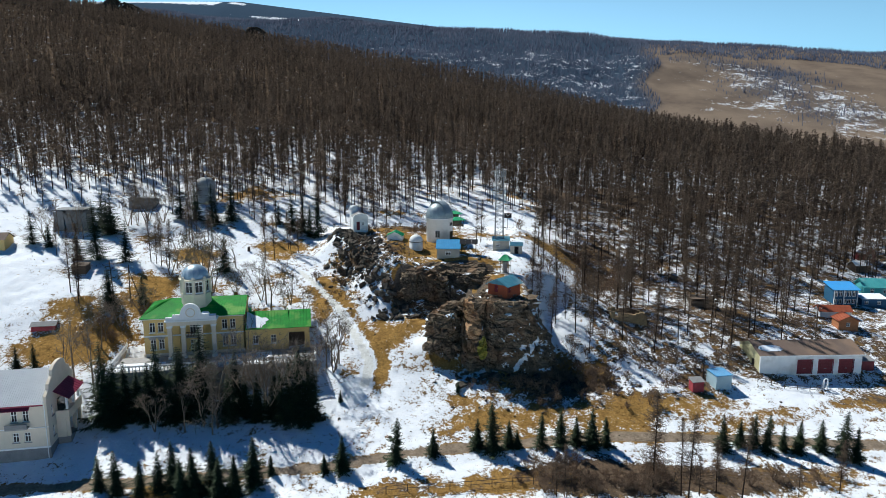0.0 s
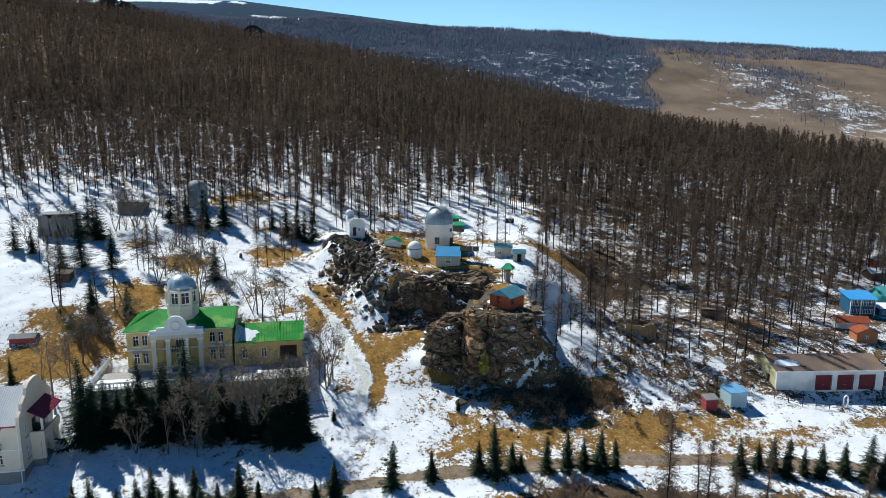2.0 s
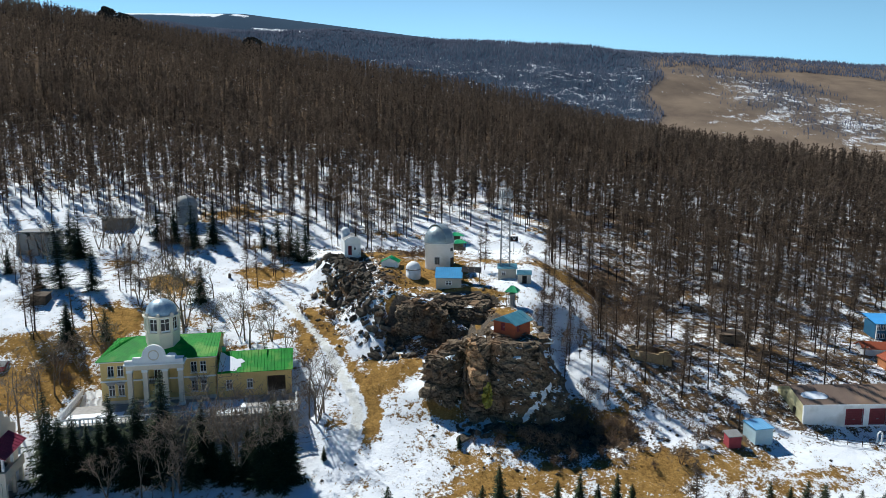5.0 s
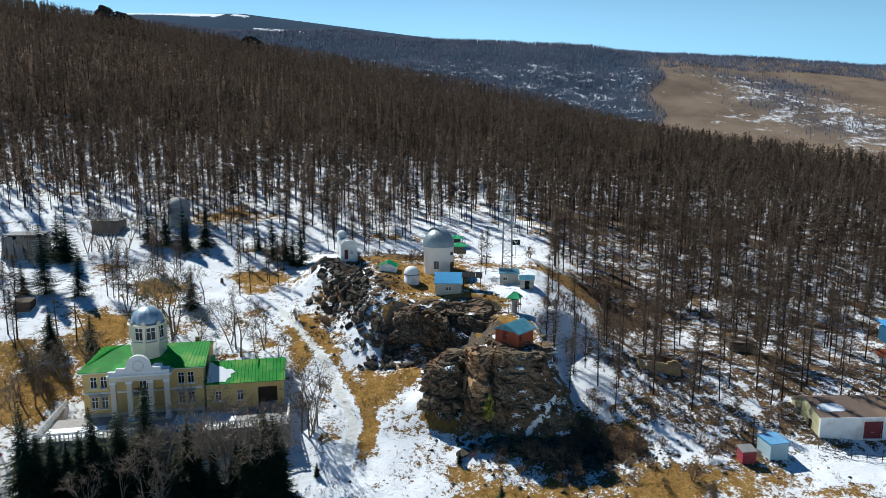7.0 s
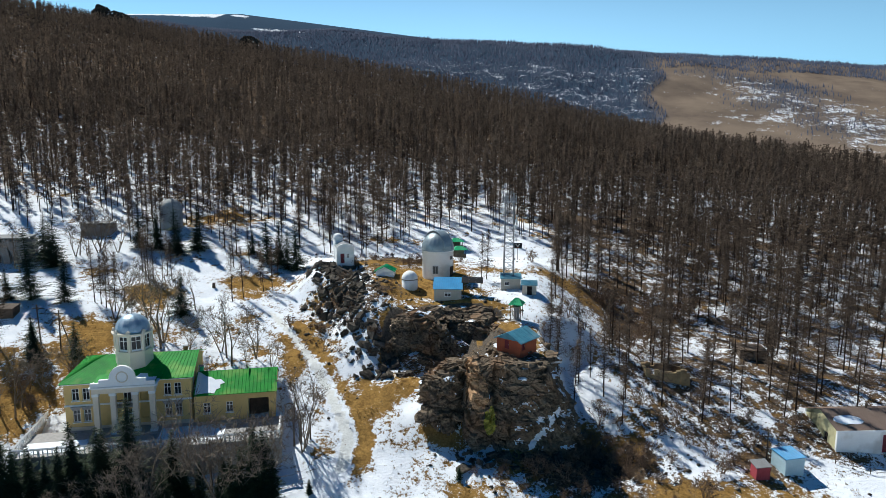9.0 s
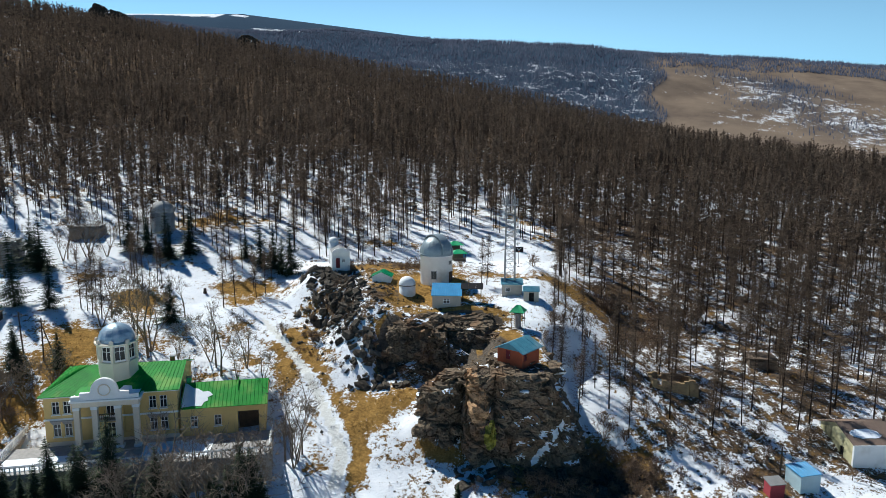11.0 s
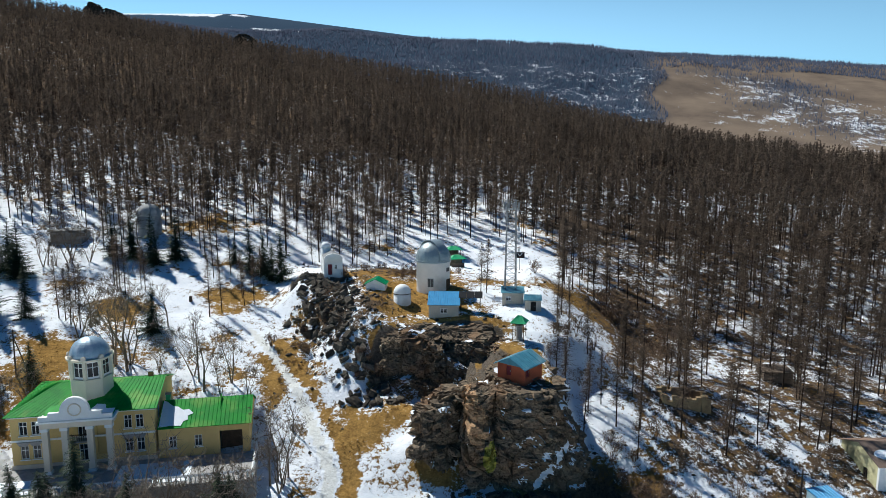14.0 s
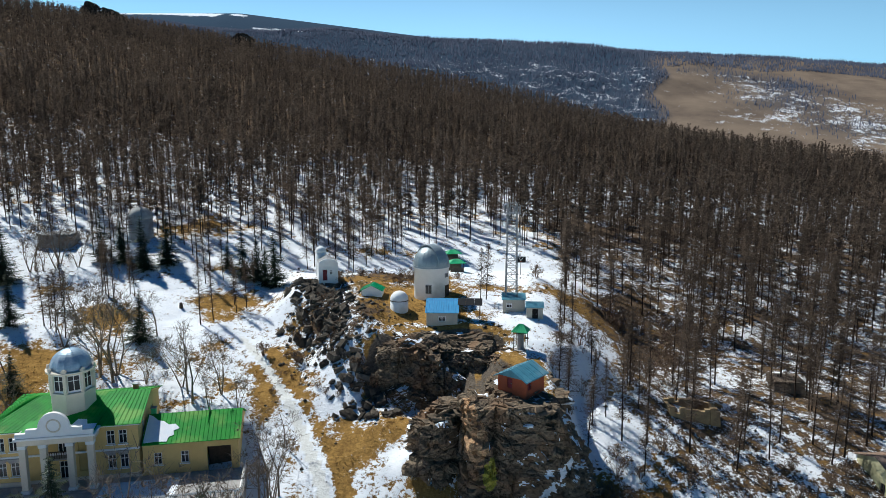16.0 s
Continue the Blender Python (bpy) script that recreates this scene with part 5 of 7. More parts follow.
    for i in range(8):
        a = radians(22.5 + 45 * i)
        R8 = 2.5 * math.cos(radians(22.5))
        mm = Matrix.Translation(c.location) @ Matrix.Rotation(a - math.pi / 2, 4, "Z") @ Matrix.Translation((-0.75, R8, 0)) @ Matrix.Rotation(math.pi, 4, "Z") @ Matrix.Translation((-1.5, 0, 0))
        win = bmesh.new()
        for o in ((0, 0.12, 9.9, 12.2), (1.38, 1.5, 9.9, 12.2), (0.12, 1.38, 9.9, 10.15), (0.12, 1.38, 12.0, 12.2)):
            box(win, (o[0], 0, o[2]), (o[1], 0.14, o[3]))
        bmesh.ops.remove_doubles(win, verts=win.verts, dist=1e-4)
        win.transform(mm)
        lantern = part("lantern_window", win, WHITE, t, "white-framed lantern window")
        for lo, hi in (((0.71, 0.01, 10.15), (0.79, 0.13, 12.0)), ((0.12, 0.015, 11.35), (1.38, 0.125, 11.42))):
            bar = block(lo, hi)
            bar.transform(mm)
            part("glazing_bar", bar, WHITE, lantern)
        pane = block((0.1, 0.05, 10.1), (1.4, 0.07, 12.1))
        pane.transform(mm)
        part("glass", pane, DARKGLASS, lantern)
    part("lantern_cornice", lathe(bmesh.new(), ((2.5, 12.2), (2.95, 12.3), (3.0, 12.55), (2.3, 12.65)), 24), CREAM, c)
    prof = [(2.5, 12.55)] + [(2.5 * math.cos(radians(a)), 12.7 + 2.25 * math.sin(radians(a))) for a in range(0, 91, 9)]
    prof[-1] = (0.0, prof[-1][1])
    dm = part("dome", lathe(bmesh.new(), prof, 16), DOMEBLUE, c, "blue-grey sheet dome")
    part("finial", rod(bmesh.new(), (0, 0, 14.9), (0, 0, 16.6), 0.06, 0.02, 6), STEEL, dm)
    for i in range(8):
        a = radians(45 * i)
        bm = lathe(bmesh.new(), ((0.34, 0), (0.34, 0.25), (0, 0.3)), 12)
        bm.transform(Matrix.Translation((2.62 * math.cos(a), 2.62 * math.sin(a), 12.7)) @ Matrix.Rotation(a, 4, "Z") @ Matrix.Rotation(radians(90), 4, "Y"))
        part("acroterion", bm, CREAM, c)
    # lower wing
    w0, w1, e = 18.25, 30.1, 4.05
    ops = [(1.3, 2.3, 1.1, 2.7), (4.6, 5.6, 1.1, 2.7), (7.9, 10.9, -0.4, 3.0)]
    wing, m = wall(t, "wing_wall", (w0, 0.5), (w1, 0.5), -1.5, e, YELLOW, ops, 0.4, "yellow plaster wing")
    for o in ops[:2]:
        window(t, m, o, WHITE, sill=WHITE)
    bm = bmesh.new()
    box(bm, (7.9, 1.6, -0.4), (10.9, 1.7, 3.0))
    bm.transform(m)
    part("recess", bm, DARKWOOD, t, "dark recessed porch")
    wall(t, "wing_end", (w1, 0.9), (w1, 8.6), -1.5, e, YELLOW, (), 0.4)
    wall(t, "wing_back", (w1 - 0.4, 8.6), (w0, 8.6), -1.5, e, YELLOW, (), 0.4)
    Rw = e + 2.15
    sheet(t, "wing_roof", (w0, -0.05, e), (w1 + 0.35, -0.05, e), (w1 + 0.35, 4.7, Rw), (w0, 4.7, Rw), GREENROOF, 22, label="green standing-seam roof of the wing")
    sheet(t, "wing_roof", (w1 + 0.35, 9.2, e), (w0, 9.2, e), (w0, 4.7, Rw), (w1 + 0.35, 4.7, Rw), GREENROOF, 14, label="green standing-seam roof of the wing")
    part("gable", slab(bmesh.new(), [(w1 - 0.05, 0.5, e), (w1 - 0.05, 8.6, e), (w1 - 0.05, 4.55, Rw - 0.1)], -0.3), YELLOW, t)
    rr = random.Random(9)
    edge = [(0.15, 0.25), (0.9, 0.2), (1.8, 0.35), (2.9, 0.3), (3.2, 0.9), (3.9, 1.2), (3.6, 1.8), (4.3, 2.2), (3.8, 2.9), (2.9, 2.7), (2.2, 3.3), (1.5, 3.5), (0.8, 4.3), (0.15, 4.5)]
    part("snow_patch", slab(bmesh.new(), [(w0 + x, y, e + (y + 0.05) * (Rw - e) / 4.75 + 0.07) for x, y in ((x + rr.uniform(-0.12, 0.12) * (x > 0.2), y + rr.uniform(-0.1, 0.1)) for x, y in edge)], 0.06), SNOW, t, "patch of old snow")
    part("roof_step", slab(bmesh.new(), [(26.0, 2.6, Rw - 0.9), (26.0, 4.7, Rw + 0.4), (26.0, 4.7, Rw)], 0.12), GREENROOF, t)
    for x, y, z in ((18.9, 5.0, Rw), (16.2, 7.5, R - 0.3)):
        ch = part("chimney", block((x - 0.3, y - 0.3, z - 0.6), (x + 0.3, y + 0.3, z + 0.75)), BRICK if x < 18 else BRIGHTGREEN, t)
        part("cap", block((x - 0.38, y - 0.38, z + 0.753), (x + 0.38, y + 0.38, z + 0.83)), STEEL, ch)
    return t


hall()


def hall_terrace():
    m = pose(-53.9, 115.1, 4.1, 0, 0, 11.5)
    t = thing("terrace", m, "raised terrace with a white balustrade in front of the hall", "terrace")
    part("floor_slab", block((-3.0, -7.2, -0.35), (30.5, 0.2, 0.0)), STONE, t, "stone floor under thin snow")
    part("snow_cover", block((-2.6, -6.7, 0.004), (5.2, -3.2, 0.08)), SNOW, t, "thin snow")
    part("snow_cover", block((14.2, -6.7, 0.004), (23.0, -1.2, 0.07)), SNOW, t, "thin snow")
    part("retaining_wall", block((-3.0, -7.6, -6.5), (30.5, -7.2, 0.0)), STONE, t, "grey plaster retaining wall")
    part("retaining_wall", block((-3.4, -7.6, -6.5), (-3.003, 6.0, 0.0)), STONE, t)
    part("retaining_wall", block((30.503, -7.6, -6.5), (30.9, 0.2, 0.0)), STONE, t)
    for a, b in (((-3.2, -7.4), (30.7, -7.4)), ((-3.2, -7.0), (-3.2, 6.0)), ((30.7, -7.0), (30.7, 0.0))):
        a, b = Vector((*a, 0)), Vector((*b, 0))
        n = int((b - a).length / 0.55)
        part("coping", rod(bmesh.new(), a + Vector((0, 0, 0.95)), b + Vector((0, 0, 0.95)), 0.15, n=4), WHITE, t, "white coping")
        for i in range(n + 1):
            p = a.lerp(b, i / n)
            part("baluster", rod(bmesh.new(), p, p + Vector((0, 0, 0.9)), 0.16 if i % 6 == 0 else 0.08, n=5), WHITE, t)


hall_terrace()


def manor():
    """The cream house at the road, of which the end with its porch is seen."""
    t = thing("cream_house", pose(-59.0, 95.5, -5.0, 0, 0, 11), "cream two-storey house with pale corrugated roof and curved gable", "house")
    L, D, E = 22.0, 12.0, 9.0
    ops = [(L - a, L - a + 0.85, z0, z1) for a in (3.4, 5.0, 9.5, 11.1) for z0, z1 in ((3.0, 4.5), (6.2, 7.9))]
    fw, m = wall(t, "front_wall", (-L, 0), (0, 0), 1.9, E, CREAM, ops, 0.4, "cream plaster front")
    for o in ops:
        window(t, m, o, WHITE, sill=STONE)
    part("plinth", block((-L, 0.05, -1.5), (0.0, 0.4, 1.897)), GREY, t, "grey plinth")
    part("band", block((-L, -0.1, 1.9), (0.1, -0.003, 2.15)), WHITE, t)
    part("band", block((-L, -0.07, 5.1), (0.07, -0.003, 5.22)), WHITE, t)
    ops2 = [(1.2, 2.0, 3.0, 4.6), (1.2, 2.0, 6.2, 7.9)]
    ew, em = wall(t, "end_wall", (0, 0.4), (0, D - 0.4), 1.9, E, CREAM, ops2, 0.4)
    for o in ops2:
        window(t, em, o, WHITE, sill=STONE)
    part("plinth", block((-0.4, 0.4, -1.5), (-0.05, D - 0.4, 1.897)), GREY, t)
    wall(t, "back_wall", (0, D), (-L, D), -1.5, E, CREAM, (), 0.4)
    # the curved gable above the end wall
    line = [(0.0, E), (0.0, 9.9), (0.7, 10.3), (1.3, 10.5), (1.5, 11.3), (2.5, 11.8), (3.1, 12.0), (3.4, 12.9), (4.4, 13.4), (6, 13.6), (7.6, 13.4), (8.6, 12.9), (8.9, 12.0), (9.5, 11.8), (10.5, 11.3), (10.7, 10.5), (11.3, 10.3), (12.0, 9.9), (12.0, E)]
    part("curved_gable", slab(bmesh.new(), [(0.05, y, z) for y, z in line], -0.45), CREAM, t, "stepped baroque gable")
    R = E + 3.4
    for a, b in (((-L, -0.5), (-0.3, -0.5)), ((-0.3, D + 0.5), (-L, D + 0.5))):
        sheet(t, "roof", (a[0], a[1], E - 0.15), (b[0], b[1], E - 0.15), (b[0], D / 2, R), (a[0], D / 2, R), GREYROOF, 70, label="pale corrugated roof", rib=0.05)
    part("eave_board", block((-L, -0.56, E - 0.32), (-0.3, -0.5, E - 0.1)), MAROON, t, "maroon eave board")
    part("canopy", slab(bmesh.new(), [(-6.2, -0.9, 8.25), (-2.2, -0.9, 8.25), (-2.2, -0.003, 8.75), (-6.2, -0.003, 8.75)], 0.08), MAROON, t, "maroon window canopy")
    bal = part("balcony", block((-5.6, -0.95, 5.3), (-2.6, -0.003, 5.5)), STONE, t)
    part("balcony_front", block((-5.6, -0.95, 5.5), (-2.6, -0.85, 6.15)), GREY, bal)
    part("downpipe", rod(bmesh.new(), (-0.3, -0.16, -0.5), (-0.3, -0.16, 8.7), 0.07, n=6), WHITE, t)
    part("chimney", block((-9, 4.2, R - 1.3), (-8.3, 4.9, R + 0.5)), BRICK, t)
    # porch with balcony on the end
    x1, y0, y1 = 1.8, 3.2, 9.2
    part("porch_base", block((0.003, y0, -1.5), (x1, y1, 2.0)), GREY, t, "grey porch base")
    for y in (y0 + 0.2, (y0 + y1) / 2, y1 - 0.6):
        part("porch_pier", block((x1 - 0.5, y, 2.003), (x1 - 0.05, y + 0.45, 4.9)), CREAM, t)
        part("porch_post", block((x1 - 0.4, y + 0.05, 6.4), (x1 - 0.1, y + 0.35, 8.4)), WHITE, t)
    part("porch_wall", block((0.003, y0, 2.003), (x1 - 0.5, y0 + 0.3, 4.9)), CREAM, t)
    part("porch_deck", block((0.003, y0 - 0.1, 4.903), (x1 + 0.1, y1 + 0.1, 5.2)), CREAM, t)
    part("porch_parapet", block((x1 - 0.15, y0 - 0.1, 5.203), (x1 + 0.1, y1 + 0.1, 6.3)), CREAM, t)
    part("porch_parapet", block((0.003, y0 - 0.1, 5.203), (x1 - 0.153, y0 + 0.12, 6.3)), CREAM, t)
    part("porch_dark", block((0.05, y0 + 0.8, 5.203), (0.1, y1 - 0.8, 7.9)), DARKGLASS, t, "dark porch glazing")
    sheet(t, "porch_roof", (x1 + 0.5, y0 - 0.5, 8.35), (x1 + 0.5, y1 + 0.5, 8.35), (0.06, y1 + 0.5, 9.7), (0.06, y0 - 0.5, 9.7), MAROON, 9, label="maroon sheet porch roof")
    for i in range(5):
        part("step", block((x1 + 0.003 + 0.35 * i, y0 + 3.6, -1.5), (x1 + 0.35 * (i + 1), y0 + 5.4, 1.7 - 0.35 * i)), STONE, t)


manor()


def garage():
    t = thing("garage", pose(58.3, 119.3, -0.6, 0, 0, 2.5), "long white garage with three dark red doors", "garage")
    W, D, E, R = 19.2, 8.4, 3.75, 5.25
    gates = [(7.05, 9.85, 0.05, 2.75), (11.0, 13.75, 0.05, 2.75), (14.9, 17.65, 0.05, 2.75)]
    fw, m = wall(t, "front_wall", (0, 0), (W, 0), -1.0, E, DIRTYWHITE, gates, 0.35, "white plaster front")
    for u0, u1, lo, hi in gates:
        bm = block((u0 + 0.03, 0.14, lo), (u1 - 0.03, 0.2, hi - 0.02))
        bm.transform(m)
        g = part("garage_door", bm, DARKRED, t, "dark red panelled garage door")
        bm = block(((u0 + u1) / 2 - 0.2, 0.03, 1.0), ((u0 + u1) / 2 + 0.2, 0.097, 1.08))
        bm.transform(m)
        part("handle", bm, STEEL, g)
        for i in range(9):
            z = lo + 0.12 + i * 0.29
            bm = block((u0 + 0.08, 0.10, z), (u1 - 0.08, 0.137, z + 0.22))
            bm.transform(m)
            part("panel", bm, DARKRED, g)
        bm = bmesh.new()
        box(bm, (u0 - 0.08, -0.05, lo), (u0, 0.12, hi + 0.1)), box(bm, (u1, -0.05, lo), (u1 + 0.08, 0.12, hi + 0.1)), box(bm, (u0, -0.05, hi), (u1, 0.12, hi + 0.1))
        bm.transform(m)
        part("door_frame", bm, MAROON, t)
    ops = [(4.9, 5.8, 0.2, 2.3), (2.2, 2.9, 1.0, 2.2)]
    sw, m = wall(t, "side_wall", (0, D - 0.35), (0, 0.35), -1.0, E, PALEYELLOW, ops, 0.35, "yellow stained end wall")
    leaf(t, m, ops[1], DARKWOOD)
    window(t, m, ops[0], DARKWOOD)
    wall(t, "side_wall", (W, 0.35), (W, D - 0.35), -1.0, E, DIRTYWHITE, (), 0.35)
    wall(t, "back_wall", (W, D), (0, D), -1.0, E, DIRTYWHITE, (), 0.35)
    for x, mt in ((0.0, PALEYELLOW), (W - 0.35, DIRTYWHITE)):
        part("gable", slab(bmesh.new(), [(x, 0, E), (x, D, E), (x, D / 2, R)], -0.35), mt, t)
    for a, b, e0, r0 in (((-0.3, -0.35), (W + 0.3, -0.35), E - 0.02, R + 0.08), ((W + 0.3, D + 0.35), (-0.3, D + 0.35), E - 0.02, R + 0.08)):
        sheet(t, "roof", (*a, e0), (*b, e0), (b[0], D / 2, r0), (a[0], D / 2, r0), BROWNROOF, 12, label="brown felt roof", rib=0.025)
    line = []
    rr = random.Random(3)
    for i in range(16):
        a = 2 * math.pi * i / 16
        x, y = 2.6 + 2.3 * math.cos(a) * rr.uniform(0.8, 1.1), 1.75 + 1.0 * math.sin(a) * rr.uniform(0.8, 1.1)
        line.append((x, y, E - 0.02 + (y + 0.35) * (R + 0.1 - E) / (D / 2 + 0.35) + 0.07))
    part("snow_patch", slab(bmesh.new(), line, 0.08), SNOW, t, "melting patch of snow on the roof")
    part("eave_board", block((-0.3, -0.4, E - 0.22), (W + 0.3, -0.352, E + 0.0)), WHITE, t)
    for x in (7.0, 12.0):
        ch = part("vent", rod(bmesh.new(), (x, 4.4, R - 0.3), (x, 4.4, R + 0.6), 0.16, n=8), DARKWOOD, t)
        part("cap", rod(bmesh.new(), (x, 4.4, R + 0.6), (x, 4.4, R + 0.75), 0.26, 0.1, 8), DARKWOOD, ch)
    lean_to("red_shed", pose(79.4, 121.2, -0.8), 2.2, 3.0, 2.2, 2.6, DARKRED, GREY, "small dark red shed beside the garage", 0, 0.15, category="shed")


garage()
lean_to("blue_kiosk", pose(49.6, 114.0, -1.3, 0, 0, 14), 3.1, 2.9, 2.5, 2.8, PALEBLUE, BLUEROOF, "pale blue metal kiosk with a blue roof", 7, 0.12)
lean_to("red_bin_shed", pose(44.7, 112.9, -1.3, 0, 0, 10), 2.1, 1.4, 1.75, 2.1, REDBOX, GREY, "faded red bin shed with a slatted top", 9, 0.15)


def pipe_arch(x, y):
    z = level(x, y)
    t = thing("pipe_arch", pose(x, y, z, 0, 0, 8), "white-painted arched heating pipe by the garage", "pipe")
    bm = bmesh.new()
    pts = [(-0.4, 0, -0.2), (-0.4, 0, 1.5), (-0.25, 0, 1.8), (0, 0, 1.9), (0.25, 0, 1.8), (0.4, 0, 1.5), (0.4, 0, -0.2)]
    for a, b in zip(pts, pts[1:]):
        rod(bm, a, b, 0.14, n=8)
    part("pipe", bm, WHITE, t)


pipe_arch(68.5, 115.6)


def plain_fence(points, label, h=1.1, gap=2.5, material=None, rails=2, name="fence"):
    """Posts and rails along a line on the land."""
    t = thing(name, pose(0, 0, 0), label, "fence")
    last = None
    for (x0, y0), (x1, y1) in zip(points, points[1:]):
        n = max(1, round(math.hypot(x1 - x0, y1 - y0) / gap))
        for i in range(n + 1):
            x, y = x0 + (x1 - x0) * i / n, y0 + (y1 - y0) * i / n
            z = level(x, y)
            if last and math.hypot(x - last[0], y - last[1]) < 0.2:
                continue
            part("post", rod(bmesh.new(), (x, y, z - 0.3), (x, y, z + h), 0.06, n=5), material or DARKWOOD, t)
            if last:
                for k in range(rails):
                    f = h * (1 - 0.45 * k) - 0.08
                    part("rail", rod(bmesh.new(), (last[0], last[1], last[2] + f), (x, y, z + f), 0.04, n=4), material or DARKWOOD, t)
            last = (x, y, z)


plain_fence(((57, 117.0), (61, 115.2), (67.5, 114.6)), "low dark pipe railing before the garage", 0.9, 2.2)
plain_fence(((-8, 88.2), (4, 89.5), (13, 90.2), (24, 91), (40, 91.3)), "sagging wire fence with dark wooden posts", 1.2, 3.0)


# the huts among the trees to the east
def blue_house():
    t = thing("blue_house", pose(91.8, 150.8, 4.3, 0, 0, -3), "bright blue two-storey house with a glazed veranda", "house")
    w, d, h = 5.4, 4.2, 3.7
    ops = [(0.25 + 1.0 * i, 1.05 + 1.0 * i, z0, z1) for i in range(5) for z0, z1 in ((0.4, 1.5), (2.1, 3.4))]
    fw, m = wall(t, "front_wall", (-w / 2, 0), (w / 2, 0), -1.2, h, NAVY, ops, 0.2)
    for o in ops:
        window(t, m, o, WHITE, cross=o[2] > 2)
    for a, b in (((w / 2, 0.2), (w / 2, d)), ((w / 2 - 0.2, d), (-w / 2, d)), ((-w / 2, d - 0.2), (-w / 2, 0.2))):
        wall(t, "side_wall", a, b, -1.2, h, NAVY, (), 0.2)
    for x in (-2.65, -0.5, 2.5):
        part("veranda_post", block((x, -0.3, -0.6), (x + 0.16, -0.12, h)), WHITE, t)
    sheet(t, "roof", (-w / 2 - 0.4, -0.6, h + 0.05), (w / 2 + 0.4, -0.6, h + 0.05), (w / 2 + 0.4, d + 0.3, h + 1.0), (-w / 2 - 0.4, d + 0.3, h + 1.0), mat("bright_blue_sheet", (0.03, 0.32, 0.72), (0.025, 0.26, 0.6), 1.0, 0.4, bump=0.08, spec=0.5), 12)


blue_house()
gable_house("aqua_house", pose(105.5, 161.0, 4.5, 0, 0, -8), 8.0, 4.6, 2.3, 1.5, AQUA, AQUA, "long aqua house with a faded sheet roof", 10, 0.4, openings_front=((1.5, 2.4, 0.7, 1.7), (4.5, 5.4, 0.7, 1.7)), category="house")
lean_to("navy_annex", pose(98.6, 150.8, 3.9, 0, 0, -3), 5.6, 3.4, 1.9, 2.3, NAVY, SNOW, "low dark blue annex under a snow-covered roof", 0, 0.2, front=((0.6, 1.5, 0.6, 1.4), (3.4, 4.3, 0.6, 1.4)), category="annex")
gable_house("orange_roofed_store", pose(84.6, 143.0, 4.1, 0, 0, -6), 6.4, 3.0, 1.4, 0.9, DIRTYWHITE, ORANGE, "low white store under an orange roof with snow", 8, 0.3, category="store")
gable_house("brick_hut", pose(83.4, 136.2, 3.4, 0, 0, -6), 3.8, 3.2, 1.9, 1.0, BRICK, ORANGE, "orange brick hut with a gable roof", 6, 0.3, openings_front=((1.4, 2.2, 0.6, 1.5),), category="hut", along_x=False)
gable_house("red_cabin", pose(114.4, 181.3, 9.0, 0, 0, 10), 3.4, 4.0, 2.4, 1.6, DARKRED, SNOW, "dark red cabin with a white window and snowy roof", 0, 0.35, openings_front=((1.1, 2.3, 0.8, 2.0),), category="cabin", along_x=False)
gable_house("wood_shed", pose(109.1, 174.6, 7.6, 0, 0, 10), 4.5, 3.0, 1.6, 0.9, DARKWOOD, SNOW, "dark wooden shed with snow on its roof", 0, 0.25, category="shed")


# ruins and huts on the western slope
def ruin(name, m, w, d, h, material, label, seed=0, thick=0.5, roof=False):
    """Broken masonry walls whose tops crumble."""
    rr = random.Random(seed)
    t = thing(name, m, label, "ruin")
    for a, b in (((-w / 2, 0), (w / 2, 0)), ((w / 2, thick), (w / 2, d)), ((w / 2 - thick, d), (-w / 2, d)), ((-w / 2, d - thick), (-w / 2, thick))):
        a, b = Vector((*a, 0)), Vector((*b, 0))
        n = max(3, int((b - a).length / 0.7))
        k = (b - a).normalized()
        inn = Vector((-k.y, k.x, 0))
        for i in range(n):
            p, q = a.lerp(b, i / n), a.lerp(b, (i + 1) / n)
            top = h * (rr.uniform(0.86, 1.0) if roof else rr.uniform(0.5, 1.0))
            pts = [(p.x, p.y, top * rr.uniform(0.95, 1)), (q.x, q.y, top), (q.x + inn.x * thick, q.y + inn.y * thick, top), (p.x + inn.x * thick, p.y + inn.y * thick, top)]
            part("wall", slab(bmesh.new(), pts, top + 1.5), material, t)
    if roof:
        part("roof", block((-w / 2 - 0.1, -0.1, h), (w / 2 + 0.1, d + 0.1, h + 0.2)), SNOW if seed == 3 else material, t, "flat roof slab")
    return t


ruin("ruined_hut", pose(37.4, 132.4, 5.6, 0, 0, -4), 7.0, 4.2, 2.2, OLDWALL, "roofless stained masonry ruin among the larches", 2)
ruin("derelict_house", pose(-81.0, 181.5, 22.4, 0, 0, 6), 6.4, 5.0, 3.2, GREY, "derelict grey masonry house behind bare trees", 4, roof=True)
ruin("derelict_house", pose(-91.0, 164.5, 18.9, 0, 0, 8), 7.5, 6.0, 5.6, GREY, "tall grey derelict house with stained walls", 5, roof=True)
ruin("low_bunker", pose(56.0, 142.6, 5.8, 0, 0, -8), 4.6, 4.0, 1.9, BROWNSTONE, "low dark bunker among the larches", 8, roof=True)
gable_house("yellow_cottage", pose(-102.5, 153.8, 16.6, 0, 0, 8), 5.5, 4.5, 2.8, 1.2, YELLOW, BROWNROOF, "ochre yellow cottage on the snowfield", 0, 0.3, openings_front=((2.0, 3.0, 1.0, 2.0),), category="cottage")
gable_house("red_hut", pose(-76.0, 125.3, 5.7, 0, 0, 12), 4.2, 2.4, 1.6, 0.5, REDBOX, GREY, "low faded red hut on the dry grass", 0, 0.2, category="hut")
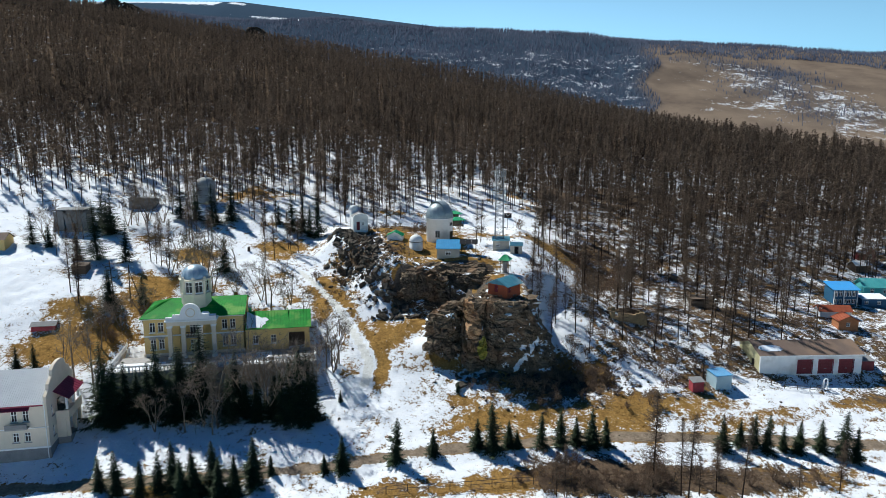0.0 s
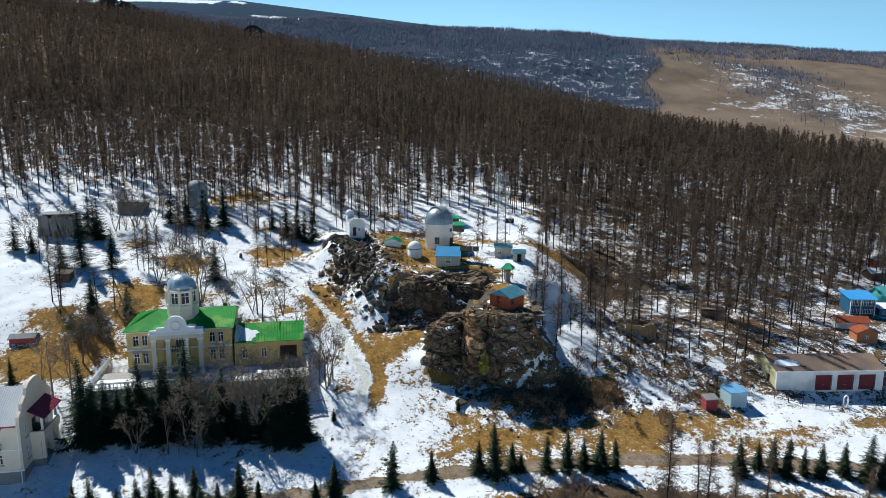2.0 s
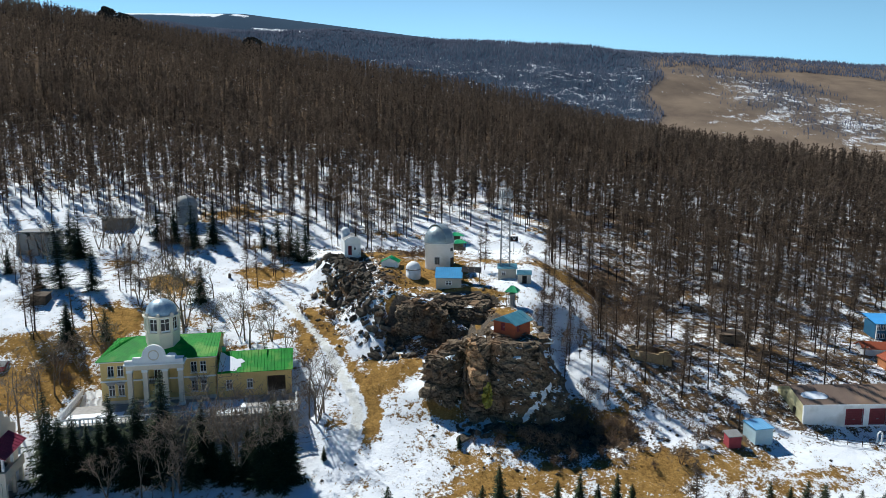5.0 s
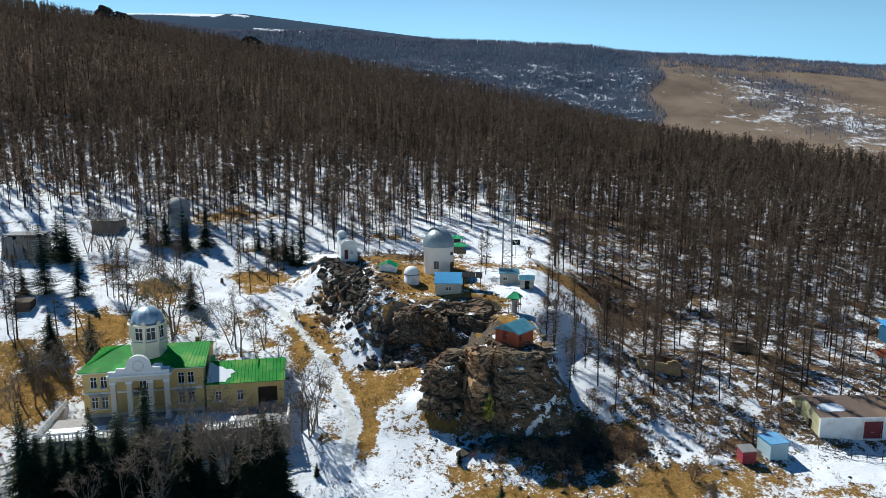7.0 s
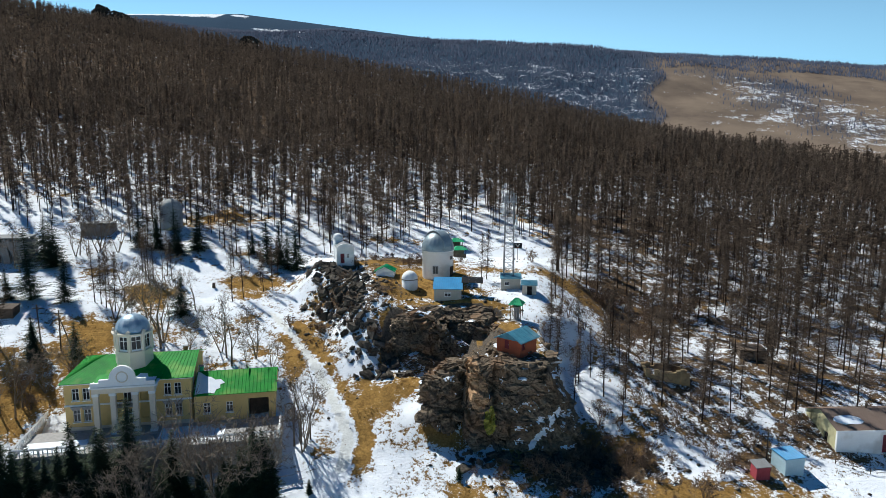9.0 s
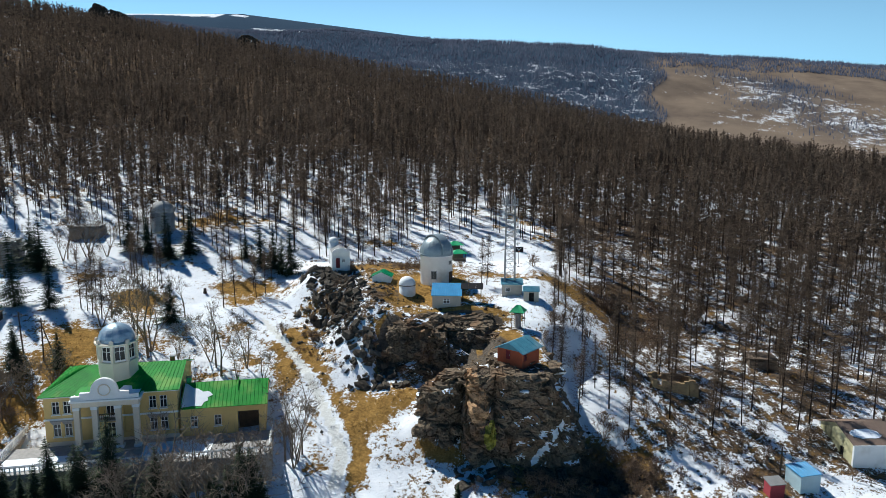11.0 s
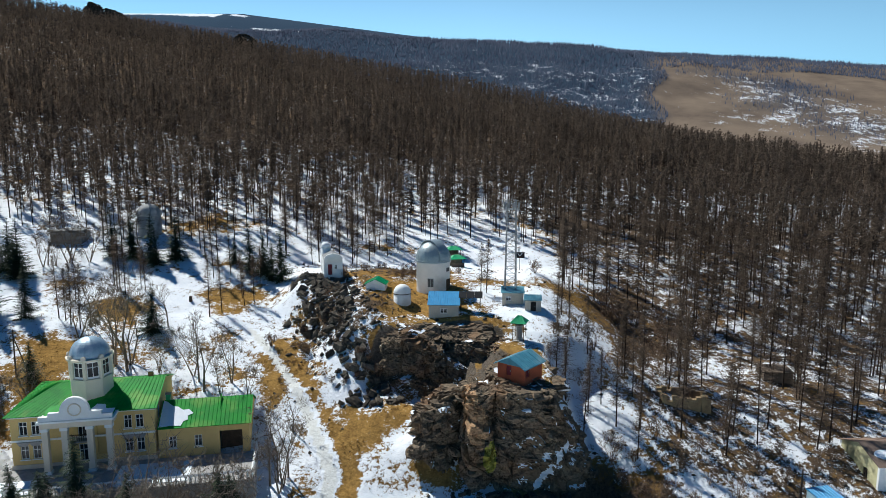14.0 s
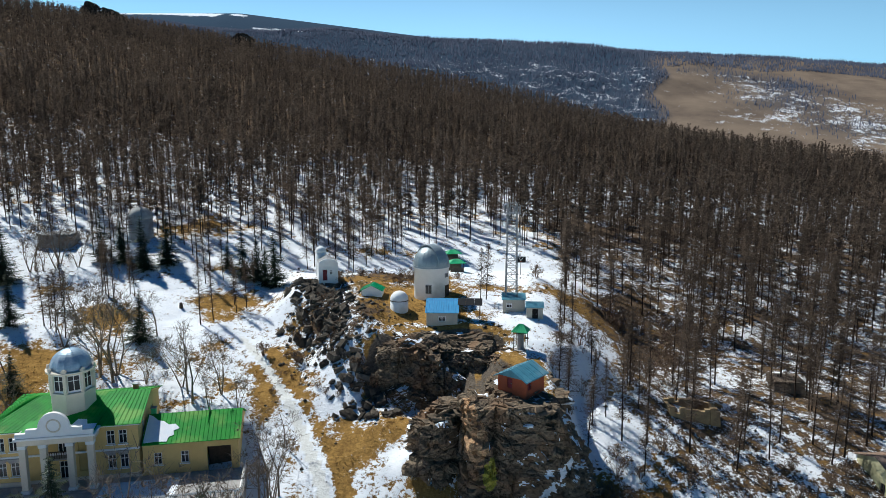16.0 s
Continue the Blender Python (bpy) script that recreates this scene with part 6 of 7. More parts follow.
lean_to("dark_hut", pose(-77.8, 142.2, 12.9, 0, 0, 6), 2.8, 2.6, 2.3, 2.6, DARKWOOD, DARKWOOD, "small dark wooden hut", 0, 0.2, category="hut")


def old_dome():
    t = thing("abandoned_dome", pose(-66.5, 190.5, 23.3), "abandoned grey concrete dome tower with a stained shell", "observatory")
    part("wall", lathe(bmesh.new(), ((2.6, -1), (2.6, 4.9), (2.3, 4.9), (2.3, -1)), 28), CONCRETE, t, "stained concrete wall", False)
    prof = [(2.75 * math.cos(radians(a)), 4.9 + 2.7 * math.sin(radians(a))) for a in range(0, 91, 9)]
    prof[-1] = (0.0, prof[-1][1])
    part("dome", lathe(bmesh.new(), prof, 28), CONCRETE, t, "grey weathered dome", False)
    bm = bmesh.new()
    pts = [Vector((0, 2.85 * math.cos(radians(a)), 4.9 + 2.8 * math.sin(radians(a)))) for a in range(0, 181, 12)]
    for a, b in zip(pts, pts[1:]):
        rod(bm, a, b, 0.12, n=6)
    bm.transform(Matrix.Rotation(radians(30), 4, "Z"))
    part("shutter_rail", bm, STEEL, t)


old_dome()


def stump(x, y):
    t = thing("tree_stump", pose(x, y, level(x, y)), "short black tree stump in the snow", "stump")
    part("stump", lathe(bmesh.new(), ((0.42, -0.2), (0.33, 0.2), (0.27, 0.85), (0.2, 0.95), (0, 0.9)), 10), DARKWOOD, t)


stump(-46.6, 160.6)


def utility_pole(x, y, h, lean, strut=False):
    t = thing("utility_pole", pose(x, y, level(x, y), 0, lean, 0), "weathered wooden power pole with a short crossarm", "pole", "power poles")
    part("pole", rod(bmesh.new(), (0, 0, -0.6), (0, 0, h), 0.13, 0.09, 7), DARKWOOD, t)
    arm = part("crossarm", block((-0.8, -0.06, h - 0.7), (0.8, 0.06, h - 0.58)), DARKWOOD, t)
    for px in (-0.7, 0.0, 0.7):
        part("insulator", rod(bmesh.new(), (px, 0, h - 0.58), (px, 0, h - 0.38), 0.05, n=6), WHITE, arm)
    if strut:
        part("strut", rod(bmesh.new(), (2.2, 0, -0.6), (0.05, 0, h - 1.2), 0.11, 0.08, 7), DARKWOOD, t)


utility_pole(-63.2, 133.6, 7.0, 1, True)
utility_pole(-67.4, 135.2, 7.0, -2)
utility_pole(74.6, 131.0, 6.5, 0)
utility_pole(47.2, 117.4, 4.2, 0)


# ---- trees ----
def strips(p0, p1, width, rnd_state):
    """Thin three-cornered blades from p0 to p1 (arrays), turned at random about their length."""
    d = p1 - p0
    side = np.cross(d, rnd_state.normal(size=d.shape))
    side /= np.linalg.norm(side, axis=1, keepdims=True) + 1e-9
    w = np.asarray(width).reshape(-1, 1) * 0.5
    v = np.stack([p0 - side * w, p0 + side * w, p1], 1).reshape(-1, 3)
    return v, np.arange(len(v)).reshape(-1, 3)


def stem(height, r, n=5, bend=0.0, rows=5, rs=None):
    """A tapered round trunk as triangles."""
    h = np.linspace(0, 1, rows)
    off = np.cumsum(rs.normal(0, bend, (rows, 2)), 0) if rs is not None else np.zeros((rows, 2))
    off -= off[0]
    a = np.arange(n) * 2 * np.pi / n
    v = np.stack([np.stack([off[i, 0] + r * (1 - 0.93 * t) * np.cos(a), off[i, 1] + r * (1 - 0.93 * t) * np.sin(a), np.full(n, t * height)], -1) for i, t in enumerate(h)]).reshape(-1, 3)
    idx = np.arange(rows * n).reshape(rows, n)
    nx = np.roll(idx, -1, 1)
    f = np.concatenate([np.stack([idx[:-1], nx[:-1], nx[1:]], -1).reshape(-1, 3), np.stack([idx[:-1], nx[1:], idx[1:]], -1).reshape(-1, 3)])
    return v, f


def larch_twigs(rs, height, limbs, twigs, limb_w, twig_w, start=0.36, spread=2.35, spray=0.42):
    """Bare limbs and twigs of a larch: a narrow uneven cone of level boughs."""
    t = start + (1 - start) * rs.uniform(0, 1, limbs) ** 0.9
    a = rs.uniform(0, 2 * np.pi, limbs)
    reach = spread * (1 - ((t - start) / (1 - start)) ** 1.25) ** 0.9 * rs.uniform(0.4, 1.1, limbs) * (0.55 + 0.45 * smooth(start, start + 0.18, t)) + 0.15
    p0 = np.stack([np.zeros(limbs), np.zeros(limbs), t * height], -1)
    p1 = p0 + np.stack([np.cos(a) * reach, np.sin(a) * reach, reach * rs.uniform(-0.12, 0.4, limbs)], -1)
    v, f = strips(p0, p1, np.full(limbs, limb_w), rs)
    pick = rs.integers(0, limbs, twigs)
    along_limb = rs.uniform(0.1, 1.0, twigs)[:, None]
    q0 = p0[pick] * (1 - along_limb) + p1[pick] * along_limb
    q1 = q0 + rs.normal(0, spray, (twigs, 3)) * np.array([1, 1, 0.7]) + np.array([0, 0, 0.12])
    v2, f2 = strips(q0, q1, np.full(twigs, twig_w), rs)
    return np.concatenate([v, v2]), np.concatenate([f, f2 + len(v)])


def forest_edge(x, y):
    """Where the larch wood stands: 0 open, 1 dense."""
    edge = 192 + 9 * np.sin(x * 0.045) + 6 * np.sin(x * 0.13 + 1)
    edge = edge - 14 * smooth(38, 62, x) - 8 * smooth(-55, -62, x) - 9 * smooth(-72, -84, x)
    hill = smooth(-6, 14, y - edge)
    east = smooth(23, 30, x + 0.15 * (y - 130)) * smooth(0, 8, y - 125 - 0.05 * (x - 30) - 7 * smooth(45, 60, x)) * (0.22 + 0.23 * smooth(40, 56, x) + 0.45 * smooth(158, 182, y + 0.25 * np.maximum(x - 50, 0)))
    east = east * (1 - smooth(79, 86, x) * smooth(170, 158, y) * smooth(110, 140, y))
    court = np.exp(-((x - 17) / 11) ** 4 - ((y - 182) / 14) ** 4)
    return np.maximum(hill, east) * (1 - court) * (1 - 0.10 * smooth(275, 225, y) * smooth(40, 10, x))


def scatter(rs, x0, x1, y0, y1, gap, near=0.0):
    """Points on a shaken grid."""
    gx, gy = np.meshgrid(np.arange(x0, x1, gap), np.arange(y0, y1, gap))
    p = np.stack([gx.ravel(), gy.ravel()], -1) + rs.uniform(-0.8, 0.8, (gx.size, 2)) * gap
    return p


def wood(name, label, pts, rs, kinds, category="trees"):
    """Many trees of a few kinds as one object with bark and twigs."""
    V, F, M, base = [], [], [], 0
    z = surface_z(pts[:, 0], pts[:, 1])
    which = rs.integers(0, len(kinds), len(pts))
    for k, (tv, tf, cv, cf) in enumerate(kinds):
        mine = np.where(which == k)[0]
        if not len(mine):
            continue
        a = rs.uniform(0, 2 * np.pi, len(mine))
        s = rs.uniform(0.72, 1.2, len(mine))
        for (v, f, m) in ((tv, tf, 0), (cv, cf, 1)):
            c, sn = np.cos(a)[:, None], np.sin(a)[:, None]
            x = (v[:, 0] * c - v[:, 1] * sn) * s[:, None] + pts[mine, 0][:, None]
            y = (v[:, 0] * sn + v[:, 1] * c) * s[:, None] + pts[mine, 1][:, None]
            zz = v[:, 2] * s[:, None] + z[mine][:, None] - 0.15
            V.append(np.stack([x, y, zz], -1).reshape(-1, 3))
            F.append((f[None] + (np.arange(len(mine)) * len(v))[:, None, None]).reshape(-1, 3) + base)
            M.append(np.full(len(mine) * len(f), m))
            base += len(mine) * len(v)
    me = raw_mesh(name, np.concatenate(V), np.concatenate(F), BARK)
    me.materials.append(TWIG)
    me.polygons.foreach_set("material_index", np.concatenate(M).astype(np.int32))
    return tagged(new(name, me), label, category, kind="stuff")


rs = np.random.default_rng(11)


def larch_kind(height, limbs, twigs, lw, tw, sides=4, rows=3, start=0.36, spread=2.35):
    tv, tf = stem(height, 0.0085 * height + 0.02, sides, 0.05, rows, rs)
    cv, cf = larch_twigs(rs, height, limbs, twigs, lw, tw, start, spread)
    return tv, tf, cv, cf


def in_view(p, margin=12):
    return np.abs(p[:, 0] - 1) < 0.68 * (p[:, 1] - 20) + margin


mid_kinds = [larch_kind(h, 120, 165, 0.15, 0.25, 4, 2, 0.34, 2.15) for h in (11.5, 12.5, 13.5, 14.5, 13.0, 12.0)]
far_kinds = [larch_kind(h, 36, 80, 0.30, 0.42, 3, 2, 0.25, 1.9) for h in (11.5, 13.0, 14.0, 12.5)]
pts = np.concatenate([scatter(rs, -240, 240, 124, 330, 3.65), scatter(rs, -420, 330, 330, 640, 4.4)])
pts = pts[in_view(pts)]
crest_y = np.maximum(545 - 0.13 * np.minimum(pts[:, 0], 0) - 0.0035 * np.maximum(pts[:, 0] + 20, 0) ** 2, 250)
pts = pts[(pts[:, 1] < crest_y + 60)]
pts = pts[rs.uniform(0, 1, len(pts)) < forest_edge(pts[:, 0], pts[:, 1]) * 0.95]
near_pts = pts[pts[:, 1] < 200]
mid_pts = pts[(pts[:, 1] >= 200) & (pts[:, 1] < 330)]
far_pts = pts[pts[:, 1] >= 330]
wood("larch_forest", "dense wood of bare brown larches on the hillside", mid_pts, rs, mid_kinds, "forest")
wood("larch_forest", "distant bare brown larch wood up to the hill's crest", far_pts, rs, far_kinds, "forest")


def tree_kind(name, trunk_v, trunk_f, crown_v, crown_f, bark, leaf, label, group):
    """One tree with trunk and crown, to be copied; kept at its first place."""
    top = thing(name, pose(0, 0, 0), label, "tree", group)
    for n, v, f, m in (("trunk", trunk_v, trunk_f, bark), ("crown", crown_v, crown_f, leaf)):
        ob = new(n, raw_mesh(n, v, f, m))
        ob.parent = top
    return top


def plant(kinds, places, rs, lo=0.8, hi=1.2, tall=()):
    """Sets a tree at each place (x, y) or (x, y, size): the first of each kind is moved, the rest are copies.
    tall: the kinds' own heights, where sizes are given in metres."""
    used = set()
    for p in places:
        k = int(rs.integers(0, len(kinds)))
        s = p[2] / (tall[k] if tall else 1.0) if len(p) > 2 else rs.uniform(lo, hi)
        m = pose(p[0], p[1], level(p[0], p[1]) - 0.12, rs.uniform(-2, 2), rs.uniform(-2, 2), rs.uniform(0, 360))
        if k in used:
            ob = copy_thing(kinds[k], m)
        else:
            ob = kinds[k]
            ob.matrix_basis = m
            used.add(k)
        wide = s ** 0.9 if tall else s
        ob.scale = (wide, wide, s)
    for k, ob in enumerate(kinds):
        if k not in used:
            for o in (*ob.children_recursive, ob):
                bpy.data.objects.remove(o)


LARCH_TALL = (11.0, 12.5, 13.5, 12.0, 14.5, 10.0)
near_kinds = [tree_kind("larch", *larch_kind(h, 300, 560, 0.06, 0.06, 5, 4, 0.22, 2.4), BARK, TWIG, "tall bare larch with fine brown twigs", "larches on the slope") for h in LARCH_TALL]
rest = near_pts
WEST_LARCH = ((-60.5, 162.1, 11.3), (-63.0, 165.1, 9.5), (-61.6, 163.4, 10.5), (-57.4, 164.1, 9.3), (-56.3, 163.4, 8.2), (-41.2, 155.1, 11.4), (-39.5, 156.8, 10.5), (-37.7, 163.4, 9.3), (-35.0, 161.9, 9.3), (-35.4, 168.5, 8.0), (-46.5, 176.4, 13.0), (-49.9, 178.7, 12.5),
              (-58.7, 193.9, 13.6), (-57.7, 195.3, 13.2), (-65.9, 150.6, 11.1), (-62.8, 148.6, 10.9), (-60.3, 146.9, 11.1), (-64.3, 149.8, 9.4), (-98.4, 184.6, 10.8), (-93.4, 190.6, 13.3), (-72.6, 131.6, 10.1), (-45.5, 170.6, 10.1), (-62.9, 193.5, 10.7), (-73.7, 133.9, 15.0), (-76.0, 135.1, 13.0))
WEST_MORE = ((-27.8, 196.2, 12), (-24.7, 197.0, 11), (-18.4, 196.2, 12), (-15.8, 199.8, 12), (-22.1, 197.6, 13), (7.7, 154.1, 9.0), (8.7, 154.6, 9.8), (-59.0, 161.0, 9.8), (-42.6, 172.5, 9), (-66.8, 158.0, 8.5), (-87.0, 150.5, 8.0), (-36.4, 160.3, 8.6), (-52.6, 183.5, 11), (-70.5, 186, 11), (-76, 188, 12), (-84, 186, 11), (-47, 190, 12), (-39, 188, 12))
FRONT_LARCH = ((29.9, 89.5, 14.9), (33.3, 87.6, 11.7), (34.2, 87.2, 12.3), (41.8, 87.5, 12.3), (49.8, 87.7, 5.0), (35.9, 87.7, 6.0), (17.3, 89.1, 7.0), (15.9, 87.6, 7.0), (38.5, 88.4, 8.0), (55.8, 88.2, 8.0))
EAST_LARCH = ((17.8, 132.5, 10.0), (19.6, 135.0, 10.3), (20.6, 125.1, 11.5), (22.3, 130.5, 10.6), (25.8, 127.6, 13.0), (29.0, 137.7, 10.1), (29.1, 127.2, 12.2), (37.9, 143.8, 12.8), (34.6, 126.3, 13.5), (42.0, 149.2, 12.2), (40.3, 124.4, 12.7), (45.2, 145.1, 12.9), (55.8, 145.2, 15.1), (50.6, 137.6, 13.2), (56.0, 140.9, 14.6), (62.3, 146.6, 15.2), (60.7, 129.9, 16), (62.7, 132.0, 15.6), (71.1, 140.3, 13.5))
EAST_MORE = ((26.1, 175.4, 13.0), (34.5, 183.8, 12.3), (38.6, 178.9, 14.0), (40.5, 170.6, 15.0), (46.9, 191.4, 13.5), (52.8, 178.3, 15.5), (63.1, 177.0, 15.6), (72.0, 138.3, 14.4), (53.1, 129.8, 13.5), (48.4, 129.7, 11.5), (56.4, 127.7, 15.1), (54.0, 126.4, 12.2), (29.5, 133.0, 9.8), (24.5, 131.8, 8.8), (38.0, 137.5, 10.6), (42.9, 128.6, 13.6), (19.3, 141.5, 9.5), (21.6, 143.6, 9.0), (23.8, 139.0, 9.5), (18.6, 128.6, 9.0), (27.6, 122.8, 9.5), (66.0, 127.5, 13.5), (45.6, 126.6, 12.0))
if len(rest) > 245:
    order = np.argsort(rest[:, 1] + 0.25 * np.abs(rest[:, 0] - 10))
    wood("larch_forest", "edge of the bare larch wood above the clearing", rest[order[245:]], rs, mid_kinds, "forest")
    rest = rest[order[:245]]
plant(near_kinds, [(*p, 9.5 + 5.0 * rs.uniform()) for p in rest] + list(WEST_LARCH + WEST_MORE + FRONT_LARCH + EAST_LARCH + EAST_MORE), rs, tall=LARCH_TALL)


def spruce_kind(height, whorls, rnd):
    """Drooping boughs in whorls, each a ridge of short needle sprays."""
    V, F = [], []
    base = 0
    for w in range(whorls):
        t = 0.06 + 0.94 * (w / whorls) ** 0.92
        reach = height * 0.24 * (1 - t) ** 0.85 * rnd.uniform(0.55, 1.3) + 0.15
        n = max(6, int(12 - 5 * t))
        for b in range(n):
            a = 2 * np.pi * (b + rnd.uniform(-0.35, 0.35)) / n + w * 0.7
            r = reach * rnd.uniform(0.45, 1.25)
            steps = 7
            u = np.linspace(0.12, 1, steps)
            droop = -0.38 * r * u ** 1.3 + 0.22 * r * u ** 4
            cx, cy, cz = np.cos(a) * r * u, np.sin(a) * r * u, t * height + droop
            centre = np.stack([cx, cy, cz], -1)
            sidev = np.array([-np.sin(a), np.cos(a), 0])
            for i in range(steps - 1):
                for sgn in (-1, 1):
                    half = r * 0.36 * (1 - u[i]) ** 0.6 * rnd.uniform(0.6, 1.2) + 0.06
                    tip = centre[i] + sidev * sgn * half + (centre[i + 1] - centre[i]) * 1.6 + np.array([0, 0, -0.12 * half - rnd.uniform(0, 0.08)])
                    V += [centre[i], centre[i + 1], tip]
                    F.append((base, base + 1, base + 2))
                    base += 3
    tv, tf = stem(height, 0.016 * height, 6, 0.0, 4)
    return tv, tf, np.array(V), np.array(F)


rnd_spruce = np.random.default_rng(5)
SPRUCE_TALL = (7.0, 8.0, 9.0, 6.5)
spruces = [tree_kind("spruce", *spruce_kind(h, w, rnd_spruce), BARK, NEEDLE, "dark green spruce with drooping boughs", "spruces") for h, w in zip(SPRUCE_TALL, (31, 34, 37, 29))]
BY_HALL = ((-54.5, 103.4, 14.3), (-52.8, 103.1, 10.7), (-51.6, 104.4, 10.1), (-49.8, 104.7, 8.4), (-48.1, 104.3, 10.1), (-46.1, 104.7, 7.8), (-43.9, 103.7, 8.5), (-42.9, 104.2, 12.8), (-40.9, 105.7, 9.3), (-34.7, 103.6, 8.8), (-30.4, 104.5, 8.2), (-28.2, 105.2, 5.9), (-26.3, 104.9, 8.7), (-24.8, 104.2, 10.4), (-23.5, 104.6, 12.8), (-22.1, 104.8, 12.5), (-21.3, 105.6, 8.8), (-32.6, 105.7, 6.9), (-46.9, 106.4, 11.6), (-39.6, 106, 15.4), (-34.5, 106.6, 11.1), (-42.7, 105.8, 11.5), (-27.8, 106.5, 7.2))
BY_ROAD = ((-48.4, 88.3, 5.5), (-45.4, 87.3, 7), (-7.1, 95.2, 7.2), (-1.5, 96.7, 4.7), (-14.8, 93, 5.8), (-17.3, 92.5, 3.1), (5.3, 98.4, 5.1), (7.7, 97.7, 8.3), (10.2, 98.6, 4.7), (11.5, 98.4, 3.3), (15.2, 98.5, 5.8), (18.2, 98.5, 6.8), (20.7, 99.2, 4.9), (23.1, 98.7, 6.8), (25.5, 99.2, 4.9), (-25.2, 92.4, 3.1), (-27, 89.9, 7.6), (-29.2, 87.7, 6.4), (-32.3, 88.7, 7.7), (-34.5, 87.2, 7.6), (-37.8, 88.4, 7.7), (-40, 88, 6.4))
BY_LANE = ((48.3, 98.9, 5.8), (50, 98, 6.3), (52.7, 98.4, 4.5), (54.8, 97.8, 5.6), (58.5, 98.3, 5.4), (60.9, 96.6, 8), (43.2, 98.2, 6), (46.5, 99.3, 4.7), (-36, 86.4, 6.5), (-31, 86.6, 6.5), (-42, 86.8, 6), (62.4, 95.6, 6))
ON_HILL = ((-85.1, 167.7, 10.8), (-81.4, 165, 12.1), (-71, 149.4, 9.9), (-81.6, 149.3, 6.3), (-66.7, 131.7, 7.8), (-60.2, 132.4, 6.8), (-68.8, 177.3, 11.1), (-64.8, 177.5, 9.6), (-60.4, 176, 10.6), (-55.8, 177.6, 11.3), (-48.4, 147.5, 8.9), (-38.8, 173.5, 11.2), (-36.2, 174, 10.2), (-31.6, 170.5, 11.7), (-43.4, 177.9, 6), (-77.5, 149.8, 14.2), (-95.6, 156.2, 8.1), (-90.7, 154.4, 6), (-75.1, 114.2, 4.7), (-72.3, 114.9, 4.7), (-65.5, 130.2, 8.5), (-83, 166.4, 9), (-17.4, 109, 2.3), (2.6, 112.1, 2.2), (-58.6, 174.2, 8.4), (-34, 172, 8.6))
plant(spruces, BY_HALL + BY_ROAD + BY_LANE + ON_HILL, rnd_spruce, tall=SPRUCE_TALL)


def branching(rs, height, r, levels, spread, kids, stems=1):
    """A leafless broad-leaved tree: forked limbs as thin tapered tubes, with twigs at the tips."""
    V, F, tips, base = [], [], [], 0
    todo = []
    for k in range(stems):
        a = rs.uniform(0, 6.28)
        lean = np.array([np.cos(a), np.sin(a), 0]) * (0.06 if stems == 1 else rs.uniform(0.15, 0.45))
        d = np.array([0, 0, 1.0]) + lean
        todo.append((np.array([lean[0] * 0.3, lean[1] * 0.3, 0.0]), d / np.linalg.norm(d), height * 0.42 * rs.uniform(0.8, 1.1), r, 0))
    while todo:
        p, d, ln, w, lv = todo.pop()
        q = p + d * ln
        side = np.cross(d, rs.normal(size=3))
        side /= np.linalg.norm(side) + 1e-9
        up = np.cross(d, side)
        ring = [side * math.cos(x) + up * math.sin(x) for x in (0, 2.094, 4.189)]
        V += [p + c * w for c in ring] + [q + c * w * 0.62 for c in ring]
        for i in range(3):
            j = (i + 1) % 3
            F += [(base + i, base + j, base + 3 + j), (base + i, base + 3 + j, base + 3 + i)]
        base += 6
        if lv >= levels:
            tips.append((q, d))
            continue
        n = kids + (rs.uniform() < 0.4)
        for k in range(n):
            t = 1.0 if k == 0 else rs.uniform(0.45, 0.98)
            e = d + rs.normal(0, spread if k else spread * 0.45, 3) + np.array([0, 0, 0.16])
            e /= np.linalg.norm(e)
            todo.append((p + d * ln * t, e, ln * rs.uniform(0.55, 0.8), w * (0.62 if k == 0 else 0.45), lv + 1))
    q0 = np.array([p for p, d in tips for _ in range(4)])
    q1 = q0 + np.array([d for p, d in tips for _ in range(4)]) * 0.45 * height / 8 + rs.normal(0, 0.42, (len(q0), 3)) * height / 8
    tv, tf = strips(q0, q1, np.full(len(q0), 0.06), rs)
    return np.array(V), np.array(F), tv, tf


rb = np.random.default_rng(8)
poplars = [tree_kind("poplar", *branching(rb, h, rr, lv, sp, 2, st), GREYBARK, GREYBARK, "leafless pale grey poplar with spreading branches", "bare trees round the hall") for h, rr, lv, sp, st in ((9, 0.20, 5, 0.5, 1), (8, 0.15, 5, 0.55, 2), (10, 0.22, 5, 0.45, 1), (7, 0.12, 5, 0.6, 3))]
BARE_SLOPES = ((-47.9, 136.7, 14.2), (-50.5, 138.1, 13.2), (-48.1, 138.5, 12.2), (-36, 134.7, 9.7), (-34.5, 132.3, 9.8), (-31.1, 134.6, 8.7), (-37.4, 136.1, 8), (-46.4, 149.4, 6.6), (-43.1, 136.9, 5.6), (-79.7, 170.3, 8.4), (-79.2, 171.1, 7.6), (-72.3, 174.1, 7.7), (-75.9, 172.9, 10.3), (-76.1, 174.6, 9), (-77.7, 171.3, 6.3), (-19.9, 125.6, 5.6), (-20, 117.1, 9.8), (-19.2, 116.2, 8), (-59.2, 144.4, 9.6), (-58.9, 147.6, 9.2))
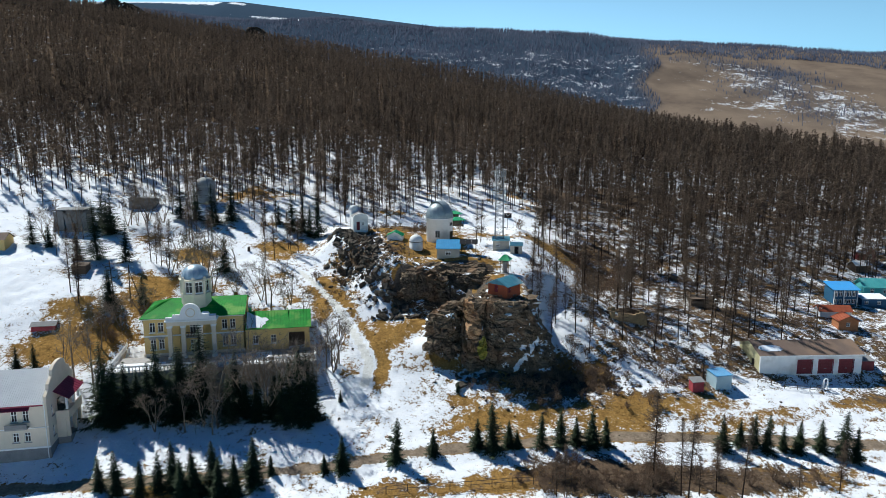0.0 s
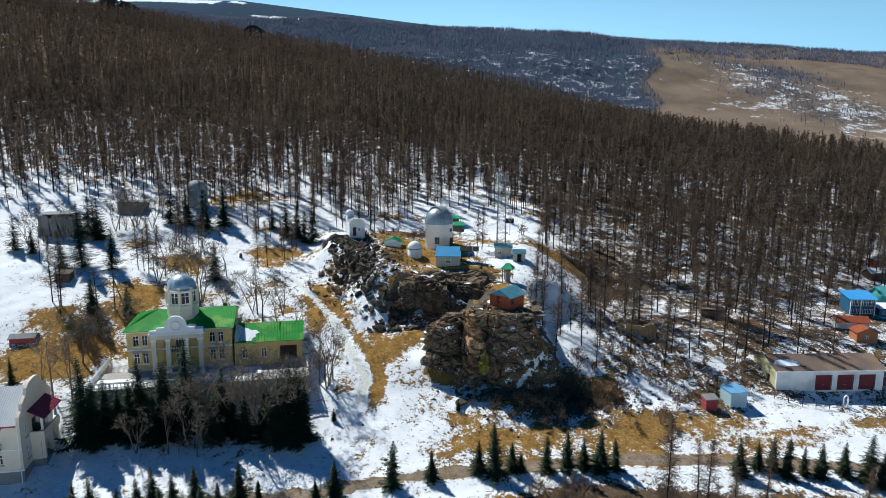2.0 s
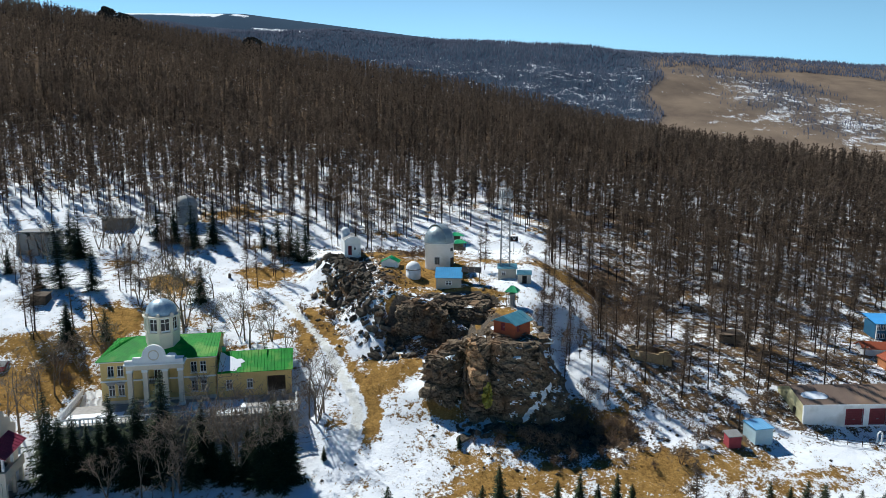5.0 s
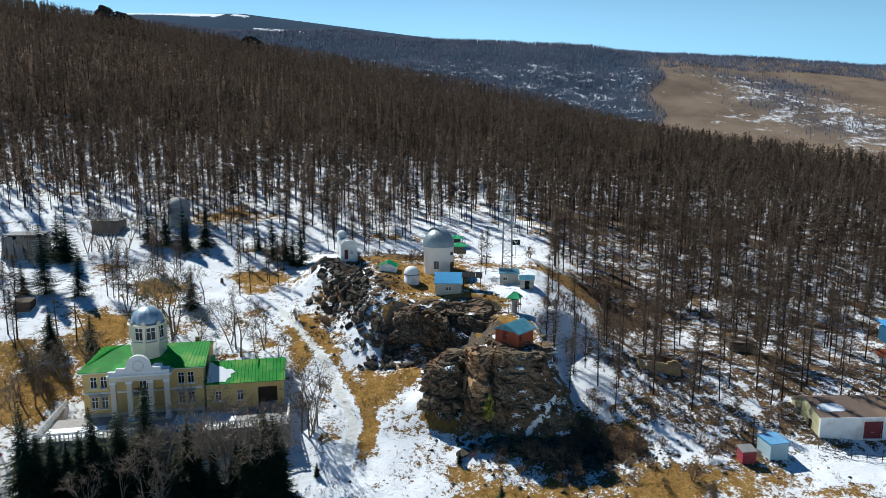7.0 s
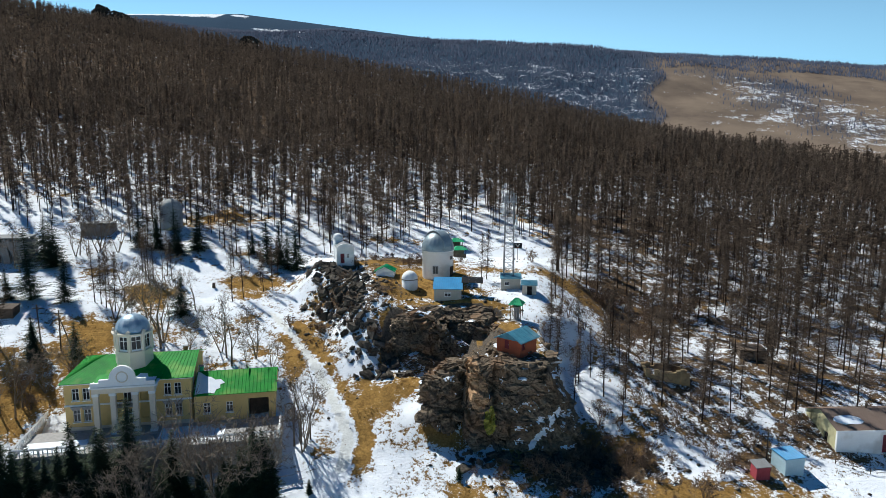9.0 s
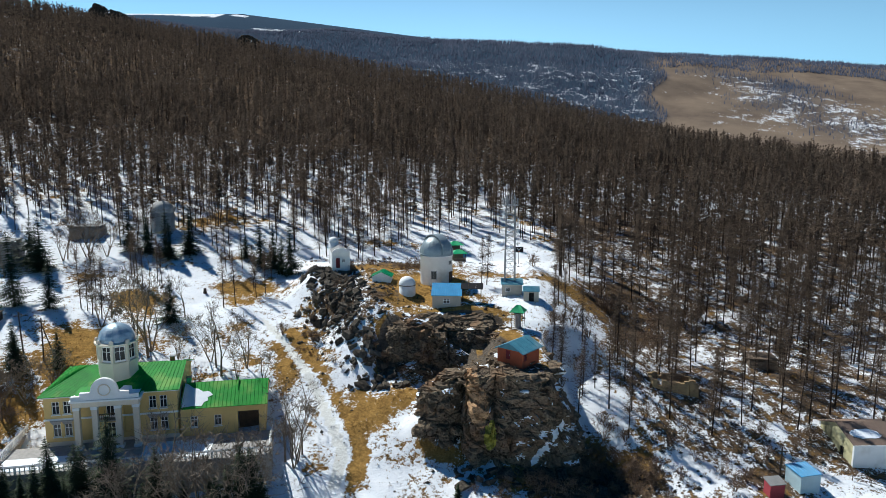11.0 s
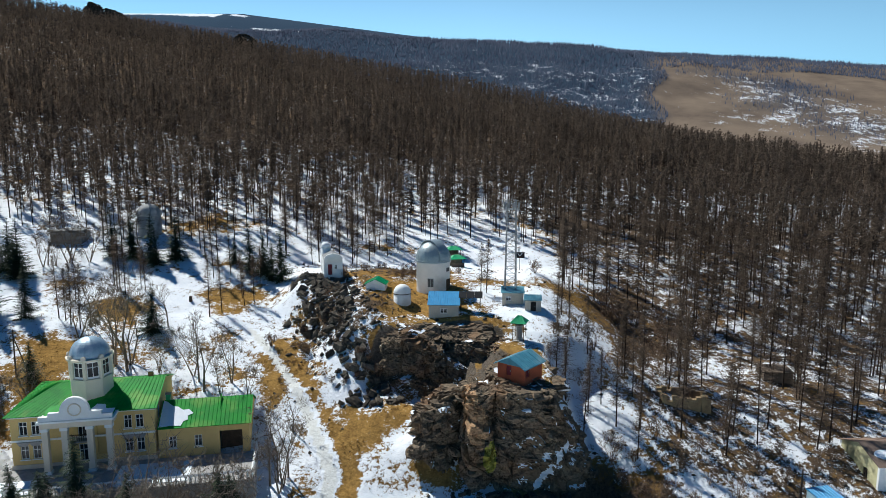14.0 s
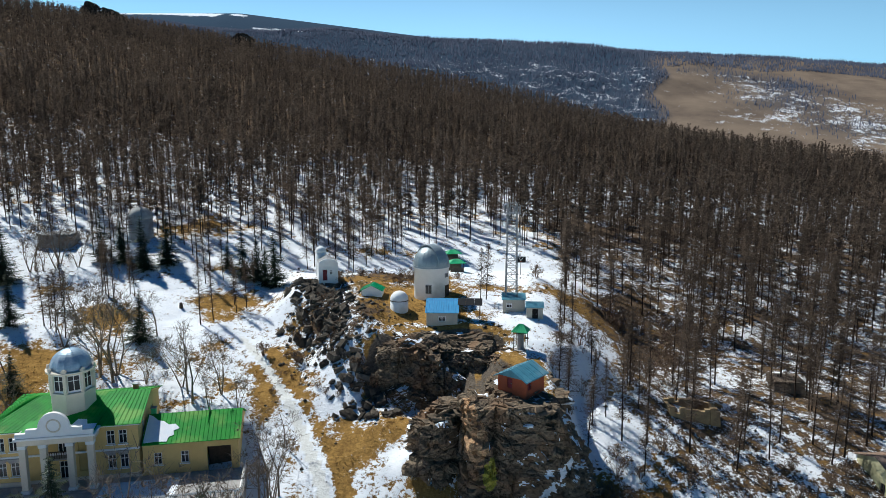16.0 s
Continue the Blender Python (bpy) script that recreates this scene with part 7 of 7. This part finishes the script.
BARE_TREES = ((-63.8, 111.9, 11), (-60.2, 111.3, 10.5), (-62.7, 119.7, 8), (-66, 113, 8), (-63, 122, 8), (-65.5, 120.5, 7.5), (-61, 125, 7), (-58, 127, 7), (-40.6, 106.4, 8), (-33.2, 106.4, 13), (-29.4, 106.2, 12), (-25.8, 106.4, 12), (-43.5, 104.6, 7), (-35.8, 104.2, 12.5), (-31, 104.8, 13), (-36.2, 102.6, 11), (-38.6, 103.2, 9.5), (-27.6, 105.6, 12), (-45.8, 101.5, 7), (-41, 101.3, 7), (-36.5, 100.8, 7), (-23.6, 107.2, 11), (-19.5, 115.4, 8.5), (-20.9, 116.6, 8.5), (-18.8, 117.6, 8), (-30.5, 128, 7), (-27.5, 131, 6), (-88.5, 163, 8), (-92, 161, 8), (-86, 160.5, 7), (-94, 158.5, 7))
plant(poplars, BARE_SLOPES + BARE_TREES, rb, tall=(9.5, 8.5, 10.5, 7.5))
bushes = [tree_kind("bush", *branching(rb, h, 0.05, 4, 0.75, 2, st), BUSH, BUSH, "leafless brown bush with dense thin stems", "bushes on the slopes") for h, st in ((2.6, 7), (2.0, 8), (3.2, 6))]
SHRUBS = ((26.4, 113.2), (30.0, 111.9), (46.8, 120.5), (51.8, 122.5), (38.2, 163.2, 1.6), (42.6, 164.0, 1.7), (47.4, 166.1, 1.6), (49.0, 161.8, 1.5), (24.5, 125.4), (19.2, 168.5), (17.2, 111.5), (35.2, 109.1), (30.4, 117.8), (-18.4, 151.6), (-27.6, 144.9), (-23.5, 150.2), (8.4, 111.1, 0.7), (17.1, 87.7), (20.7, 90.0), (-36.2, 90.8), (23.7, 114.6), (39.5, 113.8))
SHRUBS_FOOT = ((9, 113.5, 0.6), (12, 114.2, 0.7), (15, 113.6, 0.8), (18, 114.5, 0.8), (20, 112, 0.8), (22.5, 118.5), (25, 120), (27, 122.5), (24, 110.5, 0.7), (29, 115), (11, 110, 0.5), (5, 112.5, 0.5), (33, 121), (16.5, 108.5, 0.6), (36, 123), (39, 117), (42, 116), (27, 109, 0.6), (31, 108, 0.6))
SHRUBS_MORE = ((27.5, 117), (33, 115.5), (21, 117.2), (36, 119), (22, 121), (31, 126), (44, 123.5), (55, 124.5), (48, 125), (41, 127), (13, 112.6), (19, 109.5), (-12, 138), (-9, 136.5), (-6, 135.5), (-15, 140.5, 0.7), (-22, 143), (-7, 169, 0.6), (-2, 172, 0.6), (-11, 173, 0.6), (4, 165, 0.6), (33, 160, 1.9), (52, 164, 1.8), (35, 163, 1.8), (21, 118.5, 1), (23, 120.5, 1), (25, 117.6, 1.1), (27, 117, 1.2), (29, 116, 1.1), (41, 154, 1.9), (32, 164, 1.7), (17.5, 136, 0.7), (18.6, 139.5, 0.8), (20.5, 140.5, 0.9), (22, 136, 0.9))
SHRUBS_MORE += ((19, 129.5, 0.7), (22.5, 142, 1.2), (25, 140, 1.3), (14, 89.5, 0.9), (17, 91, 1), (22, 89, 1.1), (25, 91.2, 1), (28.5, 89.8, 1.1), (31, 91.6, 0.9), (36, 90.4, 1), (40, 91.8, 0.9), (44, 90, 1.1), (48, 91.5, 1), (54, 90.3, 1.1), (58, 91.6, 1), (11, 90.8, 0.8), (30, 139, 1.5), (33, 141, 1.5), (35, 145, 1.7), (39, 148, 1.7), (19, 116.2), (14, 115.2, 0.8), (24, 122.8, 1.1), (-63, 123.5, 1.3), (-65.5, 125.5, 1.2), (-61.5, 121.5, 1.2), (-67, 122, 1.1))
BRUSH = tuple((round(-22 + 24 * rb.uniform(), 1), round(157 + 18 * rb.uniform(), 1), round(0.3 + 0.35 * rb.uniform(), 2)) for _ in range(46)) + tuple((round(12 + 22 * rb.uniform(), 1), round(88 + 6 * rb.uniform(), 1), round(0.6 + 0.6 * rb.uniform(), 2)) for _ in range(26))
BRUSH += tuple((round(-24 + 15 * rb.uniform(), 1), round(134 + 17 * rb.uniform(), 1), round(0.25 + 0.25 * rb.uniform(), 2)) for _ in range(44))
plant(bushes, SHRUBS + SHRUBS_FOOT + SHRUBS_MORE + BRUSH, rb, 0.75, 1.15)


def litter():
    """Dry tufts and stones that break through the snow."""
    r3 = np.random.default_rng(31)
    p = np.stack([r3.uniform(-100, 100, 90000), r3.uniform(84, 205, 90000)], -1)
    z = surface_z(p[:, 0], p[:, 1])
    dzx = ground(p[:, 0] + 0.4, p[:, 1]) - ground(p[:, 0] - 0.4, p[:, 1])
    snow = land_shares(p[:, 0], p[:, 1], z, np.abs(dzx) / 0.8)[0]
    near_road = np.abs(p[:, 1] - along(ROAD, x=p[:, 0])) < 2.4
    clump = rough_noise(p[:, 0] * 0.35, p[:, 1] * 0.35, 5.0)
    keep = (r3.uniform(0, 1, len(p)) < np.clip(1.25 - 1.35 * snow, 0.05, 0.9) * smooth(0.40, 0.62, clump)) & ~near_road
    p, z = p[keep][:26000], z[keep][:26000]
    blades = 5
    n = len(p)
    q0 = np.repeat(np.stack([p[:, 0], p[:, 1], z - 0.05], -1), blades, 0) + r3.normal(0, 0.12, (n * blades, 3)) * np.array([1, 1, 0])
    size = np.repeat(r3.uniform(0.1, 0.32, n), blades)[:, None]
    q1 = q0 + (r3.normal(0, 0.45, (n * blades, 3)) * np.array([1, 1, 0]) + np.array([0, 0, 1.0])) * size
    v, f = strips(q0, q1, np.full(n * blades, 0.09), r3)
    tagged(new("dry_grass", raw_mesh("dry_grass", v, f, mat("dry_grass", (0.46, 0.29, 0.11), (0.26, 0.155, 0.06), 0.4, 0.95, bump=0, fine=2.0, spec=0.1, island=0.5))), "tufts of dry ochre grass poking through the snow", "grass", kind="stuff")
    m = 5200
    c = np.stack([r3.uniform(-30, 60, m), r3.uniform(100, 180, m)], -1)
    w = spots(c[:, 0], c[:, 1], ((-14, 146, 8, 8, 1.0), (-19, 153, 6, 8, 0.9), (8, 112, 14, 6, 0.12), (22, 116, 8, 6, 0.9), (-6, 134, 6, 3, 0.8), (-9, 171, 9, 5, 0.6), (3, 143, 9, 3, 0.6), (40, 112, 10, 5, 0.2)))
    c = c[r3.uniform(0, 1, m) < w + 0.03]
    base = np.array([(0, 0, 0.55), (0.6, 0, 0), (0.1, 0.55, 0.05), (-0.6, 0.1, 0), (-0.1, -0.6, 0.05), (0, 0, -0.4)])
    tri = np.array([(0, 1, 2), (0, 2, 3), (0, 3, 4), (0, 4, 1), (5, 2, 1), (5, 3, 2), (5, 4, 3), (5, 1, 4)])
    k = len(c)
    size = r3.uniform(0.15, 0.75, k) ** 1.3 * (1 + 0.8 * spots(c[:, 0], c[:, 1], ((-16, 149, 8, 9, 1.0),)))
    vv = base[None] * size[:, None, None] * r3.uniform(0.6, 1.4, (k, 6, 3)) + np.concatenate([c, surface_z(c[:, 0], c[:, 1])[:, None]], 1)[:, None]
    ff = (tri[None] + (np.arange(k) * 6)[:, None, None]).reshape(-1, 3)
    tagged(new("scattered_stones", raw_mesh("scattered_stones", vv.reshape(-1, 3), ff, ROCK_DARK)), "loose dark stones on the slopes", "stones", kind="stuff")


litter()


def far_trees():
    """The woods of the far slopes, blue-grey haze in their colour, each tree a small spire."""
    r2 = np.random.default_rng(21)
    p = np.stack([r2.uniform(-1400, 1400, 150000), r2.uniform(900, 1800, 150000)], -1)
    keep = (np.abs(p[:, 0]) < 0.75 * p[:, 1]) & (p[:, 0] - 0.305 * (p[:, 1] - 12) + 14 * np.sin(p[:, 1] * 0.03) < 0)
    patch = r2.uniform(0, 1, len(p)) < 0.6 * spots(p[:, 0], p[:, 1], COPSE)
    rim = p[:, 1] > 1500 + 20 * np.sin(p[:, 0] * 0.01)
    p = p[keep | patch | rim][:70000]
    z = surface_z(p[:, 0], p[:, 1])
    n = len(p)
    h, r = r2.uniform(4.0, 9.0, n), r2.uniform(0.6, 1.3, n)
    a = r2.uniform(0, 6.28, n)
    corners = [np.stack([p[:, 0] + r * np.cos(a + k * 2.094), p[:, 1] + r * np.sin(a + k * 2.094), z - 0.5], -1) for k in range(3)]
    tip = np.stack([p[:, 0], p[:, 1], z + h], -1)
    v = np.stack([*corners, tip], 1).reshape(-1, 3)
    i = np.arange(n)[:, None] * 4
    f = np.concatenate([i + np.array([[0, 1, 3]]), i + np.array([[1, 2, 3]]), i + np.array([[2, 0, 3]])])
    tagged(new("far_forest", raw_mesh("far_forest", v, f, HAZEWOOD)), "leafless wood covering the distant hills, haze put into its blue-grey colour", "forest", kind="stuff")


far_trees()
